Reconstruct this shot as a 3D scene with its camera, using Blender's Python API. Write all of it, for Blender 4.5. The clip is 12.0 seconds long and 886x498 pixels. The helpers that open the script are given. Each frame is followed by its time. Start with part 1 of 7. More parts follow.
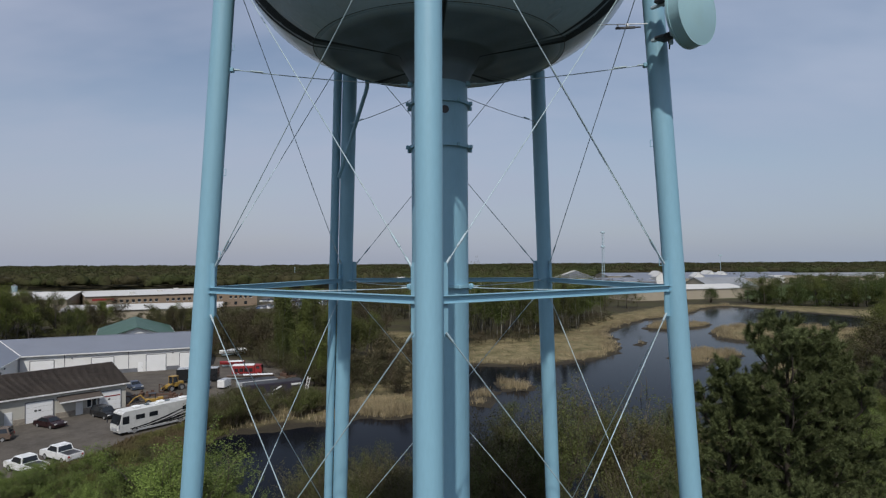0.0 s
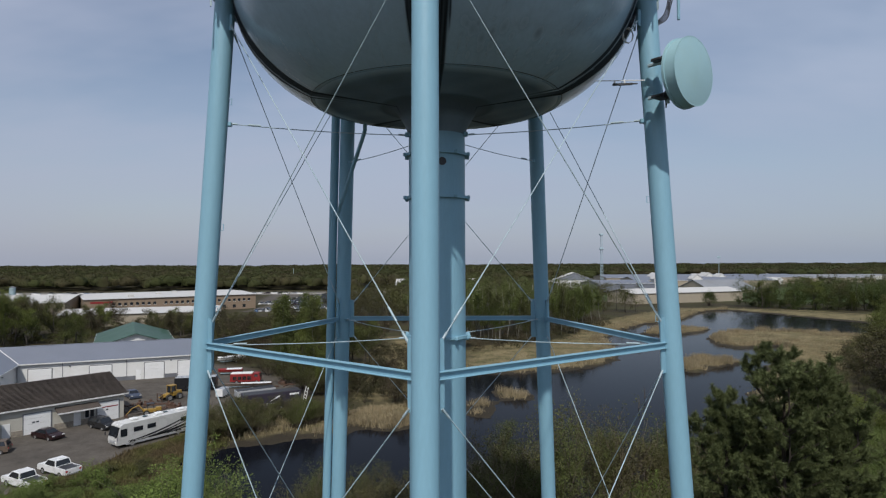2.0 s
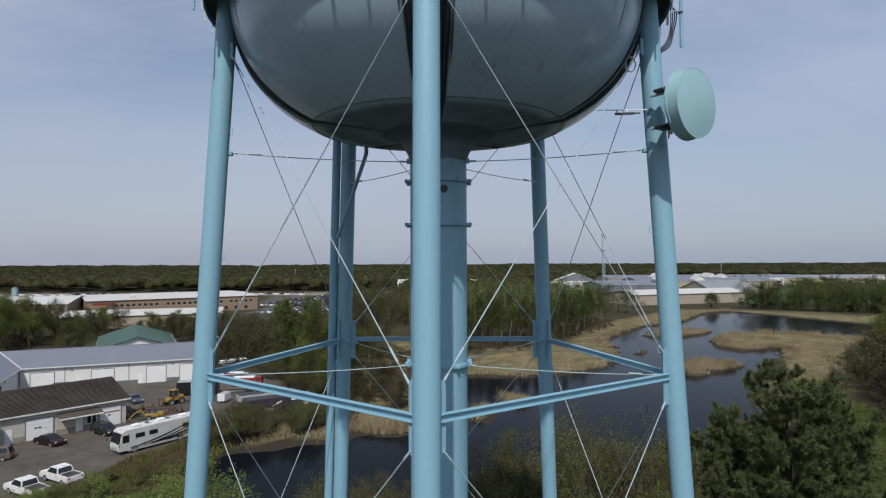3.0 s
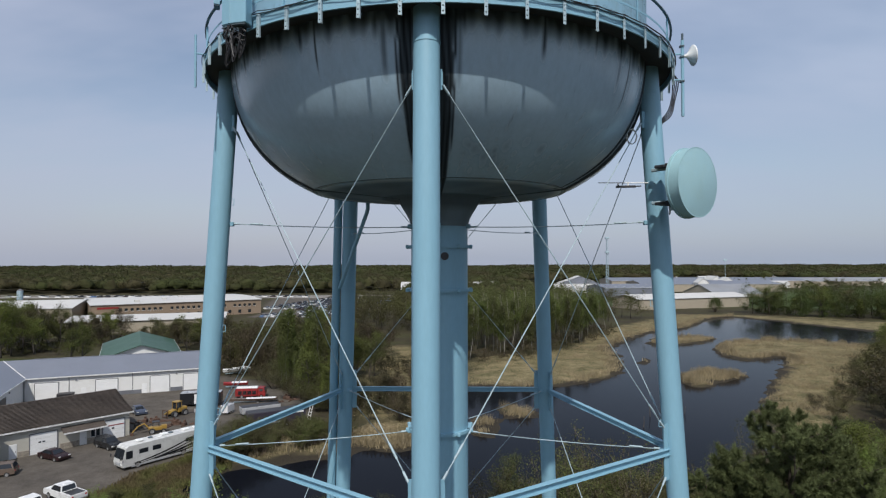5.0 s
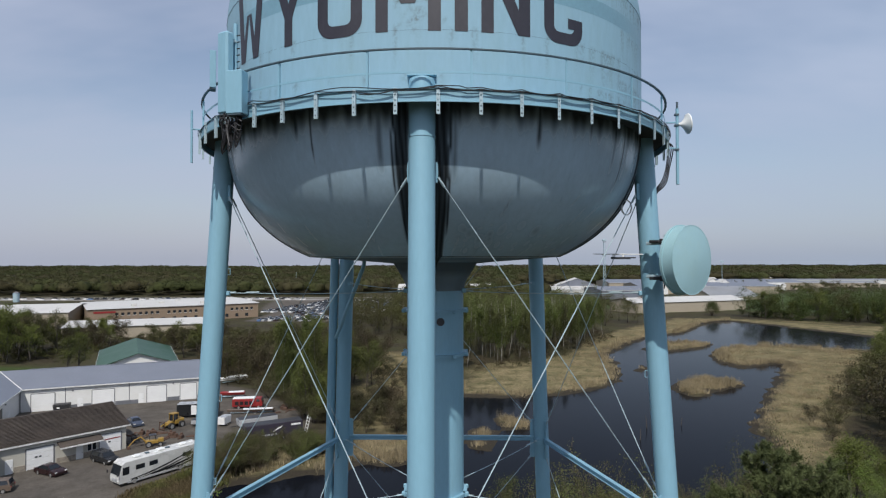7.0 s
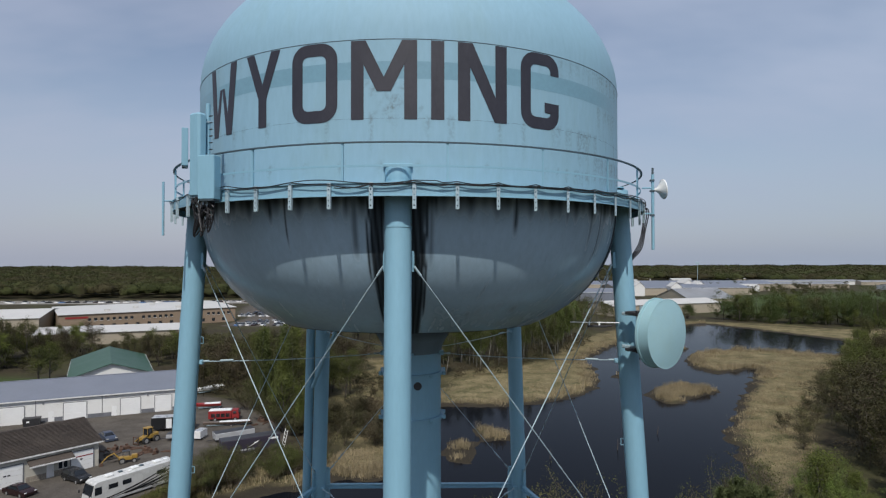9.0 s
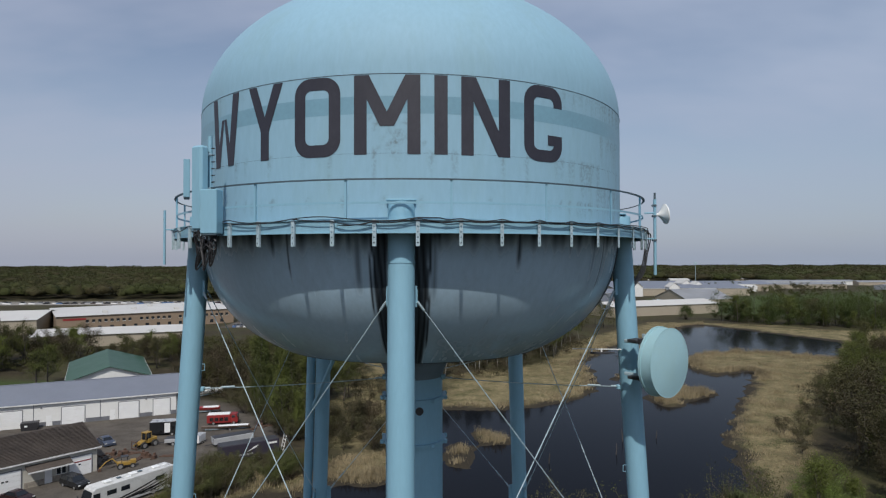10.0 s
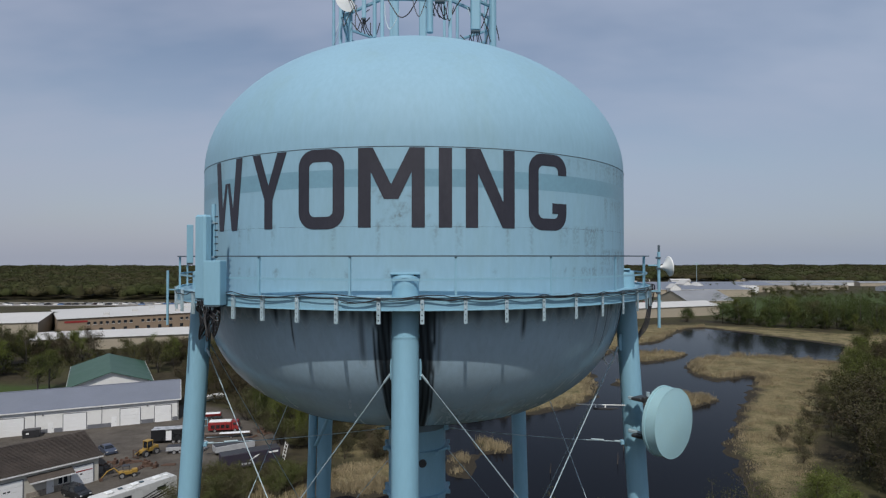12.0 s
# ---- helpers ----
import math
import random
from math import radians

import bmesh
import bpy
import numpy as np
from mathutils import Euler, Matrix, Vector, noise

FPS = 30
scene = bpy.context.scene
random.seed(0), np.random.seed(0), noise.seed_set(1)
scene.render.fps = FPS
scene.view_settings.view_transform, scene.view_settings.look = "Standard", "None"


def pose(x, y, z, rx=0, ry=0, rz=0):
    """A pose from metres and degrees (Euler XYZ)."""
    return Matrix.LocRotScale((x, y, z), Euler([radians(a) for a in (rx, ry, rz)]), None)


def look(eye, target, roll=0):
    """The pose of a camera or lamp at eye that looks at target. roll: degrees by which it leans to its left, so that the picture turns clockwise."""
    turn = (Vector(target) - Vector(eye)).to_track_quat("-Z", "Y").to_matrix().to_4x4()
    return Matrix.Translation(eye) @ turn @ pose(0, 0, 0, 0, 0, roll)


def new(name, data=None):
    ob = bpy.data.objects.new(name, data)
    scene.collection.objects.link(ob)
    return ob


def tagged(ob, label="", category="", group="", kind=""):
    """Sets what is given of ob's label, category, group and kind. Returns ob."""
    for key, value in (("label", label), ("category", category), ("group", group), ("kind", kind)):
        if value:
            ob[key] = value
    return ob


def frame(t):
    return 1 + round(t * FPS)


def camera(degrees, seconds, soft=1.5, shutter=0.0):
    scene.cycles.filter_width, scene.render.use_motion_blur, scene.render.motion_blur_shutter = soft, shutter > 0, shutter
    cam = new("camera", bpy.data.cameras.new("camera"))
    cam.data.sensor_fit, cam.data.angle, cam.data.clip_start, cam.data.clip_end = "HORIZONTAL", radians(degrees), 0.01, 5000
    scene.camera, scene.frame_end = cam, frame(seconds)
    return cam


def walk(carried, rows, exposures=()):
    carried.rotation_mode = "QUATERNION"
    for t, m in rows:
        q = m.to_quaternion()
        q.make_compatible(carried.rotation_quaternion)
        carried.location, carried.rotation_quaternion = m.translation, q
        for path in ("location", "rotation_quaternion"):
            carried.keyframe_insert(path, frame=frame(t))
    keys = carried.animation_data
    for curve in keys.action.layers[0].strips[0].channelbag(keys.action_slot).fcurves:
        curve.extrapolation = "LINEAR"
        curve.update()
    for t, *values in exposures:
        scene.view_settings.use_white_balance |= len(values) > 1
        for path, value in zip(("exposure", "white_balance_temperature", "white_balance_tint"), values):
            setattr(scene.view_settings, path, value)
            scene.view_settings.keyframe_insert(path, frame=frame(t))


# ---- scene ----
cam = camera(72.7, 12.0, soft=1.25)
METRES, EYE, TILT, LEAN, TURN = 12.0, 23.4, 1.05, 0.3, 0.0
ROWS = [
    (0.0, 0.0, 0.0, 0.0, 0.0, 0.0, -0.0),
    (0.5, -0.0009, -0.0033, 0.0345, 0.1, 0.01, -0.03),
    (1.0, -0.0003, -0.0053, 0.0714, 0.16, 0.0, -0.05),
    (1.5, 0.0022, -0.0055, 0.1083, -0.03, -0.0, -0.07),
    (2.0, 0.0041, -0.0036, 0.1454, -0.12, -0.02, -0.08),
    (2.5, 0.0036, -0.0012, 0.1837, -0.03, -0.05, -0.09),
    (3.0, 0.0047, 0.0026, 0.2251, 0.05, -0.07, -0.08),
    (5.0, 0.0116, 0.0025, 0.4137, 0.38, -0.07, -0.18),
    (5.5, 0.0119, -0.0002, 0.4639, 0.43, -0.09, -0.18),
    (6.0, 0.0128, -0.0027, 0.5117, 0.45, -0.1, -0.19),
    (6.5, 0.0132, -0.0036, 0.5566, 0.38, -0.12, -0.2),
    (7.0, 0.0156, -0.0026, 0.5999, 0.14, -0.12, -0.21),
    (9.0, 0.0213, 0.0054, 0.7793, -1.81, -0.15, -0.24),
    (9.5, 0.0186, 0.0072, 0.8186, -1.95, -0.17, -0.25),
    (10.0, 0.011, 0.0093, 0.8497, -1.98, -0.19, -0.24),
    (10.5, 0.0051, 0.0132, 0.8881, -1.94, -0.2, -0.26),
    (11.0, 0.0024, 0.0166, 0.9256, -1.94, -0.25, -0.26),
    (11.5, 0.0026, 0.0156, 0.9602, -1.94, -0.28, -0.29),
    (12.0, 0.0039, 0.0145, 0.9965, -1.89, -0.3, -0.3),
]
walk(cam, [(t, pose(0, 0, EYE, TILT, LEAN, TURN) @ pose(METRES * x, METRES * y, METRES * z, 90 + pitch, roll, yaw)) for t, x, y, z, yaw, pitch, roll in ROWS],
     [(0.0, -0.12), (2.0, -0.08), (3.5, 0.05), (5.5, 0.09), (7.0, 0.1), (9.0, -0.03), (12.0, -0.18)])

# ---- light ----
SUN_BEARING, SUN_HEIGHT = 183.4, 50.2
to_sun = Vector((math.sin(radians(SUN_BEARING)) * math.cos(radians(SUN_HEIGHT)), math.cos(radians(SUN_BEARING)) * math.cos(radians(SUN_HEIGHT)), math.sin(radians(SUN_HEIGHT))))
sun_data = bpy.data.lights.new("sun", "SUN")
sun_data.energy, sun_data.angle, sun_data.color = 3.4, radians(0.6), (1.0, 0.96, 0.9)
sun = new("sun", sun_data)
sun.matrix_world = look((0, 0, 80), Vector((0, 0, 80)) - to_sun)

world = bpy.data.worlds.new("sky")
scene.world = world
world.use_nodes = True
wn, wl = world.node_tree.nodes, world.node_tree.links
wn.clear()
w_out, w_bg = wn.new("ShaderNodeOutputWorld"), wn.new("ShaderNodeBackground")
w_sky = wn.new("ShaderNodeTexSky")
w_sky.sky_type, w_sky.sun_disc = "NISHITA", False
w_sky.sun_elevation, w_sky.sun_rotation = radians(SUN_HEIGHT), radians(SUN_BEARING)
w_sky.air_density, w_sky.dust_density, w_sky.ozone_density = 1.0, 1.5, 1.0
# thin high cloud: streaky veils that thicken towards the horizon
w_tc, w_map, w_sep = wn.new("ShaderNodeTexCoord"), wn.new("ShaderNodeMapping"), wn.new("ShaderNodeSeparateXYZ")
w_div = wn.new("ShaderNodeVectorMath"); w_div.operation = "DIVIDE"
w_add = wn.new("ShaderNodeMath"); w_add.operation = "ADD"; w_add.inputs[1].default_value = 0.3
w_comb = wn.new("ShaderNodeCombineXYZ")
wl.new(w_tc.outputs["Generated"], w_sep.inputs[0])
wl.new(w_sep.outputs["Z"], w_add.inputs[0])
for k in range(3):
    wl.new(w_add.outputs[0], w_comb.inputs[k])
wl.new(w_tc.outputs["Generated"], w_div.inputs[0]); wl.new(w_comb.outputs[0], w_div.inputs[1])
wl.new(w_div.outputs[0], w_map.inputs[0])
w_map.inputs["Rotation"].default_value = (0, 0, radians(25)); w_map.inputs["Scale"].default_value = (0.8, 1.5, 0.0)
w_noise = wn.new("ShaderNodeTexNoise")
w_noise.inputs["Scale"].default_value, w_noise.inputs["Detail"].default_value, w_noise.inputs["Roughness"].default_value = 0.75, 5.0, 0.55
wl.new(w_map.outputs[0], w_noise.inputs["Vector"])
w_ramp = wn.new("ShaderNodeValToRGB")
w_ramp.color_ramp.elements[0].position, w_ramp.color_ramp.elements[0].color = 0.36, (0.2, 0.2, 0.2, 1)
w_ramp.color_ramp.elements[1].position, w_ramp.color_ramp.elements[1].color = 0.62, (0.9, 0.9, 0.9, 1)
wl.new(w_noise.outputs["Fac"], w_ramp.inputs[0])
w_mix = wn.new("ShaderNodeMixRGB")
w_mix.inputs["Color2"].default_value = (4.5, 4.8, 6.0, 1)
w_low = wn.new("ShaderNodeMapRange")
w_low.inputs["From Min"].default_value, w_low.inputs["From Max"].default_value = 0.0, 0.3
w_low.inputs["To Min"].default_value, w_low.inputs["To Max"].default_value = 0.9, 0.0
wl.new(w_sep.outputs["Z"], w_low.inputs["Value"])
w_even = wn.new("ShaderNodeMixRGB")
w_even.inputs["Color2"].default_value = (0.82, 0.82, 0.82, 1)
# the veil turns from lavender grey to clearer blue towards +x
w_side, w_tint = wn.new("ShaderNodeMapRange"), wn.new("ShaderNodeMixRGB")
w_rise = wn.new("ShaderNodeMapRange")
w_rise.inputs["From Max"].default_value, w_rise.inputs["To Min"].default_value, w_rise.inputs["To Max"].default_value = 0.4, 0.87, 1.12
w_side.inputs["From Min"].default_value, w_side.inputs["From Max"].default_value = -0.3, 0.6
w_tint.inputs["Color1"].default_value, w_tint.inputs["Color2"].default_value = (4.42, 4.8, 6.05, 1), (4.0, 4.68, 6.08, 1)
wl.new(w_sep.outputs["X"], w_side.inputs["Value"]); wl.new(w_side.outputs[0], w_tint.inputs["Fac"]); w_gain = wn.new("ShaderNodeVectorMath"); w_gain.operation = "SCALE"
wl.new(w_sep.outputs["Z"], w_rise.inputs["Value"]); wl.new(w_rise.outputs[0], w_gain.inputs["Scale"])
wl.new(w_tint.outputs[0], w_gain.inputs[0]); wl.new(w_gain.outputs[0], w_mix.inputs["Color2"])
wl.new(w_low.outputs[0], w_even.inputs["Fac"]); wl.new(w_ramp.outputs[0], w_even.inputs["Color1"])
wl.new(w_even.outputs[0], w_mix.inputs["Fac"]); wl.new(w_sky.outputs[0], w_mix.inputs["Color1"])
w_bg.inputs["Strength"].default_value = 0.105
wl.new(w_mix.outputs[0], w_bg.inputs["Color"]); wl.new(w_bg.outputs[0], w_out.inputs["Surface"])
scene.view_settings.exposure = 0.0

# ---- mesh tools ----
TAU = 2 * math.pi


class Shape:
    """Collects vertices and faces of one part."""

    def __init__(self):
        self.v, self.f = [], []

    def add(self, verts, faces, m=None):
        n = len(self.v)
        self.v += [tuple(m @ Vector(p)) for p in verts] if m else [tuple(p) for p in verts]
        self.f += [tuple(i + n for i in f) for f in faces]
        return self

    def box(self, c, s, bevel=0.0, m=None):
        """A box with middle c and sizes s, its edges chamfered by bevel."""
        cx, cy, cz = c
        hx, hy, hz = s[0] / 2, s[1] / 2, s[2] / 2
        b = min(bevel, 0.45 * min(s))
        if b <= 0:
            v = [(cx + i * hx, cy + j * hy, cz + k * hz) for i in (-1, 1) for j in (-1, 1) for k in (-1, 1)]
            f = [(0, 1, 3, 2), (4, 6, 7, 5), (0, 4, 5, 1), (2, 3, 7, 6), (0, 2, 6, 4), (1, 5, 7, 3)]
            return self.add(v, f, m)
        bm = bmesh.new()
        pts = []
        for i in (-1, 1):
            for j in (-1, 1):
                for k in (-1, 1):
                    pts += [(cx + i * (hx - b), cy + j * (hy - b), cz + k * hz), (cx + i * (hx - b), cy + j * hy, cz + k * (hz - b)), (cx + i * hx, cy + j * (hy - b), cz + k * (hz - b))]
        for p in pts:
            bm.verts.new(p)
        bmesh.ops.convex_hull(bm, input=bm.verts)
        bmesh.ops.dissolve_limit(bm, angle_limit=0.02, verts=bm.verts, edges=bm.edges)
        bm.verts.index_update()
        v, f = [tuple(p.co) for p in bm.verts], [tuple(p.index for p in q.verts) for q in bm.faces]
        bm.free()
        return self.add(v, f, m)

    def cyl(self, p0, p1, r0, r1=None, n=12, caps=True):
        """A round bar or cone from p0 to p1."""
        r1 = r0 if r1 is None else r1
        p0, p1 = Vector(p0), Vector(p1)
        d = (p1 - p0).normalized()
        a = d.orthogonal().normalized()
        b = d.cross(a)
        v = [p0 + (a * math.cos(TAU * i / n) + b * math.sin(TAU * i / n)) * r0 for i in range(n)]
        v += [p1 + (a * math.cos(TAU * i / n) + b * math.sin(TAU * i / n)) * r1 for i in range(n)]
        f = [(i, (i + 1) % n, n + (i + 1) % n, n + i) for i in range(n)]
        if caps:
            f += [tuple(range(n))[::-1], tuple(range(n, 2 * n))]
        return self.add(v, f)

    def tube(self, pts, r, n=6, r1=None):
        """A bent pipe along pts, tapering to r1."""
        pts = [Vector(p) for p in pts]
        r1 = r if r1 is None else r1
        v, f = [], []
        a = None
        for k, p in enumerate(pts):
            d = (pts[min(k + 1, len(pts) - 1)] - pts[max(k - 1, 0)]).normalized()
            a = d.orthogonal() if a is None else a - d * a.dot(d)
            a = a.normalized()
            b = d.cross(a)
            q = r + (r1 - r) * k / max(1, len(pts) - 1)
            v += [p + (a * math.cos(TAU * i / n) + b * math.sin(TAU * i / n)) * q for i in range(n)]
        for k in range(len(pts) - 1):
            f += [(k * n + i, k * n + (i + 1) % n, (k + 1) * n + (i + 1) % n, (k + 1) * n + i) for i in range(n)]
        f += [tuple(range(n))[::-1], tuple(range((len(pts) - 1) * n, len(pts) * n))]
        return self.add(v, f)

    def spin(self, profile, n=64, a0=0.0, a1=360.0, m=None):
        """Turns a profile of (radius, height) about z; azimuth 0 is -y, turning towards +x."""
        full = abs(a1 - a0) > 359.9
        cols = n if full else n + 1
        v = []
        for i in range(cols):
            a = radians(a0 + (a1 - a0) * i / n)
            v += [(r * math.sin(a), -r * math.cos(a), z) for r, z in profile]
        k = len(profile)
        f = []
        for i in range(n):
            j = (i + 1) % cols
            f += [(i * k + q, j * k + q, j * k + q + 1, i * k + q + 1) for q in range(k - 1)]
        return self.add(v, f, m)

    def slab(self, poly, z0, z1, m=None):
        """A flat polygon (x, y) drawn up from z0 to z1."""
        n = len(poly)
        v = [(x, y, z0) for x, y in poly] + [(x, y, z1) for x, y in poly]
        f = [(i, (i + 1) % n, n + (i + 1) % n, n + i) for i in range(n)] + [tuple(range(n))[::-1], tuple(range(n, 2 * n))]
        return self.add(v, f, m)

    def mesh(self, name, material, crease=35.0, weld=False):
        me = bpy.data.meshes.new(name)
        me.from_pydata(self.v, [], self.f)
        bm = bmesh.new()
        bm.from_mesh(me)
        if weld:
            bmesh.ops.remove_doubles(bm, verts=bm.verts, dist=0.0005)
        if len(bm.faces) < 40000:
            bmesh.ops.recalc_face_normals(bm, faces=bm.faces)
        bm.to_mesh(me)
        bm.free()
        me.shade_smooth()
        if crease < 179:
            me.set_sharp_from_angle(angle=radians(crease))
        me.materials.append(material)
        return me


def thing(name, m=None, label="", category="", group="", kind=""):
    """A top-level thing: an Empty at its base."""
    ob = new(name)
    ob.empty_display_size = 0.2
    if m:
        ob.matrix_world = m
    return tagged(ob, label, category, group, kind)


def part(name, shape, material, parent, label="", crease=35.0, m=None):
    """One mesh object under a thing or a part."""
    ob = new(name, shape if isinstance(shape, bpy.types.Mesh) else shape.mesh(name, material, crease))
    ob.parent = parent
    if m:
        ob.matrix_basis = m
    return tagged(ob, label)


def solo(name, shape, material, label="", category="", group="", kind="", m=None, crease=35.0):
    """A top-level thing that is one mesh."""
    ob = new(name, shape if isinstance(shape, bpy.types.Mesh) else shape.mesh(name, material, crease))
    if m:
        ob.matrix_world = m
    return tagged(ob, label, category, group, kind)


def polar(r, az, z):
    """A place about an upright axis: azimuth 0 is -y, turning towards +x, in degrees."""
    return Vector((r * math.sin(radians(az)), -r * math.cos(radians(az)), z))


# ---- materials ----
def material(name, colour, rough=0.6, metal=0.0, spot=0.25, spot_size=1.5, grain=0.12, grain_size=30.0, bump=0.15, per_thing=0.0, dirt=None, dirt_amount=0.0, dirt_size=0.6, stretch=1.0, spec=0.5, through_light=0.0, per_island=0.0, mix=None, mix_size=0.1):
    """A surface with variation at two scales, fine relief, and dirt with a shape of its own; sizes are features a metre."""
    ma = bpy.data.materials.new(name)
    ma.use_nodes = True
    n, l = ma.node_tree.nodes, ma.node_tree.links
    bsdf = n["Principled BSDF"]
    geo = n.new("ShaderNodeNewGeometry")
    mp = n.new("ShaderNodeMapping")
    mp.inputs["Scale"].default_value = (1, 1, 1 / stretch)
    l.new(geo.outputs["Position"], mp.inputs[0])

    def cloud(size, detail, rough_):
        t = n.new("ShaderNodeTexNoise")
        t.inputs["Scale"].default_value, t.inputs["Detail"].default_value, t.inputs["Roughness"].default_value = size, detail, rough_
        l.new(mp.outputs[0], t.inputs["Vector"])
        return t.outputs["Fac"]

    def value(src, amount):
        a = n.new("ShaderNodeMapRange")
        a.inputs["From Min"].default_value, a.inputs["From Max"].default_value = 0.25, 0.75
        a.inputs["To Min"].default_value, a.inputs["To Max"].default_value = 1 - amount, 1 + amount
        l.new(src, a.inputs["Value"])
        return a.outputs[0]

    def times(a, b):
        q = n.new("ShaderNodeMath")
        q.operation = "MULTIPLY"
        l.new(a, q.inputs[0]); l.new(b, q.inputs[1])
        return q.outputs[0]

    big, fine = cloud(spot_size, 4, 0.6), cloud(grain_size, 3, 0.6)
    k = times(value(big, spot), value(fine, grain))
    if per_thing:
        info = n.new("ShaderNodeObjectInfo")
        a = n.new("ShaderNodeMapRange")
        a.inputs["To Min"].default_value, a.inputs["To Max"].default_value = 1 - per_thing, 1 + per_thing
        l.new(info.outputs["Random"], a.inputs["Value"])
        k = times(k, a.outputs[0])
    if per_island:
        a = n.new("ShaderNodeMapRange")
        a.inputs["To Min"].default_value, a.inputs["To Max"].default_value = 1 - per_island, 1 + per_island
        l.new(geo.outputs["Random Per Island"], a.inputs["Value"])
        k = times(k, a.outputs[0])
    mul = n.new("ShaderNodeVectorMath")
    mul.operation = "SCALE"
    mul.inputs[0].default_value = colour
    if mix:
        stand, blend = n.new("ShaderNodeMapRange"), n.new("ShaderNodeMixRGB")
        stand.inputs["From Min"].default_value, stand.inputs["From Max"].default_value = 0.4, 0.6
        blend.inputs["Color1"].default_value, blend.inputs["Color2"].default_value = (*colour, 1), (*mix, 1)
        l.new(cloud(mix_size, 2, 0.5), stand.inputs["Value"])
        l.new(stand.outputs[0], blend.inputs["Fac"]); l.new(blend.outputs[0], mul.inputs[0])
    l.new(k, mul.inputs["Scale"])
    col = mul.outputs[0]
    if dirt:
        ramp = n.new("ShaderNodeMapRange")
        ramp.inputs["From Min"].default_value, ramp.inputs["From Max"].default_value = 0.5, 0.75
        ramp.inputs["To Max"].default_value = dirt_amount
        l.new(cloud(dirt_size, 6, 0.7), ramp.inputs["Value"])
        mx = n.new("ShaderNodeMixRGB")
        mx.inputs["Color2"].default_value = (*dirt, 1)
        l.new(ramp.outputs[0], mx.inputs["Fac"]); l.new(col, mx.inputs["Color1"])
        col = mx.outputs[0]
    l.new(col, bsdf.inputs["Base Color"])
    bsdf.inputs["Metallic"].default_value = metal
    bsdf.inputs["Specular IOR Level"].default_value = spec
    rr = n.new("ShaderNodeMapRange")
    rr.inputs["To Min"].default_value, rr.inputs["To Max"].default_value = max(0.02, rough - 0.1), min(1, rough + 0.1)
    l.new(big, rr.inputs["Value"]); l.new(rr.outputs[0], bsdf.inputs["Roughness"])
    if bump:
        bp = n.new("ShaderNodeBump")
        bp.inputs["Strength"].default_value, bp.inputs["Distance"].default_value = bump, 0.02
        l.new(fine, bp.inputs["Height"]); l.new(bp.outputs[0], bsdf.inputs["Normal"])
    if through_light:
        tr, ad = n.new("ShaderNodeBsdfTranslucent"), n.new("ShaderNodeMixShader")
        ad.inputs[0].default_value = through_light
        l.new(col, tr.inputs["Color"])
        l.new(bsdf.outputs[0], ad.inputs[1]); l.new(tr.outputs[0], ad.inputs[2])
        l.new(ad.outputs[0], n["Material Output"].inputs["Surface"])
    return ma


def glass(name, colour=(0.02, 0.025, 0.03), rough=0.06):
    ma = bpy.data.materials.new(name)
    ma.use_nodes = True
    b = ma.node_tree.nodes["Principled BSDF"]
    b.inputs["Base Color"].default_value = (*colour, 1)
    b.inputs["Roughness"].default_value, b.inputs["Specular IOR Level"].default_value = rough, 0.6
    return ma


BLUE = (0.21, 0.395, 0.5)
tower_paint = material("tower_paint", BLUE, 0.5, spot=0.05, spot_size=0.7, grain=0.04, grain_size=14, bump=0.04, dirt=(0.2, 0.33, 0.38), dirt_amount=0.15, dirt_size=0.9, stretch=5)
tank_paint = material("tank_paint", (0.228, 0.39, 0.492), 0.7, spot=0.05, spot_size=0.35, grain=0.05, grain_size=9, bump=0.03, dirt=(0.2, 0.31, 0.3), dirt_amount=0.3, dirt_size=0.75, stretch=4.5)
tn, tl = tank_paint.node_tree.nodes, tank_paint.node_tree.links
t_at, t_mx = tn.new("ShaderNodeAttribute"), tn.new("ShaderNodeMixRGB")
t_at.attribute_name = "stain_shade"
t_mx.inputs["Color2"].default_value = (0.09, 0.115, 0.105, 1)
tl.new(tn["Principled BSDF"].inputs["Base Color"].links[0].from_socket, t_mx.inputs["Color1"])
# the dirt sits in specks
t_sp, t_rm, t_mu = tn.new("ShaderNodeTexNoise"), tn.new("ShaderNodeMapRange"), tn.new("ShaderNodeMath")
t_sp.inputs["Scale"].default_value, t_sp.inputs["Detail"].default_value = 13.0, 3.0
t_rm.inputs["From Min"].default_value, t_rm.inputs["From Max"].default_value, t_rm.inputs["To Min"].default_value, t_rm.inputs["To Max"].default_value = 0.42, 0.6, 0.3, 1.5
t_mu.operation, t_mu.use_clamp = "MULTIPLY", True
tl.new(tn.new("ShaderNodeNewGeometry").outputs["Position"], t_sp.inputs["Vector"]); tl.new(t_sp.outputs["Fac"], t_rm.inputs["Value"])
tl.new(t_at.outputs["Fac"], t_mu.inputs[0]); tl.new(t_rm.outputs[0], t_mu.inputs[1])
tl.new(t_mu.outputs[0], t_mx.inputs["Fac"]); tl.new(t_mx.outputs[0], tn["Principled BSDF"].inputs["Base Color"])
bowl_paint = material("bowl_paint", (0.335, 0.46, 0.555), 0.3, spot=0.1, spot_size=0.4, grain=0.06, grain_size=6, bump=0.01, dirt=(0.22, 0.27, 0.31), dirt_amount=0.35, dirt_size=0.8, stretch=2.5)
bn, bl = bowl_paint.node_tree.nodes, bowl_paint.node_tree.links
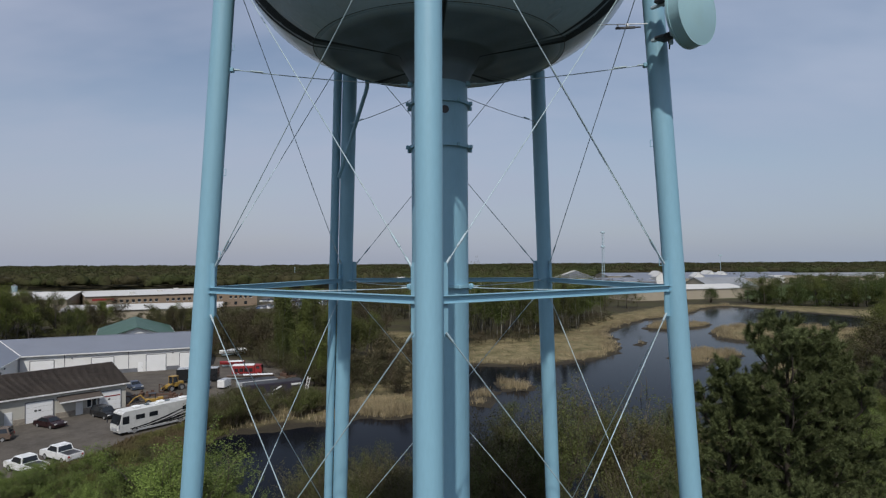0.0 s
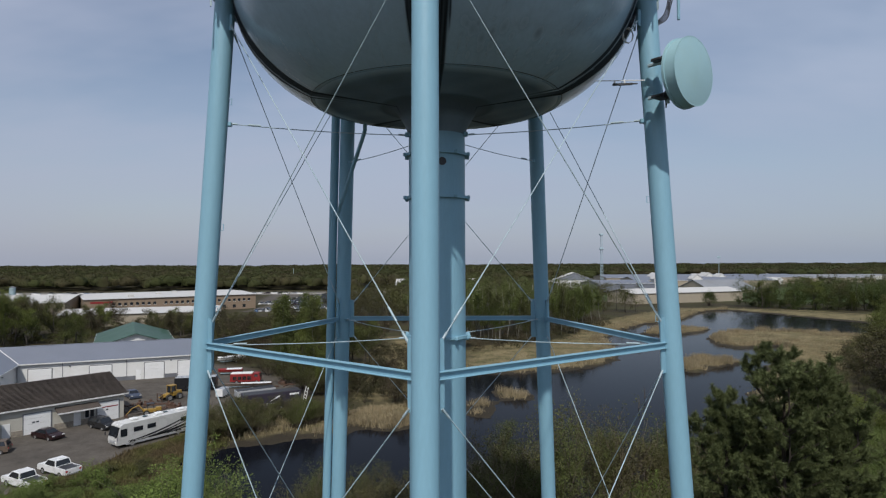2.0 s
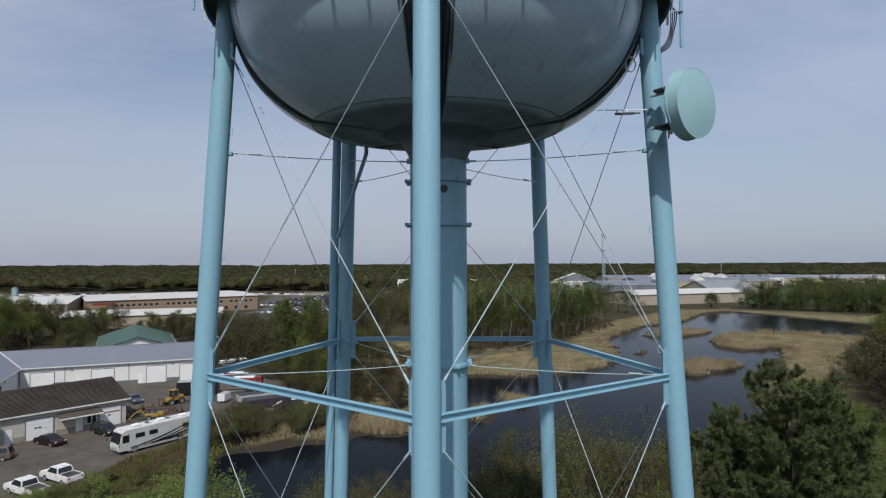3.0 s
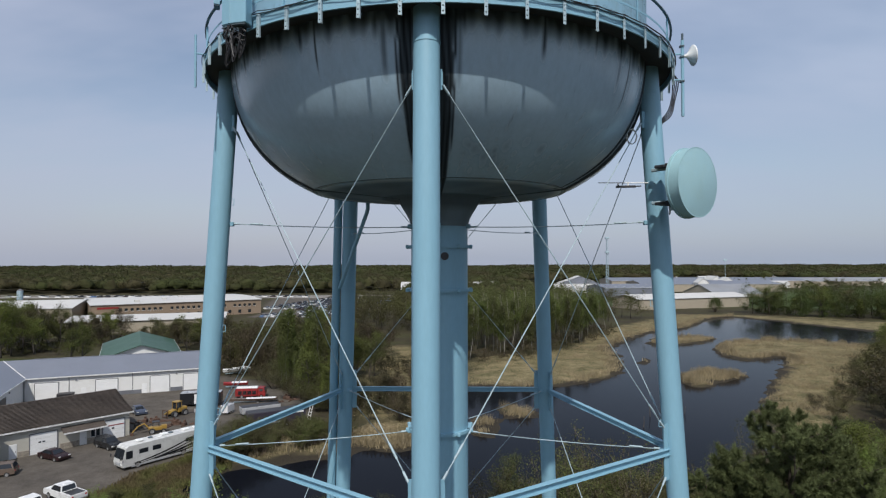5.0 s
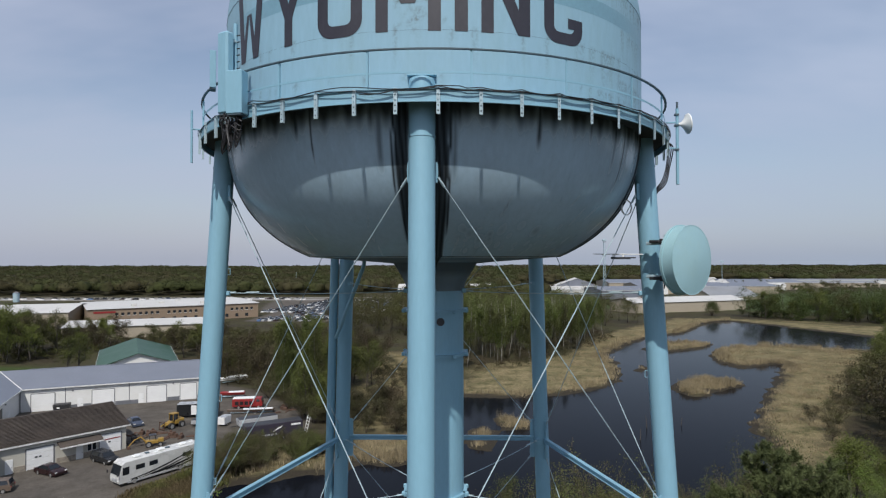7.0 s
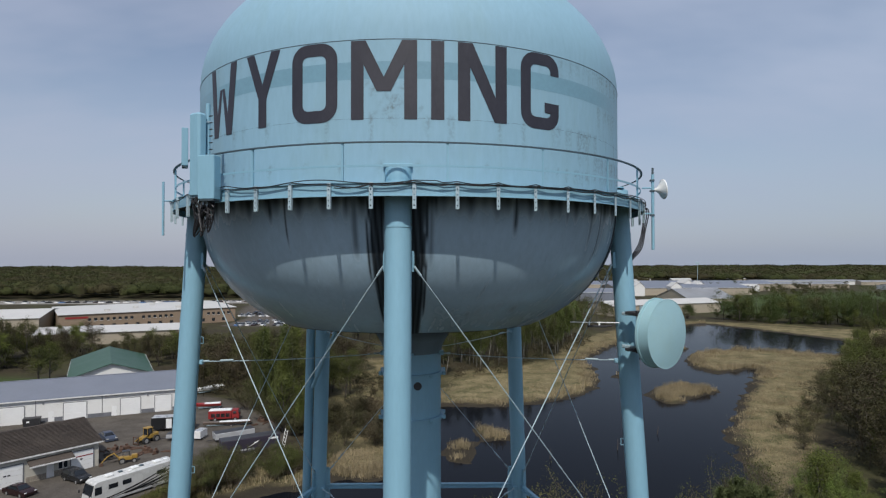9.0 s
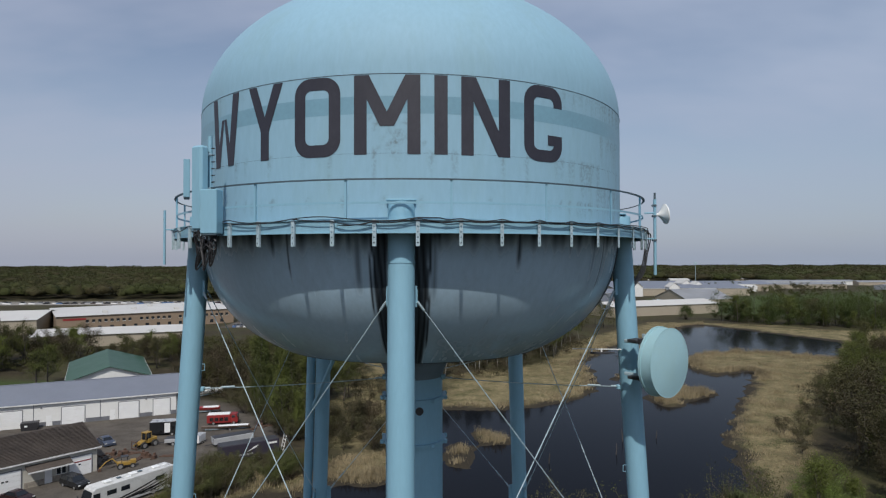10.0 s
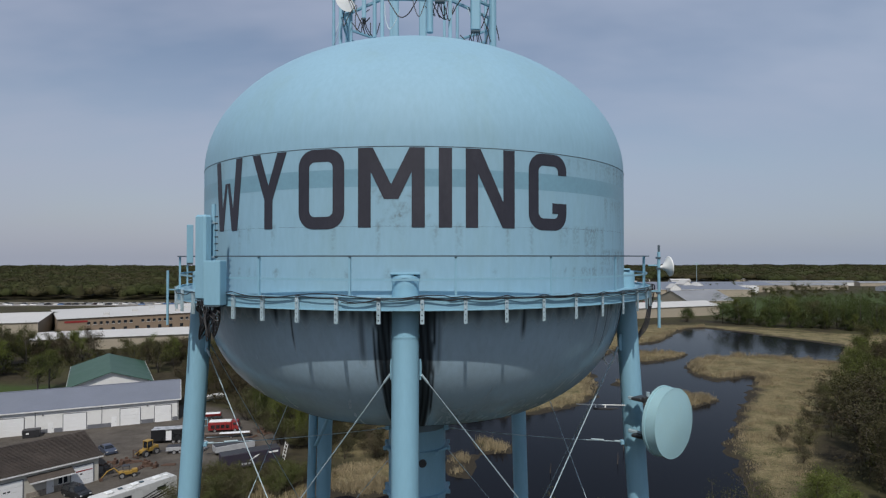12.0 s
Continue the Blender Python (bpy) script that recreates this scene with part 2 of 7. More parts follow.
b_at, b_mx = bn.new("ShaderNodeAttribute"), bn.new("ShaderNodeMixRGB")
b_at.attribute_name = "stain_shade"
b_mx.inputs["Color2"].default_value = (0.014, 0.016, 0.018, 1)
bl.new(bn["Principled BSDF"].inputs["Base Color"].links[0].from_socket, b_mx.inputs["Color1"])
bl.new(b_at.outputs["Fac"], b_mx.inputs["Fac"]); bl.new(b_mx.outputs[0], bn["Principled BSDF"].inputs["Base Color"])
# black growth and painted shade are dull where the paint has some gloss
b_r, b_s = bn.new("ShaderNodeMapRange"), bn.new("ShaderNodeMapRange")
b_r.inputs["To Min"].default_value, b_r.inputs["To Max"].default_value = 0.22, 0.85
b_s.inputs["To Min"].default_value, b_s.inputs["To Max"].default_value = 0.6, 0.05
for q, key in ((b_r, "Roughness"), (b_s, "Specular IOR Level")):
    bl.new(b_at.outputs["Fac"], q.inputs["Value"]); bl.new(q.outputs[0], bn["Principled BSDF"].inputs[key])
dull_black = material("dull_black", (0.03, 0.035, 0.038), 0.8, spot=0.4, spot_size=2.0, grain=0.2)
rail_grey = material("rail_grey", (0.05, 0.08, 0.1), 0.6, spot=0.2, spot_size=1.5, grain=0.1, dirt=(0.04, 0.05, 0.05), dirt_amount=0.6, dirt_size=1.0)
band_paint = material("band_paint", (0.156, 0.304, 0.388), 0.45, spot=0.08, spot_size=0.5, grain=0.06, grain_size=9, bump=0.03)
letter_paint = material("letter_paint", (0.022, 0.022, 0.033), 0.5, spot=0.18, spot_size=1.2, grain=0.12, grain_size=12, bump=0.05, dirt=(0.042, 0.04, 0.05), dirt_amount=0.4, dirt_size=1.5, stretch=2)
rod_paint = material("rod_paint", (0.36, 0.47, 0.52), 0.5, spot=0.25, spot_size=2.0, grain=0.2, grain_size=12, bump=0.05, dirt=(0.2, 0.17, 0.14), dirt_amount=0.5, dirt_size=2)
seam_dark = material("seam_dark", (0.06, 0.09, 0.11), 0.7, spot=0.2, spot_size=2)
cable_black = material("cable_black", (0.012, 0.012, 0.014), 0.55, spot=0.2, spot_size=3)
galvanised = material("galvanised", (0.36, 0.47, 0.52), 0.5, 0.15, spot=0.2, spot_size=4, grain=0.2, grain_size=30)
dish_paint = material("dish_paint", (0.2886, 0.468, 0.5148), 0.5, spot=0.05, spot_size=1, grain=0.03, bump=0.02, dirt=(0.3, 0.45, 0.45), dirt_amount=0.5, dirt_size=1.5)
white_plastic = material("white_plastic", (0.72, 0.73, 0.72), 0.45, spot=0.06, spot_size=2, grain=0.04, bump=0.02)
rust = material("rust", (0.085, 0.048, 0.032), 0.8, spot=0.4, spot_size=3, grain=0.3)
black_steel = material("black_steel", (0.03, 0.03, 0.033), 0.5, spot=0.2, spot_size=3)

# ---- the water tower ----
AX, AY = -0.1, 21.1
R_TANK, R_BALC = 6.95, 7.68
LEG_OFF = -1.2
LEG_SHIFT = (-0.06, 0.055, 0.085, 0.0, -0.075)
LEG_RAD = 0.322
tower = thing("water_tower", pose(AX, AY, 0), "light blue five-legged steel water tower with a round-topped tank", "water tower")


def leg_r(z):
    """How far a leg's middle stands from the axis at height z."""
    return 7.62 - (z - 22.5) * 0.060


def leg_at(k, z, r=0.0):
    """The middle of leg k at height z, moved outwards by r; no two legs stand quite alike."""
    return polar(leg_r(z) + r, 72 * k + LEG_OFF, z) + Vector((LEG_SHIFT[k % 5], 0, 0))


# tank
dome = Shape().spin([(R_TANK * math.cos(radians(a)), 38.0 + 4.48 * math.sin(radians(a))) for a in [i * 90 / 28 for i in range(29)]], 128)
part("tank_dome", dome, tank_paint, tower, "smooth light blue domed roof", 180)
shell_mesh = Shape().spin([(R_TANK, 34.4 + 0.12 * i) for i in range(31)], 512).mesh("tank_shell", tank_paint, 180)
sc = np.empty(len(shell_mesh.vertices) * 3, np.float32)
shell_mesh.vertices.foreach_get("co", sc)
sc = sc.reshape(-1, 3)
s_az = np.degrees(np.arctan2(sc[:, 0], -sc[:, 1]))
grub = np.zeros(len(sc))
run_rng = np.random.default_rng(11)
# rain streaks that start at the seams and at the walkway, heavier on the right of the name and under one letter
for start, low, high, count, most in ((36.1, 0.4, 1.3, 110, 0.45), (37.95, 0.3, 0.9, 60, 0.28), (35.0, 0.2, 0.5, 90, 0.55)):
    for _ in range(count):
        c_az = run_rng.uniform(-180, 180)
        if run_rng.random() < 0.3:
            c_az = run_rng.normal(42, 6)
        d = (s_az - c_az + 180) % 360 - 180
        ln = run_rng.uniform(low, high)
        f = (start - sc[:, 2]) / ln
        grub = np.maximum(grub, np.clip(1.2 - np.abs(d) / (run_rng.uniform(0.2, 0.55) if start < 35.5 else run_rng.uniform(0.3, 0.9)), 0, 1) * np.where((f > -0.05) & (f < 1), 1 - np.clip(f, 0, 1), 0) * run_rng.uniform(0.2, 1.0) * most)
for _ in range(60):
    d = (s_az - run_rng.uniform(48, 78)) / run_rng.uniform(0.4, 1.6)
    f = (run_rng.choice([37.0, 37.9, 35.5]) - sc[:, 2]) / run_rng.uniform(0.4, 1.4)
    grub = np.maximum(grub, np.clip(1.2 - np.abs(d), 0, 1) * np.where((f > 0) & (f < 1), 1 - f, 0) * run_rng.uniform(0.2, 0.6))
for _ in range(40):
    d = np.hypot((s_az - run_rng.normal(-3.5, 2.2)) * 0.12, (sc[:, 2] - run_rng.uniform(36.1, 36.9)))
    grub = np.maximum(grub, np.clip(1.1 - d / run_rng.uniform(0.05, 0.1), 0, 1) * 0.5)
sa = shell_mesh.attributes.new("stain_shade", "FLOAT", "POINT")
sa.data.foreach_set("value", grub.astype(np.float32))
part("tank_shell", shell_mesh, tank_paint, tower, "light blue cylindrical shell with faint rain streaks")


KNUCKLE = 4.34


def wobble_np(x, y):
    """Soft blotches of about -1 to 1."""
    return (np.sin(1.3 * x + 0.7) * np.cos(1.1 * y - 0.4) + 0.6 * np.sin(2.9 * x - 1.7 * y) + 0.4 * np.cos(4.7 * y + 3.1 * x)) / 2




def bowl_z(r):
    """Height of the bowl's surface at radius r: full shoulders above a nearly flat cone."""
    if r < KNUCKLE:
        edge = bowl_z(KNUCKLE)
        return edge + (30.44 - edge) * (KNUCKLE - r) / (KNUCKLE - 1.45)
    return 34.73 - 4.727 * (1 - (r / R_TANK) ** 2.485) ** (1 / 2.485)


prof = [(R_TANK - 0.004, 34.4)]
for i in range(1, 85):
    r = KNUCKLE + (R_TANK - 0.004 - KNUCKLE) * (1 - (i / 84) ** 1.7) if i < 84 else KNUCKLE
    if bowl_z(r) < 34.39:
        prof.append((r, bowl_z(r)))
for i in range(1, 13):
    r = KNUCKLE + (1.9 - KNUCKLE) * i / 12
    prof.append((r, bowl_z(r)))
prof += [(1.46, 30.43), (1.32, 30.2), (1.18, 29.97), (1.07, 29.77), (0.995, 29.5)]
bowl_mesh = Shape().spin(prof, 800).mesh("tank_bowl", bowl_paint, 180)
# where water has run down: black streaks beside the legs, short drips under the walkway, blotches lower down
bc = np.empty(len(bowl_mesh.vertices) * 3, np.float32)
bowl_mesh.vertices.foreach_get("co", bc)
bc = bc.reshape(-1, 3)
b_az = np.degrees(np.arctan2(bc[:, 0], -bc[:, 1]))
stain_shade = np.zeros(len(bc))
for k in range(5):
    for off, wide, low in ((3.6, 1.3, 29.9), (-5.3, 1.1, 30.2), (5.1, 0.3, 31.0), (-6.8, 0.25, 31.9), (0.0, 2.8, 30.2), (2.2, 0.9, 30.0), (-4.0, 0.7, 30.6)):
        d = (b_az - (72 * k + LEG_OFF + off) + 180) % 360 - 180
        d = d + 0.18 * np.sin(bc[:, 2] * 3.1 + k)
        comb = 0.94 + 0.06 * np.sin(b_az * 5.0 + 2.0 * np.sin(bc[:, 2] * 1.7))
        stain_shade = np.maximum(stain_shade, np.clip(2.6 - 2.2 * np.abs(d) / wide, 0, 1) * np.clip((bc[:, 2] - low) / 0.5, 0, 1) * comb)
drip_rng = np.random.default_rng(3)
for _ in range(260):
    d = (b_az - drip_rng.uniform(-180, 180) + 180) % 360 - 180
    low = drip_rng.uniform(33.5, 34.15) - (drip_rng.random() < 0.12) * drip_rng.uniform(0.3, 1.3)
    stain_shade = np.maximum(stain_shade, np.clip(1.2 - np.abs(d) / drip_rng.uniform(0.3, 0.9), 0, 1) * np.clip((bc[:, 2] - low) / 0.5, 0, 1) * drip_rng.uniform(0.3, 0.9))
for c_az, low in ((23.0, 33.2), (-30.0, 33.5), (47.0, 33.6), (-52.0, 33.5)):
    stain_shade = np.maximum(stain_shade, np.clip(1.4 - np.abs(b_az - c_az) / 0.55, 0, 1) * np.clip((bc[:, 2] - low) / 0.4, 0, 1) * 0.9)
# soft dark band at the top: dirt plus the walkway's shade, painted in
stain_shade = np.maximum(stain_shade, np.clip((bc[:, 2] - 33.75 - 0.12 * np.sin(b_az * 0.9) - 0.08 * np.sin(b_az * 2.3)) / 0.55, 0, 1) * 0.85)
# a dark ring round the riser's mouth: dirt with the recess's shade painted in
stain_shade = np.maximum(stain_shade, np.clip((2.4 - np.hypot(bc[:, 0], bc[:, 1])) / 0.5, 0, 1) * np.clip((bc[:, 2] - 29.9) / 0.3, 0, 1) * 0.75)
# underside cone darkened in the colour: grime together with its shade
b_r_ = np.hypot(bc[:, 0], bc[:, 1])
stain_shade = np.maximum(stain_shade, np.clip((KNUCKLE - 0.1 - b_r_) / 0.5, 0, 1) * (0.6 + 0.12 * wobble_np(bc[:, 0], bc[:, 1])))
# mildew patches and thin slanting runs on the lower bowl
for _ in range(40):
    d = np.hypot((b_az - drip_rng.uniform(8, 50)) * 0.1, bc[:, 2] - drip_rng.uniform(30.75, 31.5))
    stain_shade = np.maximum(stain_shade, np.clip(1.1 - d / drip_rng.uniform(0.05, 0.2), 0, 1) * drip_rng.uniform(0.15, 0.4))
for _ in range(26):
    c_az, z0, ln = drip_rng.uniform(-75, 75), drip_rng.uniform(31.0, 32.4), drip_rng.uniform(0.3, 0.9)
    f = (z0 - bc[:, 2]) / ln
    d = b_az - c_az + 2.0 * f
    stain_shade = np.maximum(stain_shade, np.clip(1.2 - np.abs(d) / drip_rng.uniform(0.2, 0.45), 0, 1) * np.where((f > 0) & (f < 1), 1 - np.abs(2 * f - 1), 0) * drip_rng.uniform(0.2, 0.5))
at = bowl_mesh.attributes.new("stain_shade", "FLOAT", "POINT")
at.data.foreach_set("value", stain_shade.astype(np.float32))
part("tank_bowl", bowl_mesh, bowl_paint, tower, "grey-blue bowl bottom with black water streaks and painted-in shade")
band = Shape().spin([(R_TANK + 0.003, 37.02), (R_TANK + 0.003, 37.44)], 128)
part("painted_band", band, band_paint, tower, "darker blue painted band round the tank")
seams = Shape()
for z, r, q in ((37.97, R_TANK, 0.01), (36.08, R_TANK, 0.003)):
    ring = [(r + q * math.cos(a), z + q * math.sin(a)) for a in [TAU * i / 6 for i in range(7)]]
    seams.spin(ring, 128)
part("weld_seam", seams, seam_dark, tower, "dark horizontal weld seams")
for k in range(20):
    az = 9 + 18 * k
    lo = Shape().tube([polar(r, az + 6, bowl_z(r) - 0.002) for r in (6.9, 6.8, 6.6, 6.3, 5.9, 5.4, 4.8, 4.4)], 0.007, 4)
    part("bowl_seam", lo, bowl_paint, tower)
ring = [(KNUCKLE + 0.011 * math.cos(a), bowl_z(KNUCKLE) + 0.011 * math.sin(a)) for a in [TAU * i / 6 for i in range(7)]]
part("bowl_ring_seam", Shape().spin(ring, 128), dull_black, tower)
vent = Shape().spin([(0.9, 42.3), (0.92, 42.5), (1.0, 42.52), (0.9, 42.62), (0.45, 42.7), (0.0, 42.72)], 32)
part("roof_vent", vent, dish_paint, tower, "pale low roof vent at the top")


# letters, laid on the shell
def wrap(u, z, lift):
    a = u / R_TANK
    r = R_TANK + lift
    return (r * math.sin(a), -r * math.cos(a), z)


def stroke(shape, quad, lift, n=10):
    """A four-cornered stroke (u, z) bent round the shell; corners go round, the long sides are 0-1 and 3-2."""
    v, f = [], []
    for i in range(n + 1):
        s = i / n
        p = [quad[0][k] + (quad[1][k] - quad[0][k]) * s for k in (0, 1)]
        q = [quad[3][k] + (quad[2][k] - quad[3][k]) * s for k in (0, 1)]
        v += [wrap(*p, lift), wrap(*q, lift)]
    f = [(2 * i, 2 * i + 2, 2 * i + 3, 2 * i + 1) for i in range(n)]
    shape.add(v, f)


def ring_pts(u0, u1, z0, z1, c, cz):
    """A rectangle with rounded corners as a list of 32 points from the middle right, turning left round the top."""
    out = []
    for qx, qz, a0 in ((1, 1, 0), (-1, 1, 90), (-1, -1, 180), (1, -1, 270)):
        mx = (u1 - c if qx > 0 else u0 + c)
        mz = (z1 - cz if qz > 0 else z0 + cz)
        for i in range(8):
            a = radians(a0 + 90 * i / 7)
            out.append((mx + c * math.cos(a), mz + cz * math.sin(a)))
    return out


Z0, Z1 = 36.05, 37.945
for name, u0, u1 in (("W", -6.2, -4.74), ("Y", -4.4, -3.21), ("O", -2.85, -1.62), ("M", -1.28, 0.31), ("I", 0.64, 0.96), ("N", 1.29, 2.56), ("G", 2.91, 4.15)):
    u0, u1 = u0 - 0.06 + (0.05 if name == "G" else 0.0), u1 - 0.06 + (0.05 if name == "G" else 0.0)
    if name == "W":
        u0, u1 = u0 - 0.1, u1 - 0.08
    s = Shape()
    w = u1 - u0
    if name == "W":
        zm = Z1 - 0.62
        stroke(s, [(u0, Z1), (u0 + 0.22, Z0), (u0 + 0.5, Z0), (u0 + 0.29, Z1)], 0.008)
        stroke(s, [(u0 + 0.60, zm), (u0 + 0.28, Z0), (u0 + 0.50, Z0), (u0 + 0.73, zm)], 0.0095)
        stroke(s, [(u0 + 0.73, zm), (u0 + 0.96, Z0), (u0 + 1.18, Z0), (u0 + 0.86, zm)], 0.011)
        stroke(s, [(u1 - 0.29, Z1), (u0 + 0.96, Z0), (u0 + 1.24, Z0), (u1, Z1)], 0.0125)
    elif name == "Y":
        zm = Z0 + 0.72
        stroke(s, [(u0, Z1), (u0 + 0.455, zm), (u0 + 0.735, zm + 0.0), (u0 + 0.3, Z1)], 0.008)
        stroke(s, [(u1 - 0.3, Z1), (u0 + 0.455, zm), (u0 + 0.735, zm), (u1, Z1)], 0.0095)
        stroke(s, [(u0 + 0.455, zm), (u0 + 0.455, Z0), (u0 + 0.735, Z0), (u0 + 0.735, zm)], 0.011)
    elif name in "OG":
        o = ring_pts(u0, u1, Z0 - 0.03, Z1, 0.42, 0.42)
        i_ = ring_pts(u0 + 0.3, u1 - 0.3, Z0 + 0.27, Z1 - 0.3, 0.15, 0.15)
        pts = list(zip(o, i_))
        pts = pts + pts[:1]
        if name == "G":
            a, b = (u1, Z1 - 0.52), (u1 - 0.3, Z1 - 0.52)
            c, d = (u1, Z0 + 0.66), (u1 - 0.3, Z0 + 0.66)
            pts = [(a, b)] + pts[:-1] + [(c, d)]
            stroke(s, [(u1 - 0.5, Z0 + 0.66), (u1 - 0.5, Z0 + 0.4), (u1 - 0.28, Z0 + 0.4), (u1 - 0.28, Z0 + 0.66)], 0.011)
        for (p, q), (p2, q2) in zip(pts[:-1], pts[1:]):
            stroke(s, [p, p2, q2, q], 0.008, 2)
    elif name == "M":
        k = 0.31
        zm = Z1 - 1.22
        um = (u0 + u1) / 2
        stroke(s, [(u0, Z1), (u0, Z0), (u0 + k, Z0), (u0 + k, Z1)], 0.008)
        stroke(s, [(u1 - k, Z1), (u1 - k, Z0), (u1, Z0), (u1, Z1)], 0.008)
        stroke(s, [(u0 + 0.02, Z1), (um - 0.17, zm), (um + 0.17, zm), (u0 + 0.36, Z1)], 0.0095)
        stroke(s, [(u1 - 0.36, Z1), (um - 0.17, zm), (um + 0.17, zm), (u1 - 0.02, Z1)], 0.011)
    elif name == "I":
        stroke(s, [(u0, Z1), (u0, Z0), (u1, Z0), (u1, Z1)], 0.008)
    else:
        k = 0.31
        stroke(s, [(u0, Z1), (u0, Z0), (u0 + k, Z0), (u0 + k, Z1)], 0.008)
        stroke(s, [(u1 - k, Z1), (u1 - k, Z0), (u1, Z0), (u1, Z1)], 0.008)
        stroke(s, [(u0 + 0.02, Z1), (u1 - k - 0.02, Z0), (u1 - 0.02, Z0), (u0 + k + 0.06, Z1)], 0.0095)
    part("letter", s, letter_paint, tower, "black painted letter " + name, 180)

# riser
part("riser", Shape().cyl((0, 0, 0), (0, 0, 29.9), 0.99, n=48), tower_paint, tower, "wide central riser pipe", 40)
for z in (28.8, 27.3, 22.5, 10.8):
    s = Shape().spin([(0.98, z - 0.05), (1.11, z - 0.05), (1.11, z + 0.05), (0.98, z + 0.05)], 48)
    for k in range(10):
        p = polar(1.15, 36 * k + LEG_OFF, z)
        s.box(p, (0.12, 0.12, 0.13), 0.02)
    part("riser_collar", s, tower_paint, tower, "bolted ring collar")
part("inspection_port", Shape().cyl(polar(0.95, 11, 28.47), polar(1.02, 11, 28.47), 0.135, n=20), black_steel, tower, "dark round inspection port")

# legs with their caps, gussets and hand holds
for k in range(5):
    az = 72 * k + LEG_OFF
    s = Shape()
    s.cyl(leg_at(k, 0.35), leg_at(k, 34.6), LEG_RAD, n=36)
    leg = part("leg", s, tower_paint, tower, "", 40)
    cap = Shape()
    top = leg_at(k, 34.6)
    cap.spin([(0.326, 0.0), (0.326, 0.2), (0.31, 0.29), (0.2, 0.335), (0, 0.34)], 28, m=Matrix.Translation(top))
    cap.box((0, 0.06, 0.36), (0.7, 0.5, 0.045), 0.01, m=Matrix.Translation(top) @ Matrix.Rotation(radians(az), 4, "Z"))
    part("leg_cap", cap, tower_paint, leg, "rounded leg top under a flat plate")
    band_ = Shape().cyl(leg_at(k, 33.46), leg_at(k, 33.51), 0.335, n=36)
    part("weld_ring", band_, tower_paint, leg)
    foot = Shape().box(leg_at(k, 0.0) + Vector((0, 0, 0.2)), (1.6, 1.6, 0.5), 0.05)
    part("footing", foot, material("footing", (0.4, 0.39, 0.36), 0.9) if k == 0 else bpy.data.materials["footing"], leg, "concrete footing")
    for z, way in {1: ((33.2, -1), (27.0, -1), (23.3, -1)), 4: ((30.2, 1), (26.2, 1), (23.6, 1))}.get(k, ()):
        t = Matrix.Translation(leg_at(k, z)) @ Matrix.Rotation(radians(az), 4, "Z")
        q = [(0.12 * way, 0.31, -0.1), (0.15 * way, 0.4, -0.1), (0.15 * way, 0.4, 0.1), (0.12 * way, 0.31, 0.1)]
        part("hand_hold", Shape().tube([t @ Vector(c) for c in q], 0.012, 5), tower_paint, leg, "small steel hand hold")


def toward(k, j, z):
    """Where a member that runs to leg j leaves leg k at height z."""
    p, q = leg_at(k, z), leg_at(j, z)
    d = (q - p).normalized()
    return p + d * LEG_RAD, d


# struts, gussets and tie rods of each bay
for level in (22.5, 10.8):
    for k in range(5):
        j = (k + 1) % 5
        p, d = toward(k, j, level)
        q, _ = toward(j, k, level)
        s = Shape()
        mid, ln = (p + q) / 2, (q - p).length
        t = Matrix.Translation(mid) @ Matrix.Rotation(math.atan2(d.y, d.x), 4, "Z")
        for dz in (-0.085, 0.085):
            s.box((0, 0, dz), (ln, 0.17, 0.022), 0.004, m=t)
        s.box((0, 0, 0), (ln, 0.022, 0.155), 0.0, m=t)
        part("strut", s, tower_paint, tower, "horizontal steel beam between two legs")
for k in range(5):
    for j in ((k + 1) % 5, (k - 1) % 5):
        for z, h in ((32.68, 0.5), (22.5, 1.7), (10.8, 1.7)):
            p, d = toward(k, j, z)
            s = Shape()
            t = Matrix.Translation(p + d * 0.07) @ Matrix.Rotation(math.atan2(d.y, d.x), 4, "Z")
            c = 0.12 if h > 1 else 0.06
            poly = [(-0.1, -h / 2), (c * 0.7, -h / 2), (c, -h / 2 + 0.12), (c, h / 2 - 0.12), (c * 0.7, h / 2), (-0.1, h / 2)]
            s.slab(poly, -0.016, 0.016, m=t @ Matrix.Rotation(radians(90), 4, "X"))
            part("gusset", s, tower_paint, tower)


def rod(name, p, q, r, sag=0.0):
    """A tie rod with a clevis at each end and a turnbuckle near its lower end."""
    s = Shape()
    d = (q - p)
    pts = [p + d * i / 12 - Vector((0, 0, sag * 4 * (i / 12) * (1 - i / 12))) for i in range(13)]
    s.tube(pts, r, 6)
    n = d.normalized()
    s.cyl(p, p + n * 0.28, r * 2.2, n=8)
    s.cyl(q - n * 0.28, q, r * 2.2, n=8)
    s.cyl(q - n * 1.0, q - n * 0.6, r * 2.0, n=8)
    ob = part(name, s, rod_paint, tower, "thin diagonal tie rod" if not sag else "thin radial tie rod", 60)
    return ob


for k in range(5):
    for j in ((k + 1) % 5, (k - 1) % 5):
        side = 0.035 if j == (k + 1) % 5 else -0.035
        out = polar(1, 72 * k + LEG_OFF, 0) * side
        for zt, zb in ((32.55, 23.25), (21.75, 11.55)):
            a, d = toward(k, j, zt)
            b, e = toward(j, k, zb)
            rod("tie_rod", a + d * 0.14 + out, b + e * 0.14 + out, 0.015)
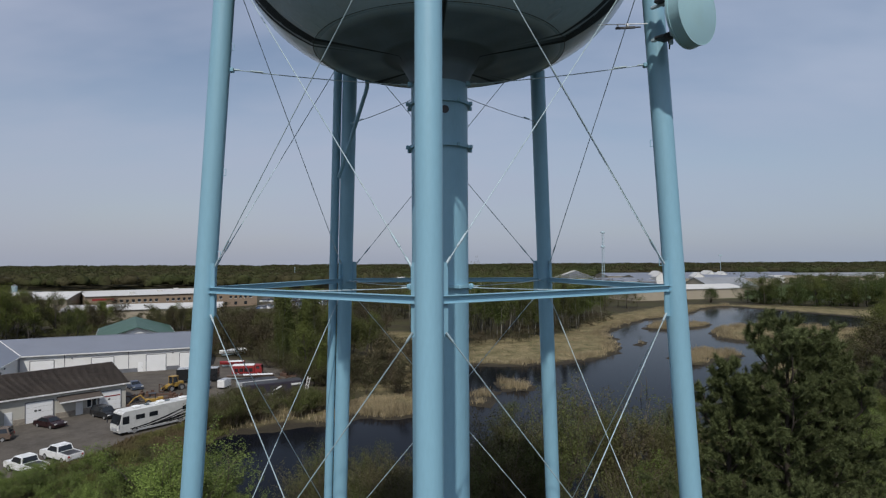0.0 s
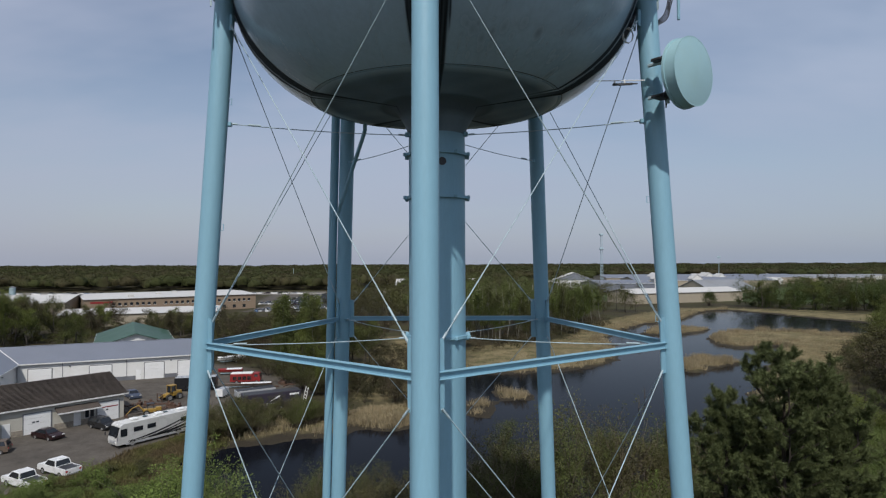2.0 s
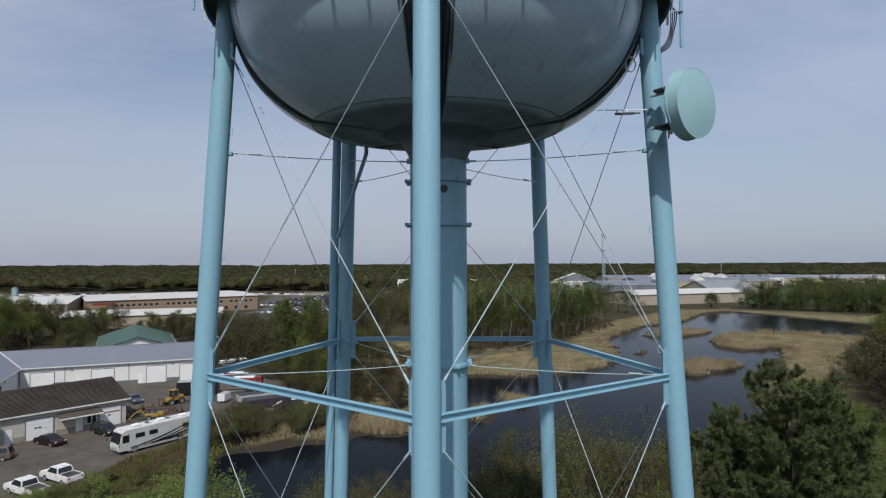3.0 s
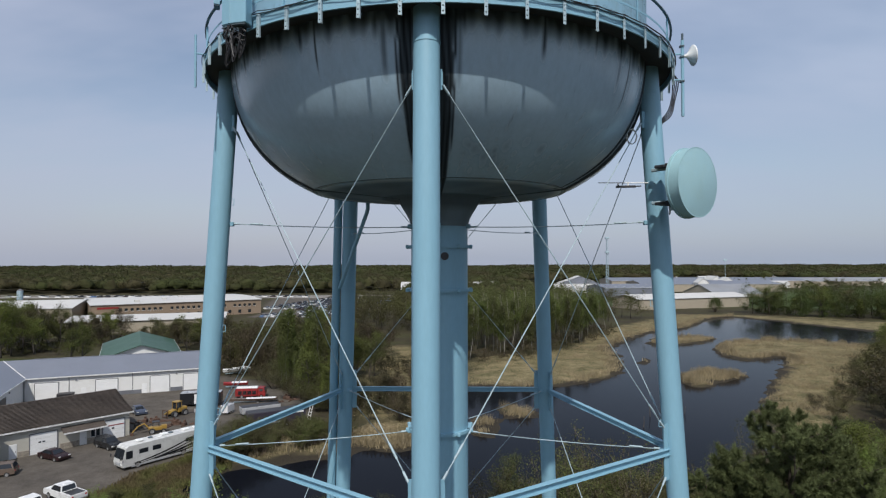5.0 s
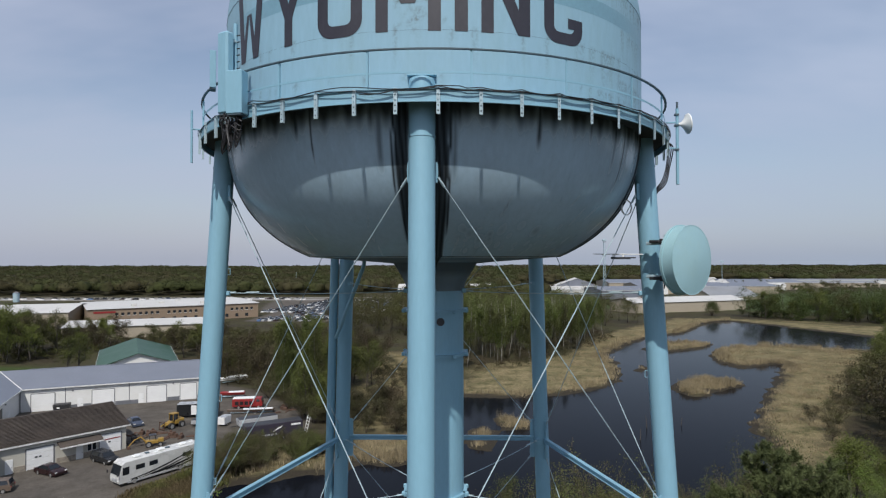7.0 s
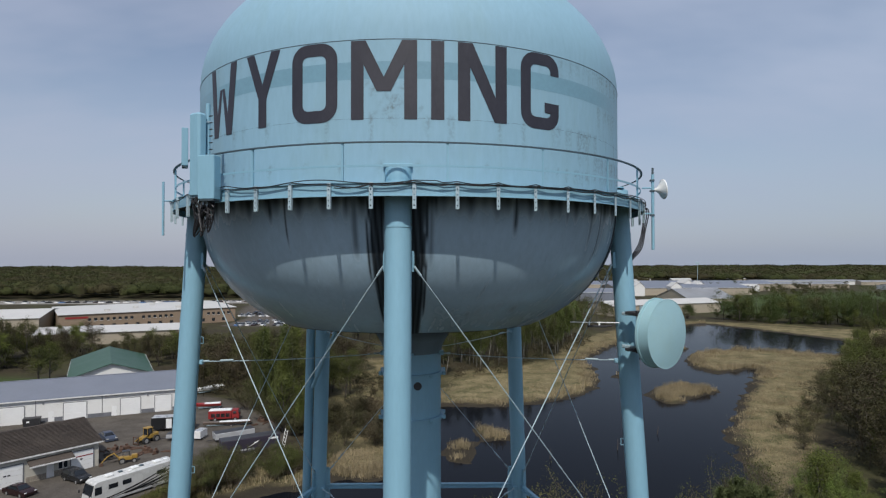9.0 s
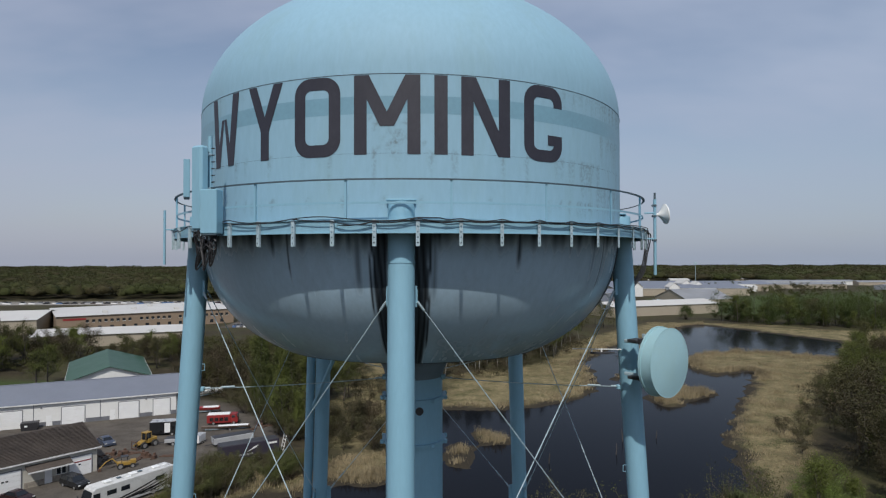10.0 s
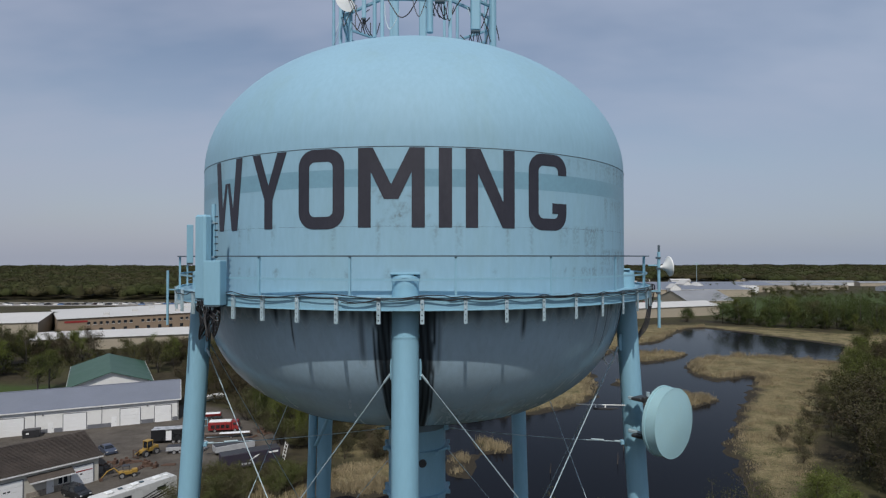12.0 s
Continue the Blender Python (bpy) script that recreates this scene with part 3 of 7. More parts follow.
for k in range(5):
    az = 72 * k + LEG_OFF
    for z in (29.5, 22.47, 10.8):
        rod("tie_rod", polar(1.1, az, z - 0.02), leg_at(k, z + 0.02, -0.33), 0.015, 0.06)
        part("lug", Shape().box(polar(1.06, az, z), (0.16, 0.16, 0.16), 0.02), tower_paint, tower)
        part("lug", Shape().box(leg_at(k, z, -0.36), (0.16, 0.16, 0.14), 0.02), tower_paint, tower)

# overflow pipe: from the bowl across to a back leg and down beside it
az = 72 * 3 + LEG_OFF
side = Vector((-0.54, 0.0, 0))
foot_end = leg_at(3, 27.1) + Vector((-0.3, -0.5, 0))
a = polar(4.2, 224, 30.85)
part("overflow_pipe", Shape().tube([a, a - Vector((0, 0, 0.45)), a - Vector((0.05, -0.05, 0.62)), a.lerp(foot_end, 0.5) - Vector((0, 0, 0.25)), foot_end], 0.08, 10), tower_paint, tower, "bent overflow pipe")
part("drain_pipe", Shape().tube([leg_at(3, 33.6) + side, leg_at(3, 12) + side, leg_at(3, 1) + side], 0.19, 14), tower_paint, tower, "upright pipe beside a leg")

# balcony
balcony = part("balcony", Shape().spin([(R_TANK - 0.02, 34.35), (R_BALC, 34.35), (R_BALC, 34.40), (R_TANK - 0.02, 34.40)], 120), tower_paint, tower, "walkway round the tank")
part("fascia", Shape().spin([(R_BALC, 34.15), (R_BALC + 0.05, 34.15), (R_BALC + 0.05, 34.17), (R_BALC + 0.015, 34.17), (R_BALC + 0.015, 34.44), (R_BALC + 0.05, 34.44), (R_BALC + 0.05, 34.46), (R_BALC, 34.46), (R_BALC, 34.15)], 120), tower_paint, balcony, "edge channel")
# near-black sheet just below the walkway floor
part("underside", Shape().spin([(R_TANK - 0.01, 34.342), (R_BALC - 0.005, 34.342)], 120), dull_black, balcony, "dull near-black underside")
bracket = Shape()
# a pale flat bar with holes along it, made of two edges and the webs between the holes
for x in (-0.029, 0.029):
    bracket.box((x, -0.012, 0), (0.024, 0.012, 0.6), 0.003)
for q, h in ((-0.27, 0.06), (-0.16, 0.09), (-0.04, 0.09), (0.08, 0.09), (0.23, 0.14)):
    bracket.box((0, -0.012, q), (0.04, 0.011, h))
bracket.box((0.04, 0.02, 0), (0.012, 0.06, 0.6), 0.003)
bracket_mesh = bracket.mesh("bracket", galvanised)
for k in range(50):
    az = 1.4 + 7.2 * k
    part("bracket", bracket_mesh, galvanised, balcony, "pale hanging bracket", m=Matrix.Translation(polar(R_BALC + 0.075, az, 34.16)) @ Matrix.Rotation(radians(az), 4, "Z"))
post = Shape().box((0, 0, 0.485), (0.055, 0.012, 0.97), 0.003).box((0.022, 0.025, 0.485), (0.01, 0.05, 0.97), 0.002)
post_mesh = post.mesh("rail_post", tower_paint)
for k in range(20):
    az = LEG_OFF - 0.7 + 9 + 18 * k
    part("rail_post", post_mesh, tower_paint, balcony, m=Matrix.Translation(polar(R_BALC - 0.02, az, 34.40)) @ Matrix.Rotation(radians(az), 4, "Z"))
part("top_rail", Shape().spin([(R_BALC - 0.05, 35.36), (R_BALC + 0.02, 35.36), (R_BALC + 0.02, 35.39), (R_BALC + 0.01, 35.39), (R_BALC + 0.01, 35.37), (R_BALC - 0.05, 35.37), (R_BALC - 0.05, 35.36)], 120), rail_grey, balcony, "dark grey-blue top rail")
part("middle_rail", Shape().spin([(R_BALC - 0.045, 34.82), (R_BALC - 0.03, 34.82), (R_BALC - 0.03, 34.87), (R_BALC - 0.045, 34.87), (R_BALC - 0.045, 34.82)], 120), tower_paint, balcony, "thin middle rail")

# ---- antennas and cables on the tower ----
def at_tower(r, az, z, turn=0.0):
    """A pose on the tower: x runs along the tank's edge, -y points outwards."""
    p = polar(r, az, z)
    return Matrix.Translation((AX + p.x, AY + p.y, p.z)) @ Matrix.Rotation(radians(az + turn), 4, "Z")


def smooth(pts, n=5):
    """A soft curve through the points."""
    out = []
    for i in range(len(pts) - 1):
        p0, p1, p2, p3 = (Vector(pts[j]) for j in (max(i - 1, 0), i, i + 1, min(i + 2, len(pts) - 1)))
        for k in range(n):
            t = k / n
            out.append(0.5 * ((2 * p1) + (p2 - p0) * t + (2 * p0 - 5 * p1 + 4 * p2 - p3) * t * t + (3 * p1 - p0 - 3 * p2 + p3) * t ** 3))
    return out + [Vector(pts[-1])]


# large drum dish on a leg; -y of its own frame is its face
dish = thing("microwave_dish", Matrix(), "large pale blue drum-shaped microwave dish on a tower leg", "dish antenna")
dish.matrix_world = Matrix.Translation((7.35, 17.15, 30.55)) @ Matrix.Rotation(math.atan2(0.6, 0.8), 4, "Z")
lay = Matrix.Rotation(radians(90), 4, "X")
R_D = 0.995
part("drum", Shape().spin([(0.35, -0.62), (0.75, -0.56), (R_D - 0.03, -0.44), (R_D, -0.42), (R_D, -0.03), (R_D + 0.012, -0.03), (R_D + 0.012, 0.0), (R_D - 0.02, 0.0)], 64, m=lay), dish_paint, dish, "rolled metal shroud")
part("radome", Shape().spin([(R_D - 0.02, -0.002), (0.7, 0.05), (0.35, 0.085), (0.06, 0.115), (0, 0.116)], 64, m=lay), dish_paint, dish, "shallow cone cover")
part("rear_rim", Shape().spin([(R_D, -0.4), (R_D + 0.03, -0.4), (R_D + 0.03, -0.33), (R_D, -0.33)], 64, m=lay), dish_paint, dish)
clamp = Shape().box((-0.1, 1.0, 0.5), (0.1, 0.9, 0.1), 0.02).box((-0.1, 1.0, -0.5), (0.1, 0.9, 0.1), 0.02).box((0, 0.72, 0.0), (0.3, 0.3, 0.3), 0.03).box((0, 0.6, 0.45), (0.12, 0.5, 0.1), 0.02).box((0, 0.6, -0.45), (0.12, 0.5, 0.1), 0.02).cyl((0, 0.85, -0.75), (0, 0.85, 0.75), 0.057, n=14)
part("mount", clamp, galvanised, dish, "steel pipe mount")
for z in (0.55, -0.55):
    u = Shape().box((-0.12, 1.02, z), (0.5, 0.34, 0.09), 0.02).box((-0.12, 0.84, z), (0.34, 0.1, 0.16), 0.02)
    part("clamp", u, black_steel, dish, "dark pipe clamp")
part("feed_box", Shape().box((-0.2, 0.66, 0.05), (0.22, 0.2, 0.26), 0.03), white_plastic, dish, "small white radio box")
part("cable", Shape().tube([(-0.2, 0.7, -0.1), (-0.1, 0.8, -0.5), (0.05, 0.95, -0.85), (0.1, 1.0, -0.6), (0.02, 0.95, -0.35)], 0.022, 6), cable_black, dish)

# yagi aerial on the same leg
yagi = thing("yagi_aerial", pose(6.35, 18.62, 30.72, 0, 0, 172), "thin pale yagi aerial with a black boom", "aerial")
part("rod", Shape().cyl((-0.2, 0, 0), (1.45, 0.1, 0.02), 0.016, n=8), white_plastic, yagi)
part("boom", Shape().box((0.62, 0.06, -0.11), (0.6, 0.06, 0.07), 0.01).box((0.3, 0.03, -0.1), (0.3, 0.04, 0.04), 0.01), black_steel, yagi, "black boom")
for x in (0.55, 0.85):
    part("clip", Shape().box((x, 0.05, -0.03), (0.05, 0.05, 0.12), 0.01), white_plastic, yagi)

# small dish on a mast at the walkway
mast = thing("antenna_mast", at_tower(8.13, 79.3, 33.02), "thin pale blue mast with a small white dish", "antenna mast")
part("pole", Shape().cyl((0, 0, 0), (0, 0, 2.5), 0.05, n=12), tower_paint, mast)
part("tip", Shape().cyl((0, 0, 2.5), (0, 0, 2.72), 0.035, n=10), seam_dark, mast)
for z in (1.15, 1.95, 2.3):
    part("clamp", Shape().box((0, 0.02, z), (0.16, 0.14, 0.06), 0.01), seam_dark, mast)
for z in (1.2, 2.05):
    part("arm", Shape().box((0, 0.16, z), (0.05, 0.36, 0.05), 0.01), tower_paint, mast)
dm = Matrix.Translation((0.12, -0.34, 2.02)) @ Matrix.Rotation(radians(-78.5), 4, "Z") @ Matrix.Rotation(radians(84), 4, "Y")
part("small_dish", Shape().spin([(0.04, -0.3), (0.07, -0.2), (0.2, -0.08), (0.33, 0.0), (0.335, 0.03), (0.0, 0.04)], 32, m=dm), white_plastic, mast, "white cone-backed dish")

# panel antennas over the walkway
def panel(r, az, z0, w, d, h, name, label, mat_, turn=0.0, pipe=True):
    t = thing(name, at_tower(r, az, z0, turn), label, "antenna")
    part("body", Shape().box((0, 0, h / 2), (w, d, h), min(w, d) * (0.2 if pipe else 0.06)), mat_, t)
    part("end_cap", Shape().box((0, 0, -0.02), (w * 0.9, d * 0.9, 0.04), 0.01), seam_dark, t)
    if pipe:
        part("pipe", Shape().cyl((w * 0.25, d * 0.9, -0.1), (w * 0.25, d * 0.9, h + 0.28), 0.055, n=12), tower_paint, t)
        for k in range(7):
            part("step_bolt", Shape().cyl((w * 0.25 + 0.05, d * 0.9, h * 0.5 + 0.17 * k), (w * 0.25 + 0.15, d * 0.9, h * 0.5 + 0.17 * k), 0.016, n=6), black_steel, t)
        for z in (0.25, h * 0.5, h - 0.2):
            part("bracket", Shape().box((w * 0.25, d * 0.7, z), (0.12, d * 0.8, 0.06), 0.01), galvanised, t)
    return t


big = panel(7.93, -41.7, 34.29, 0.37, 0.26, 2.12, "panel_antenna", "tall pale blue sector panel antenna", tower_paint, 12)
panel(7.8, -49.5, 35.2, 0.34, 0.16, 1.0, "panel_antenna", "short pale blue panel antenna behind a taller one", tower_paint, -20, False)
panel(7.98, -37.3, 34.19, 0.44, 0.3, 1.08, "radio_box", "pale blue rectangular radio unit", tower_paint, 24, False)
for k in range(22):
    p = polar(7.88 + 0.05 * (k % 4), -43.2 + 0.33 * k, 34.3)
    q = polar(7.84 + 0.04 * (k % 3), -42.6 + 0.3 * ((k * 5) % 22), 34.32)
    low = polar(7.94 + 0.05 * (k % 3), -42.6 + 0.3 * ((k * 7) % 22), 33.3 + 0.1 * ((k * 5) % 8))
    bulge = Vector((0.12 * math.sin(k * 1.9), -0.06, 0))
    s = Shape().tube(smooth([p, p.lerp(low, 0.5) - bulge, low, q.lerp(low, 0.55) + bulge, q], 5), 0.017 + 0.004 * (k % 2), 6)
    s.cyl(p - Vector((0, 0, 0.02)), p - Vector((0, 0, 0.14)), 0.03, n=8)
    solo("jumper_cable", s, cable_black, "looped black antenna cable under a panel", "cable", "antenna cables", m=Matrix.Translation((AX, AY, 0)))
for k in range(6):
    solo("cable_connector", Shape().cyl((0, 0, 0), (0, 0, -0.22), 0.035, n=8).cyl((0, 0, -0.06), (0, 0, -0.12), 0.05, n=6), galvanised, "grey screw connector under a panel antenna", "connector", "panel connectors", m=at_tower(7.97, -42.9 + 0.95 * k, 34.26))
solo("cable_connectors", Shape().box((0, 0, 0), (0.3, 0.12, 0.16), 0.02).box((0.1, 0, -0.2), (0.1, 0.1, 0.2), 0.02), galvanised, "grey cable splitter under a panel antenna", "connector", m=at_tower(7.88, -42, 34.12))
whip = thing("whip_antenna", at_tower(7.98, -62.8, 33.42), "thin pale blue rod antenna on the railing", "antenna")
part("rod", Shape().cyl((0, 0, 0), (0, 0, 1.55), 0.034, n=10), tower_paint, whip)
part("arm", Shape().box((0, 0.17, 1.0), (0.04, 0.34, 0.04), 0.008), tower_paint, whip)

# black cables draped along the walkway's edge
for c, (a0, a1, zz, rr) in enumerate(((-37, 84, 34.48, 0.10), (-36, 83, 34.44, 0.12), (-12, 82, 34.41, 0.11), (-75, -44, 34.42, 0.1))):
    pts = []
    a = a0
    i = 0
    while a <= a1:
        f = ((a - 1.4) / 7.2) % 1.0
        droop = (0.035 + 0.035 * math.sin(0.61 * math.floor((a - 1.4) / 7.2) + c * 2)) * 4 * f * (1 - f)
        pts.append(polar(R_BALC + rr, a, zz - droop + (0.05 if a < 5 else 0.0) * math.sin(a * 0.3 + c)))
        a += 1.2
    solo("cable", Shape().tube(pts, 0.0115, 6), cable_black, "black cable draped along the walkway edge", "cable", "walkway cables", m=Matrix.Translation((AX, AY, 0)))
l1 = 72 + LEG_OFF
for c in range(4):
    o = Vector((0.05 * c, 0.04 * c, 0))
    pts = [polar(R_BALC + 0.12, 80, 34.44) + o, polar(R_BALC + 0.24 + 0.03 * c, 83, 34.32) + o, polar(R_BALC + 0.22 + 0.03 * c, 83, 33.85 - 0.06 * c), polar(R_BALC - 0.02 + 0.03 * c, 79, 33.2 - 0.05 * c), polar(leg_r(32.4) + 0.2, l1 + 2.6, 32.45) + o * 0.6, polar(leg_r(31) + 0.2, l1 + 2.6, 31.2) + o * 0.5, polar(leg_r(26) + 0.05, l1 + 2.9, 26.0) + o * 0.3]
    solo("cable", Shape().tube(smooth(pts), 0.02, 6), cable_black, "black cable running down a tower leg", "cable", "leg cables", m=Matrix.Translation((AX, AY, 0)))
coil = Shape().tube([polar(leg_r(32.2) - 0.55, l1 - 1.5, 32.2) + Vector((0.16 * math.cos(i * 0.7), 0.05 * math.sin(i), 0.24 * math.sin(i * 0.7))) for i in range(26)], 0.014, 5)
solo("cable_coil", coil, white_plastic, "loose pale coil of cable at a leg", "cable", m=Matrix.Translation((AX, AY, 0)))

# aerial frame on the roof
frame_ = thing("roof_antenna_frame", pose(AX, AY, 0), "ring-shaped steel frame carrying antennas on the tank roof", "antenna frame")
R_F = 2.75
for k in range(8):
    az = 22.5 + 45 * k
    z0 = 38.0 + 4.48 * math.sqrt(1 - (R_F / R_TANK) ** 2) - 0.03
    part("post", Shape().box(polar(R_F, az, (z0 + 46.2) / 2), (0.11, 0.11, 46.2 - z0), 0.015), tower_paint, frame_)
    for z in (43.35, 43.75, 45.9):
        p, q = polar(R_F, az, z), polar(R_F, az + 45, z)
        d = q - p
        part("rail", Shape().box((0, 0, 0), (d.length, 0.07, 0.09), 0.01, m=Matrix.Translation((p + q) / 2) @ Matrix.Rotation(math.atan2(d.y, d.x), 4, "Z")), tower_paint, frame_)
for x, y, z0, w, kind_ in ((-2.82, -0.7, 41.9, 0.1, "pipe"), (-2.55, 0.8, 42.1, 0.16, "pipe"), (-1.62, -2.5, 42.75, 0.13, "panel"), (-1.3, -2.4, 42.2, 0.12, "pipe"), (0.42, -2.85, 42.2, 0.2, "pipe"), (0.72, -3.0, 43.1, 0.32, "panel"), (1.55, 2.3, 42.3, 0.12, "pipe"), (1.86, -2.35, 42.45, 0.32, "panel"), (2.5, -1.5, 42.15, 0.24, "pipe"), (-0.9, 2.6, 43.0, 0.3, "panel"), (0.2, 2.8, 43.0, 0.3, "panel")):
    t = thing("roof_antenna", pose(AX + x, AY + y, z0), "upright pale blue antenna on the roof frame" if kind_ == "panel" else "upright pale blue antenna pipe on the roof", "antenna")
    if kind_ == "panel":
        part("body", Shape().box((0, 0, 1.6), (w, w * 0.6, 3.2), w * 0.14), tower_paint, t)
        part("end_cap", Shape().box((0, 0, -0.02), (w * 0.92, w * 0.55, 0.05), 0.01), seam_dark, t)
        for k in range(4):
            j = Shape().tube(smooth([(w * (k - 1.5) * 0.2, 0, 0), (w * (k - 1.5) * 0.4, 0.1, -0.25), (0.15 * (k - 1), 0.35, -0.3 - 0.05 * k), (0.3 * (k - 1.5), 0.6, 0.1)]), 0.015, 5)
            part("jumper", j, cable_black, t, "black cable")
    else:
        part("pipe", Shape().cyl((0, 0, 0), (0, 0, 4.0), w / 2, n=14), tower_paint, t)
for k in range(4):
    a0 = -62 + 33 * k
    pts = [polar(2.75, a0 + 6 * i, 43.2 + 0.5 * math.sin(i * 1.1 + k)) for i in range(6)]
    solo("roof_cable", Shape().tube(smooth(pts), 0.018, 5), cable_black, "loose black cable on the roof frame", "cable", "roof cables", m=Matrix.Translation((AX, AY, 0)))
rd = thing("roof_dish", pose(AX - 2.3, AY - 1.7, 43.62), "small white dish on the roof frame", "dish antenna")
rm = Matrix.Rotation(radians(35), 4, "Z") @ Matrix.Rotation(radians(80), 4, "X")
part("reflector", Shape().spin([(0.05, -0.28), (0.22, -0.16), (0.36, 0.0), (0.0, 0.03)], 28, m=rm), white_plastic, rd)
part("pole", Shape().cyl((0.15, 0.28, -1.7), (0.15, 0.28, 0.5), 0.05, n=10), tower_paint, rd)
for k in range(9):
    a0 = -80 + 19 * k + 3 * math.sin(k * 2.3)
    z0 = 42.55 + 0.25 * math.sin(k * 1.7)
    pts = [polar(2.7, a0, z0 + 0.9), polar(2.85, a0 + 2, z0 + 0.35), polar(2.9, a0 + 5, z0), polar(2.8, a0 + 8, z0 + 0.25 + 0.1 * (k % 3)), polar(2.6, a0 + 10, z0 + 0.7)]
    solo("roof_cable", Shape().tube(smooth(pts), 0.014, 5), cable_black if k % 3 else galvanised, "loose black cable on the roof frame" if k % 3 else "loose grey cable on the roof frame", "cable", "roof cables", m=Matrix.Translation((AX, AY, 0)))

# ---- ground, pond and lot ----
POND = [(-32, 74), (-24, 63), (-10, 57), (8, 56), (25, 60), (40, 72), (48.5, 88), (53, 101), (55, 108), (57, 113.5), (63, 120), (72, 137), (80, 148), (92, 165), (97, 175), (84, 169), (80.5, 180), (85, 193), (92.4, 206), (113.6, 214), (130, 207), (139, 198.5), (167, 233), (160, 252), (150, 276), (140, 296), (128, 290), (112, 268), (98, 247), (78, 232), (66, 215), (57, 201), (52, 192), (51.5, 178), (48, 162), (43, 150), (38, 143), (31, 138), (24, 135.5), (13, 133), (4, 135), (-2, 130), (-2.5, 116), (0, 104), (2, 98), (0, 93), (-5, 90), (-12, 90), (-16, 87), (-22, 84.5), (-30, 81)]
ISLETS = [[(54, 145), (58, 150), (66, 155), (70, 155), (74, 149), (70, 142.5), (68, 143), (61, 138), (59, 134), (54, 135), (53, 139)], [(66, 203), (76, 199), (90, 208), (97, 217), (91, 224), (76, 219)], [(4, 109), (7, 111), (10, 105), (8, 97), (4, 97)], [(9, 116), (13, 120), (17, 112), (16, 108), (10, 109)], [(53, 165), (57, 167), (58, 175), (54, 172)]]
LOT = [(-140, 50), (-54, 56), (-46.5, 63), (-42.3, 73), (-40.6, 80), (-36.2, 87.5), (-33, 98), (-25, 108), (-24, 118), (-34, 127), (-44, 139), (-54, 147), (-140, 130)]
LAWN = [(-170, 138), (-108, 138), (-92, 150), (-96, 168), (-170, 176)]
FIELD = [(185, 345), (330, 310), (430, 400), (430, 560), (95, 440), (95, 370)]


def poly_distance(poly, x, y):
    """Signed distance from a polygon's edge, negative within."""
    best = np.full(x.shape, 1e9)
    inside = np.zeros(x.shape, bool)
    for (x0, y0), (x1, y1) in zip(poly, poly[1:] + poly[:1]):
        dx, dy = x1 - x0, y1 - y0
        t = np.clip(((x - x0) * dx + (y - y0) * dy) / (dx * dx + dy * dy), 0, 1)
        best = np.minimum(best, np.hypot(x - x0 - t * dx, y - y0 - t * dy))
        with np.errstate(divide="ignore", invalid="ignore"):
            inside ^= ((y0 > y) != (y1 > y)) & (x < dx * (y - y0) / (dy if dy else 1e-9) + x0)
    return np.where(inside, -best, best)


def wobble(x, y, size, seed=0.0):
    """Smooth noise of about -1 to 1 made of waves."""
    s = seed
    return (np.sin(x / size + 1.3 * s) * np.cos(y / size * 1.13 + s) + np.sin((x + y) / size * 1.71 + 2 * s) * 0.6 + np.cos((x - 1.4 * y) / size * 2.9 + 3 * s) * 0.4) / 2


def wet(x, y):
    """Signed distance from the water's edge, negative over water."""
    d = poly_distance(POND, x, y)
    for q in ISLETS:
        d = np.maximum(d, -poly_distance(q, x, y))
    return d + wobble(x, y, 3.1) * 1.5 + wobble(x, y, 1.2, 2.0) * 0.9


def height(x, y):
    d = wet(x, y)
    rise = np.clip(d / 2.2, -1, 1)
    z = np.where(rise < 0, -0.3 + rise * 0.9, -0.3 + rise * 0.38)
    far = np.clip(np.hypot(x, y) - 1700, 0, 4000) * -0.02
    away = np.clip((d - 3) / 10, 0, 1) * np.clip(poly_distance(LOT, x, y) / 8, 0, 1)
    return z + away * (0.12 * wobble(x, y, 6, 1.0)) + far


def spread(lo, hi, step, far):
    a = list(np.arange(lo, hi + 0.01, step))
    s, x = step, hi
    up, down = [], []
    while x < far:
        s *= 1.18
        x += s
        up.append(x)
    s, x = step, lo
    while x > -far:
        s *= 1.18
        x -= s
        down.append(x)
    return np.array(down[::-1] + a + up)


gx, gy = spread(-130, 175, 1.4, 4800), spread(-36, 300, 1.4, 4800)
X, Y = np.meshgrid(gx, gy)
Z = height(X, Y)
nx, ny = len(gx), len(gy)
me = bpy.data.meshes.new("ground")
co = np.stack([X, Y, Z], -1).reshape(-1, 3)
ii = (np.arange(ny - 1)[:, None] * nx + np.arange(nx - 1)[None, :]).reshape(-1)
faces = np.stack([ii, ii + 1, ii + nx + 1, ii + nx], -1)
me.vertices.add(len(co)); me.vertices.foreach_set("co", co.reshape(-1))
me.loops.add(faces.size); me.loops.foreach_set("vertex_index", faces.reshape(-1))
me.polygons.add(len(faces)); me.polygons.foreach_set("loop_start", np.arange(len(faces)) * 4)
me.update(calc_edges=True)
me.shade_smooth()


def zone(name, d, soft):
    a = me.attributes.new(name, "FLOAT", "POINT")
    a.data.foreach_set("value", np.clip(0.5 - d / soft, 0, 1).reshape(-1).astype(np.float32))


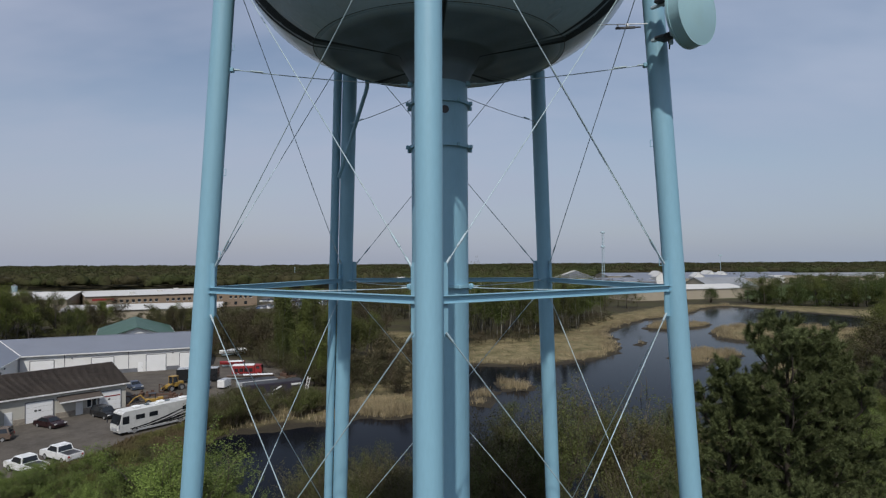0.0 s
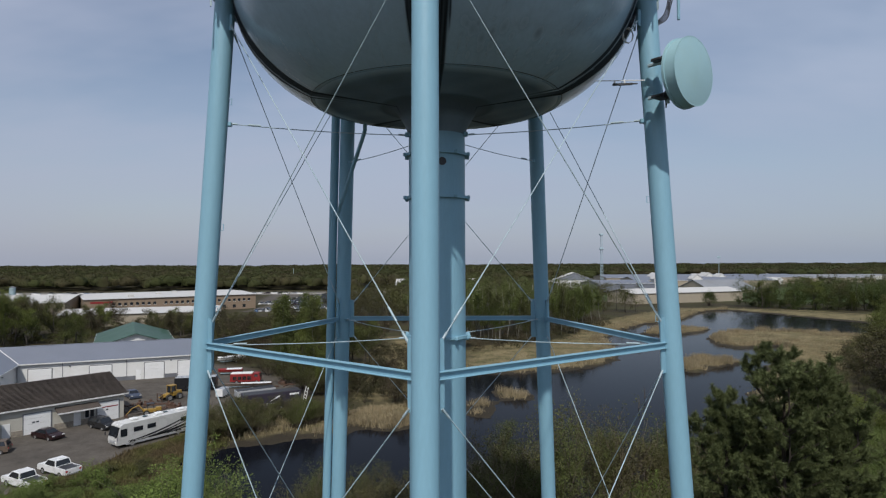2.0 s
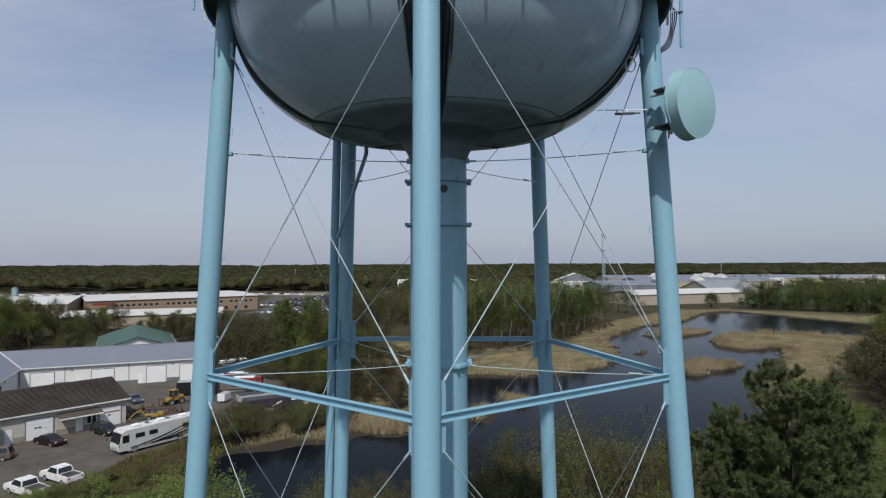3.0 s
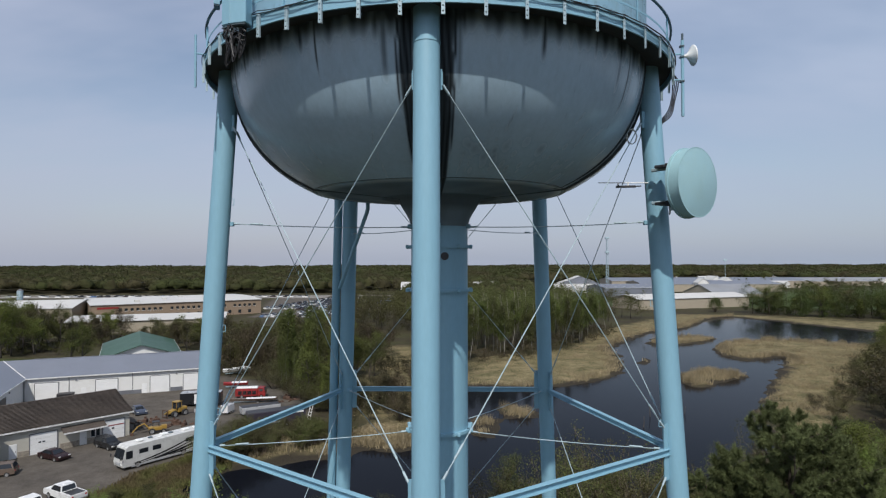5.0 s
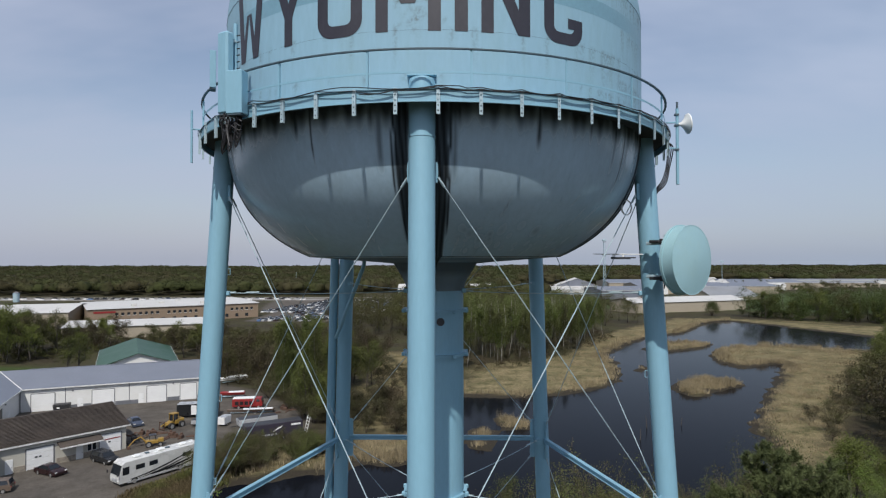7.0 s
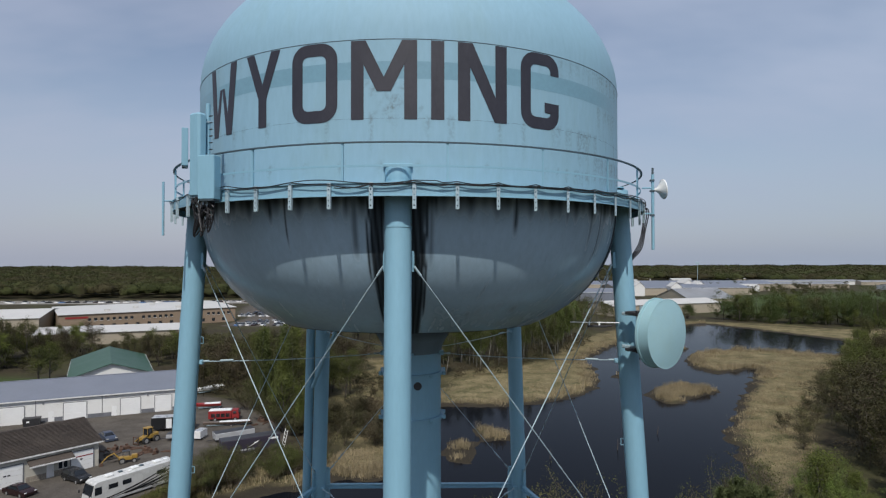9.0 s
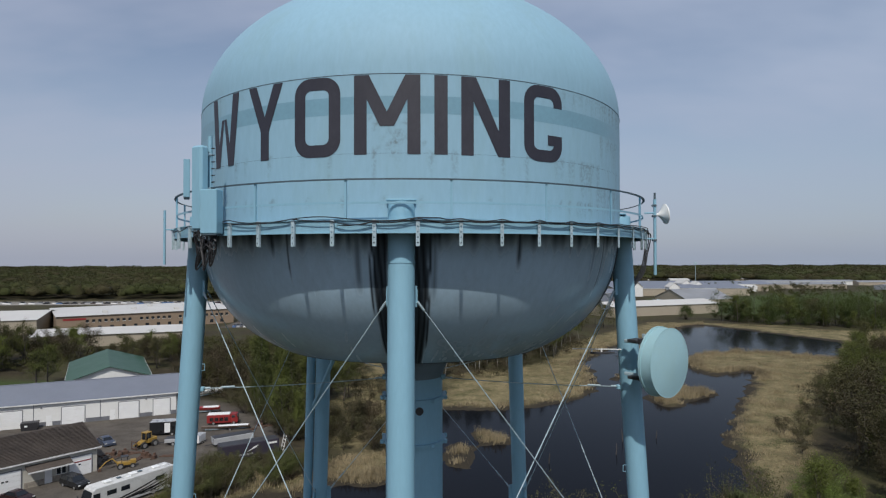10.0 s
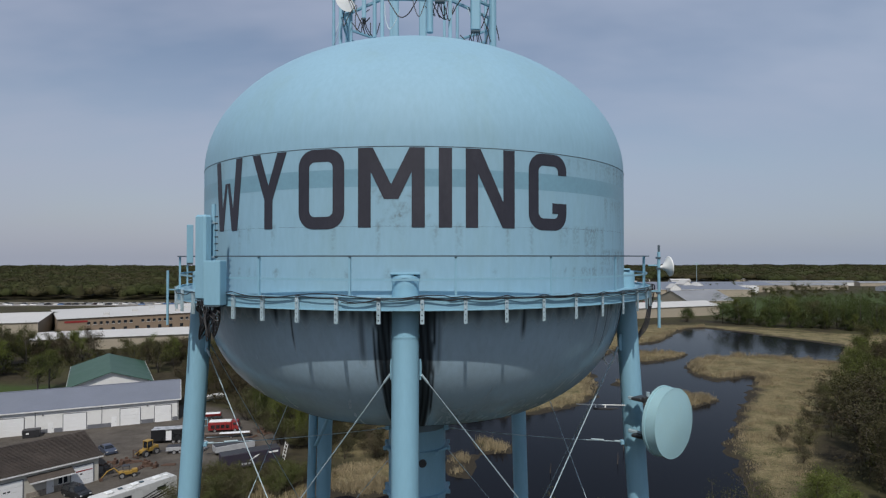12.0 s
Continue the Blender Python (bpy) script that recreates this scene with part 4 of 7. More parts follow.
jit = wobble(X, Y, 4.0, 0.7) * 1.2 + wobble(X, Y, 1.7, 4.0) * 0.6
shore = wet(X, Y)
REEDS = [[(-17, 86), (-3, 88), (2, 97), (-2, 104), (-9, 104), (-15, 99)], [(3, 133), (14, 132), (27, 135), (38, 142), (50, 158), (64, 205), (100, 250), (140, 300), (175, 290), (200, 235), (240, 240), (240, 262), (190, 268), (160, 296), (120, 308), (80, 262), (58, 232), (40, 190), (10, 172)], [(47, 80), (58, 90), (76, 118), (98, 140), (130, 170), (165, 205), (172, 235), (140, 212), (112, 226), (80, 200), (76, 168), (90, 168), (60, 130), (44, 95)]] + ISLETS + [[(-33, 82), (-22, 85), (-15, 91), (-15, 99), (-22, 98), (-33, 92)], [(-15, 108), (-4, 112), (-3, 150), (-8, 196), (-19, 196), (-20, 150)]]
dry = np.full(X.shape, 1e9)
for q in REEDS:
    dry = np.minimum(dry, poly_distance(q, X, Y))
dry = np.minimum(dry, poly_distance([(122, 304), (138, 286), (150, 262), (161, 240), (168, 230), (240, 222), (255, 240), (195, 256), (168, 282), (142, 306)], X, Y))
zone("dry", dry + jit * 2, 6)
FAR_LOT = [(-98, 296), (-60, 290), (-36, 336), (-20, 455), (-126, 455), (-114, 375), (-97, 340)]
zone("lot", np.minimum(poly_distance(LOT, X, Y), poly_distance(FAR_LOT, X, Y)) + jit * 0.8, 1.5)
zone("lawn", np.minimum(poly_distance(LAWN, X, Y), poly_distance(FIELD, X, Y)) + jit, 5)
zone("mud", np.abs(shore - 0.8) - 2.0 - 0.8 * wobble(X, Y, 9.0, 3.0) + jit * 0.6, 1.3)
# added unseen ground patch round the tower, toned to set bounce on the bowl
behind = np.maximum(np.hypot(X + 0.16, Y - 21.1) - 28.5, Y - 19)
zone("bounce_ground", behind + jit * 0.25, 1.5)

gm = bpy.data.materials.new("ground")
gm.use_nodes = True
gn, gl = gm.node_tree.nodes, gm.node_tree.links
gb = gn["Principled BSDF"]
gb.inputs["Roughness"].default_value, gb.inputs["Specular IOR Level"].default_value = 0.95, 0.15
g_geo = gn.new("ShaderNodeNewGeometry")


def g_noise(size, detail=5):
    t = gn.new("ShaderNodeTexNoise")
    t.inputs["Scale"].default_value, t.inputs["Detail"].default_value, t.inputs["Roughness"].default_value = size, detail, 0.65
    gl.new(g_geo.outputs["Position"], t.inputs["Vector"])
    return t.outputs["Fac"]


def g_ramp(src, c0, c1, lo=0.3, hi=0.7):
    r = gn.new("ShaderNodeValToRGB")
    r.color_ramp.elements[0].position, r.color_ramp.elements[0].color = lo, (*c0, 1)
    r.color_ramp.elements[1].position, r.color_ramp.elements[1].color = hi, (*c1, 1)
    gl.new(src, r.inputs[0])
    return r.outputs[0]


n_big, n_mid, n_fine = g_noise(0.06), g_noise(0.5), g_noise(5.0)
col = g_ramp(n_mid, (0.025, 0.021, 0.014), (0.06, 0.05, 0.03))


def g_over(base, name, top):
    a = gn.new("ShaderNodeAttribute")
    a.attribute_name = name
    m = gn.new("ShaderNodeMixRGB")
    gl.new(a.outputs["Fac"], m.inputs["Fac"]); gl.new(base, m.inputs["Color1"]); gl.new(top, m.inputs["Color2"])
    return m.outputs[0]


green = gn.new("ShaderNodeMixRGB")
gl.new(g_ramp(n_big, (0, 0, 0), (1, 1, 1), 0.42, 0.62), green.inputs["Fac"])
gl.new(col, green.inputs["Color1"]); gl.new(g_ramp(n_mid, (0.036, 0.036, 0.016), (0.066, 0.064, 0.028)), green.inputs["Color2"])
col = green.outputs[0]
n_tuft = g_noise(1.6, 4)
dry_m = gn.new("ShaderNodeMixRGB"); dry_m.blend_type = "MULTIPLY"; dry_m.inputs["Fac"].default_value = 0.9
gl.new(g_ramp(g_noise(0.22, 4), (0.105, 0.1, 0.045), (0.275, 0.225, 0.125), 0.36, 0.62), dry_m.inputs["Color1"]); gl.new(g_ramp(n_tuft, (0.45, 0.45, 0.42), (1.0, 1.0, 1.0), 0.35, 0.62), dry_m.inputs["Color2"])
col = g_over(col, "dry", dry_m.outputs[0])
col = g_over(col, "lawn", g_ramp(n_mid, (0.034, 0.052, 0.016), (0.056, 0.08, 0.025)))
col = g_over(col, "mud", g_ramp(n_fine, (0.02, 0.017, 0.012), (0.05, 0.042, 0.03)))
# tone of the unseen patch that bounces light up to the bowl
col = g_over(col, "bounce_ground", g_ramp(n_mid, (0.055, 0.055, 0.035), (0.11, 0.108, 0.08)))
lot_c = g_ramp(n_mid, (0.085, 0.076, 0.066), (0.125, 0.113, 0.1))
lot_m = gn.new("ShaderNodeMixRGB"); lot_m.blend_type = "MULTIPLY"; lot_m.inputs["Fac"].default_value = 0.6
gl.new(lot_c, lot_m.inputs["Color1"]); gl.new(g_ramp(n_fine, (0.6, 0.6, 0.6), (1.2, 1.2, 1.2)), lot_m.inputs["Color2"])
worn = gn.new("ShaderNodeMixRGB"); worn.blend_type = "MULTIPLY"; worn.inputs["Fac"].default_value = 1.0
gl.new(lot_m.outputs[0], worn.inputs["Color1"]); gl.new(g_ramp(g_noise(0.16, 4), (0.74, 0.73, 0.72), (1.14, 1.12, 1.08)), worn.inputs["Color2"])
col = g_over(col, "lot", worn.outputs[0])
gl.new(col, gb.inputs["Base Color"])
g_bump = gn.new("ShaderNodeBump"); g_bump.inputs["Strength"].default_value, g_bump.inputs["Distance"].default_value = 0.5, 0.12
gl.new(n_fine, g_bump.inputs["Height"]); gl.new(g_bump.outputs[0], gb.inputs["Normal"])
me.materials.append(gm)
ground = tagged(new("ground", me), "scrubby spring ground with dry grass, mud and a paved lot", "ground", kind="structure")

wm = bpy.data.materials.new("pond_water")
wm.use_nodes = True
wb = wm.node_tree.nodes["Principled BSDF"]
wb.inputs["Base Color"].default_value = (0.006, 0.007, 0.01, 1)
wb.inputs["Specular IOR Level"].default_value = 0.15
wb.inputs["Roughness"].default_value, wb.inputs["IOR"].default_value = 0.1, 1.17
w_n, w_b2, w_g = wm.node_tree.nodes.new("ShaderNodeTexNoise"), wm.node_tree.nodes.new("ShaderNodeBump"), wm.node_tree.nodes.new("ShaderNodeNewGeometry")
w_n.inputs["Scale"].default_value, w_n.inputs["Detail"].default_value = 1.2, 4
w_b2.inputs["Strength"].default_value, w_b2.inputs["Distance"].default_value = 0.06, 0.05
wm.node_tree.links.new(w_g.outputs["Position"], w_n.inputs["Vector"]); wm.node_tree.links.new(w_n.outputs["Fac"], w_b2.inputs["Height"]); wm.node_tree.links.new(w_b2.outputs[0], wb.inputs["Normal"])
ws = Shape().add([(-60, 40, -0.3), (190, 40, -0.3), (190, 310, -0.3), (-60, 310, -0.3)], [(0, 1, 2, 3)])
solo("pond", ws, wm, "dark still pond among reeds", "pond", kind="structure")

# ---- plants ----
bark_grey = material("bark_grey", (0.08, 0.068, 0.058), 0.9, spot=0.3, spot_size=2, grain=0.3, grain_size=12, bump=0.4, per_thing=0.25)
bark_white = material("bark_white", (0.2, 0.19, 0.165), 0.8, spot=0.25, spot_size=1.5, grain=0.2, grain_size=8, dirt=(0.05, 0.045, 0.04), dirt_amount=0.7, dirt_size=2.5)
twig_brown = material("twig_brown", (0.105, 0.082, 0.06), 0.9, spot=0.3, spot_size=1.0, per_thing=0.3)


def foliage(name, colour, mix, mix_size=0.1, through_light=0.2, per_thing=0.15, per_island=0.18):
    """Leaves of one kind of tree, from fresh green to budding brown by stands."""
    return material(name, colour, 0.7, spot=0.18, spot_size=0.4, grain=0.12, grain_size=4, bump=0, per_thing=per_thing, per_island=per_island, through_light=through_light, spec=0.1, mix=mix, mix_size=mix_size)


leaf_fresh = foliage("leaf_fresh", (0.11, 0.13, 0.034), (0.082, 0.092, 0.031), 0.09)
leaf_bright = foliage("leaf_bright", (0.15, 0.205, 0.052), (0.105, 0.135, 0.042), 0.2)
leaf_twig = foliage("leaf_twig", (0.082, 0.074, 0.035), (0.08, 0.094, 0.032), 0.15, 0.1, 0.25)
leaf_brush = foliage("leaf_brush", (0.06, 0.048, 0.029), (0.052, 0.05, 0.025), 0.12, 0.05, 0.25)
leaf_aspen = foliage("leaf_aspen", (0.09, 0.114, 0.034), (0.066, 0.07, 0.028), 0.07)
leaf_mid = foliage("leaf_mid", (0.062, 0.086, 0.025), (0.056, 0.066, 0.025), 0.08)
leaf_olive = foliage("leaf_olive", (0.088, 0.092, 0.033), (0.068, 0.062, 0.031), 0.08, 0.15)
leaf_willow = foliage("leaf_willow", (0.08, 0.092, 0.03), (0.06, 0.056, 0.028), 0.18, 0.12, 0.2)
bark_pine = material("bark_pine", (0.04, 0.031, 0.024), 0.9, spot=0.3, spot_size=2, grain=0.3, grain_size=12, bump=0.4)
needle = material("needle", (0.09, 0.108, 0.045), 0.7, spot=0.25, spot_size=0.6, grain=0.2, grain_size=5, bump=0, per_island=0.3, through_light=0.08, spec=0.12)
far_leaf = material("far_leaf", (0.05, 0.058, 0.022), 0.9, spot=0.25, spot_size=0.012, grain=0.15, grain_size=0.1, bump=0, per_island=0.16, through_light=0.2, spec=0.12, mix=(0.056, 0.05, 0.026), mix_size=0.02)
reed_mat = material("reed", (0.2736, 0.2232, 0.1332), 0.85, spot=0.42, spot_size=0.12, grain=0.2, grain_size=2, bump=0, per_island=0.3, through_light=0.2)

rng = np.random.default_rng(7)


def leaves(centres, size, flat=0.0):
    """Small three-cornered leaf faces at the given places, turned at random."""
    n = len(centres)
    a = rng.normal(size=(n, 3))
    a[:, 2] *= 1 - flat
    a /= np.linalg.norm(a, axis=1)[:, None]
    b = np.cross(a, rng.normal(size=(n, 3)))
    b /= np.linalg.norm(b, axis=1)[:, None] + 1e-9
    s = size * rng.uniform(0.6, 1.3, (n, 1))
    c = np.asarray(centres)
    return np.stack([c + a * s, c - a * s * 0.6 + b * s * 0.7, c - a * s * 0.6 - b * s * 0.7], 1)


def leaf_mesh(name, q, mat):
    me = bpy.data.meshes.new(name)
    k = q.shape[1]
    v = q.reshape(-1, 3)
    me.vertices.add(len(v)); me.vertices.foreach_set("co", v.astype(np.float32).reshape(-1))
    me.loops.add(len(v)); me.loops.foreach_set("vertex_index", np.arange(len(v), dtype=np.int32))
    me.polygons.add(len(v) // k); me.polygons.foreach_set("loop_start", np.arange(0, len(v), k, dtype=np.int32))
    me.update(calc_edges=True)
    me.materials.append(mat)
    return me


def grow(h, spread_, stems, r, bare, levels=3, up=0.35, first=0.3):
    """Limbs of a tree of height h: returns their Shape and the tips."""
    s, tips = Shape(), []

    def limb(p, d, ln, rad, lev):
        pts = [p]
        steps = (5, 3, 2, 2)[lev]
        for i in range(steps):
            d = (d + Vector(rng.normal(size=3)) * (0.07 if lev == 0 else 0.2) + Vector((0, 0, 0.04 if lev == 0 else up * 0.22))).normalized()
            pts.append(pts[-1] + d * ln / steps)
        s.tube(pts, rad, 5 if lev == 0 else 3, rad * (0.25 if lev == 0 else 0.3))
        if lev >= levels:
            tips.extend(pts[1:])
            return
        n = (10 if lev == 0 else 5 if lev == 1 else 4)
        for i in range(n):
            f = first + (1 - first) * (i + rng.uniform(0, 0.8)) / n if lev == 0 else 0.25 + 0.75 * (i + rng.uniform(0, 0.9)) / n
            f = min(f, 0.98)
            k = int(f * steps)
            q = pts[k].lerp(pts[k + 1], f * steps - k)
            a = rng.uniform(0, TAU)
            o = Vector((math.cos(a), math.sin(a), 0))
            tilt = rng.uniform(0.5, 1.0)
            nd = (d * (1 - tilt * 0.5) + o * tilt + Vector((0, 0, up))).normalized()
            ll = (spread_ * (1.15 - 0.65 * f) if lev == 0 else ln * rng.uniform(0.4, 0.62))
            limb(q, nd, ll, rad * (0.42 if lev == 0 else 0.5), lev + 1)
        tips.append(pts[-1])

    for _ in range(stems):
        a = rng.uniform(0, TAU)
        lean = 0.02 if stems == 1 else rng.uniform(0.1, 0.5)
        limb(Vector((0, 0, -0.2)) + Vector((math.cos(a), math.sin(a), 0)) * (0.0 if stems == 1 else rng.uniform(0, 0.8)), Vector((math.cos(a) * lean, math.sin(a) * lean, 1)).normalized(), h * rng.uniform(0.8, 1.0) * 0.86, r, 0 if stems < 4 else 1)
    return s, tips


def crown(tips, per, size, spread_, mat, name, drop=0.0):
    c = np.array([tuple(t) for t in tips for _ in range(per)])
    c = c[rng.random(len(c)) > drop]
    c = c + rng.normal(size=c.shape) * spread_
    c = c[c[:, 2] > 0.2]
    return leaf_mesh(name, leaves(c, size), mat)


KINDS = {}


def kind_of_tree(key, n, h, spread_, stems, r, bark, leaf, per, size, sp, levels=3, up=0.35, first=0.3, drop=0.0):
    KINDS[key] = []
    for _ in range(n):
        limbs, tips = grow(h, spread_, stems, r, False, levels, up, first)
        tm = limbs.mesh("trunk", bark, 180)
        KINDS[key].append((tm, crown(tips, per, size, sp, leaf, "crown", drop) if per else None, h))


kind_of_tree("leafy", 3, 12, 4.2, 1, 0.2, bark_grey, leaf_fresh, 52, 0.11, 0.42, levels=2, first=0.15)
kind_of_tree("olive", 3, 13, 4.6, 1, 0.22, bark_grey, leaf_olive, 42, 0.12, 0.42, levels=2, first=0.17)
kind_of_tree("aspen", 4, 18, 2.4, 1, 0.13, bark_white, leaf_aspen, 30, 0.15, 0.48, levels=2, up=0.6, first=0.3)
kind_of_tree("poplar", 2, 20, 3.0, 1, 0.24, bark_grey, leaf_fresh, 78, 0.13, 0.52, levels=2, up=0.8, first=0.1)
kind_of_tree("shrub", 4, 7, 2.2, 6, 0.06, twig_brown, leaf_bright, 38, 0.07, 0.2, levels=3, up=0.6)
kind_of_tree("willow", 3, 5, 2.0, 7, 0.05, twig_brown, leaf_willow, 34, 0.06, 0.2, levels=3, up=0.6)
kind_of_tree("bare", 3, 9, 3.2, 2, 0.12, twig_brown, leaf_twig, 16, 0.048, 0.22, levels=3, up=0.5, first=0.15)
kind_of_tree("thicket", 3, 5, 1.9, 7, 0.05, twig_brown, leaf_twig, 20, 0.046, 0.2, levels=3, up=0.6)
kind_of_tree("far_bare", 3, 9, 3.0, 2, 0.12, twig_brown, leaf_brush, 18, 0.11, 0.55, levels=2, up=0.5, first=0.12)
kind_of_tree("grey_bare", 2, 8, 2.6, 2, 0.1, bark_white, leaf_olive, 0, 0.2, 0.3, levels=3, up=0.5, first=0.2)
LABELS = {"willow": ("low olive-green willow scrub on the bank", "bush"), "far_bare": ("leafless brown spring tree beyond the yard", "tree"), "leafy": ("broadleaf tree with fresh light green spring leaves", "tree"), "olive": ("broad tree with thin olive spring foliage", "tree"), "aspen": ("slender pale-trunked aspen with sparse green crown", "tree"), "poplar": ("tall upright tree with light green leaves", "tree"), "shrub": ("many-stemmed bush with bright young leaves", "bush"), "bare": ("nearly leafless brown tree by the pond", "tree"), "thicket": ("brown twiggy thicket with few leaves", "bush"), "grey_bare": ("leafless pale grey small tree", "tree")}


def plant(key, x, y, h, wide=1.0, leafs=None):
    tm, cm, h0 = KINDS[key][int(rng.integers(len(KINDS[key])))]
    z = float(height(np.array([x]), np.array([y]))[0])
    k = h / h0
    lab, cat = LABELS[key]
    t = thing("bush" if cat == "bush" else "tree", Matrix.LocRotScale((x, y, z), Euler((0, 0, rng.uniform(0, TAU))), (k * wide, k * wide, k)), lab, cat)
    part("trunk", tm, None, t)
    if cm:
        part("crown", cm, None, t)
    return t


def grove(keys, poly, count, h0, h1, wide=1.0, dry_only=True, gap=0.0):
    xs, ys = [p[0] for p in poly], [p[1] for p in poly]
    made, places, tries = 0, [], 0
    while made < count and tries < count * 40:
        tries += 1
        x, y = rng.uniform(min(xs), max(xs)), rng.uniform(min(ys), max(ys))
        a, b = np.array([x]), np.array([y])
        if poly_distance(poly, a, b)[0] > 0 or (dry_only and wet(a, b)[0] < 1.5):
            continue
        if gap and any((x - p) ** 2 + (y - q) ** 2 < gap * gap for p, q in places):
            continue
        places.append((x, y))
        plant(keys[int(rng.integers(len(keys)))], x, y, rng.uniform(h0, h1), wide * rng.uniform(0.85, 1.15))
        made += 1


# pine beside the tower
def pine(x, y, h, radius):
    """A full-grown pine: several leaders, uneven boughs that turn up at their ends, and needle tufts on every twig."""
    s, tuft, aim = Shape(), [], []
    s.tube([(0.1 * math.sin(i), 0.1 * math.cos(i * 1.7), h * i / 10) for i in range(10)] + [(0, 0, h * 0.96)], 0.3, 8, 0.03)

    def bough(p, d, ln, rad):
        pts = [p]
        for i in range(4):
            d = (d + Vector(rng.normal(size=3)) * 0.12 + Vector((0, 0, 0.1))).normalized()
            pts.append(pts[-1] + d * ln / 4)
        s.tube(pts, rad, 4, 0.012)
        twigs = max(4, int(ln * 3.5))
        for i in range(twigs):
            f = 0.22 + 0.78 * (i + rng.uniform(0, 0.8)) / twigs
            k = min(3, int(f * 4))
            q = pts[k].lerp(pts[k + 1], min(1.0, f * 4 - k))
            out = (d * 0.6 + Vector(rng.normal(size=3)) * 0.75 + Vector((0, 0, 0.45))).normalized()
            e = q + out * rng.uniform(0.35, 0.95) * (0.5 + 0.12 * ln)
            s.tube([q, e], 0.016, 3, 0.006)
            for g in (1.0, 0.62):
                tuft.append(tuple(q.lerp(e, g))); aim.append(tuple(out))
        tuft.append(tuple(pts[-1])); aim.append(tuple((d + Vector((0, 0, 0.6))).normalized()))

    lobes = [(rng.uniform(0, TAU), rng.uniform(0.35, 0.95)) for _ in range(7)]
    for i in range(21):
        f = 0.22 + 0.74 * i / 20
        n = 6
        for j in range(n):
            a = TAU * (j + rng.uniform(0, 0.9)) / n + i * 0.9
            lobe = max(math.exp(-((((a - la + math.pi) % TAU) - math.pi) / 0.5) ** 2 - ((f - lf) / 0.14) ** 2) for la, lf in lobes)
            ln = radius * (1 - f ** 1.5) ** 0.8 * (0.62 + 0.5 * lobe) * rng.uniform(0.65, 1.15) + 0.5
            bough(Vector((0, 0, h * f)), Vector((math.cos(a), math.sin(a), 0.02 + 0.6 * f)).normalized(), ln, 0.075 * (1.15 - f))
    # side leaders that make the crown's top uneven
    for la, lf in lobes[:5]:
        z = h * (0.62 + 0.28 * lf)
        p = Vector((math.cos(la) * radius * 0.25, math.sin(la) * radius * 0.25, z))
        s.tube([(0, 0, z - 1.6), p, p + Vector((0, 0, 1.6))], 0.07, 5, 0.02)
        for j in range(9):
            a = TAU * j / 9 + rng.uniform(0, 0.5)
            bough(p + Vector((0, 0, 0.2 * j)), Vector((math.cos(a), math.sin(a), 0.5)).normalized(), rng.uniform(0.7, 1.7), 0.03)
    m = 78
    base, out = np.repeat(np.array(tuft), m, 0), np.repeat(np.array(aim), m, 0)
    base = base - out * rng.uniform(0, 0.26, (len(base), 1))
    dirs = rng.normal(size=base.shape) * 0.5 + out * 0.75
    dirs /= np.linalg.norm(dirs, axis=1)[:, None]
    side = np.cross(dirs, rng.normal(size=dirs.shape))
    side /= np.linalg.norm(side, axis=1)[:, None] + 1e-9
    ln = rng.uniform(0.16, 0.36, (len(dirs), 1))
    q = np.stack([base + side * 0.017, base + dirs * ln, base - side * 0.017], 1)
    t = thing("pine_tree", pose(x, y, 0), "tall dark green pine with dense needle tufts", "pine tree")
    part("trunk", s, bark_pine, t, crease=180)
    part("crown", leaf_mesh("crown", q, needle), needle, t)


pine(18.3, 32.3, 20.4, 6.4)
pine(21.3, 33.0, 18.8, 5.4)
pine(15.8, 33.6, 17.8, 4.8)
pine(24.5, 39.0, 15.5, 5.0)


# joined woods: simple trees in one mesh, where single ones cannot be told apart
def wood(name, poly, count, h0, h1, leaf, bark, label, leaves_each=240, size=0.32, wide=0.3, first=0.25, gap=3.0):
    count_, size_ = int(leaves_each * 2.1), size * 0.62
    xs, ys = [p[0] for p in poly], [p[1] for p in poly]
    n = count * 6
    x, y = rng.uniform(min(xs), max(xs), n), rng.uniform(min(ys), max(ys), n)
    ok = np.flatnonzero((poly_distance(poly, x, y) < 0) & (wet(x, y) > 1.5))
    sites = []
    for i in ok:
        if len(sites) < count and all((x[i] - p) ** 2 + (y[i] - q) ** 2 > gap * gap for p, q in sites):
            sites.append((x[i], y[i]))
    q, trunks = [], Shape()
    for px, py in sites:
        h = rng.uniform(h0, h1)
        r = h * wide * rng.uniform(0.8, 1.2)
        blobs = rng.normal(size=(9, 3)) * np.array([r * 0.5, r * 0.5, h * (1 - first) * 0.2]) + np.array([px, py, h * (first + (1 - first) * 0.5)])
        c = blobs[rng.integers(0, 9, count_)] + rng.normal(size=(count_, 3)) * np.array([r * 0.22, r * 0.22, h * 0.06])
        q.append(leaves(c, size_))
        trunks.tube([(px, py, -0.3), (px + rng.normal() * 0.3, py, h * 0.5), (px + rng.normal() * 0.4, py, h * 0.82)], 0.01 * h, 4, 0.002 * h)
    t = tagged(new(name), label, "woods", kind="stuff")
    part("crown", leaf_mesh("crown", np.concatenate(q), leaf), leaf, t)
    part("trunk", trunks, bark, t, crease=180)


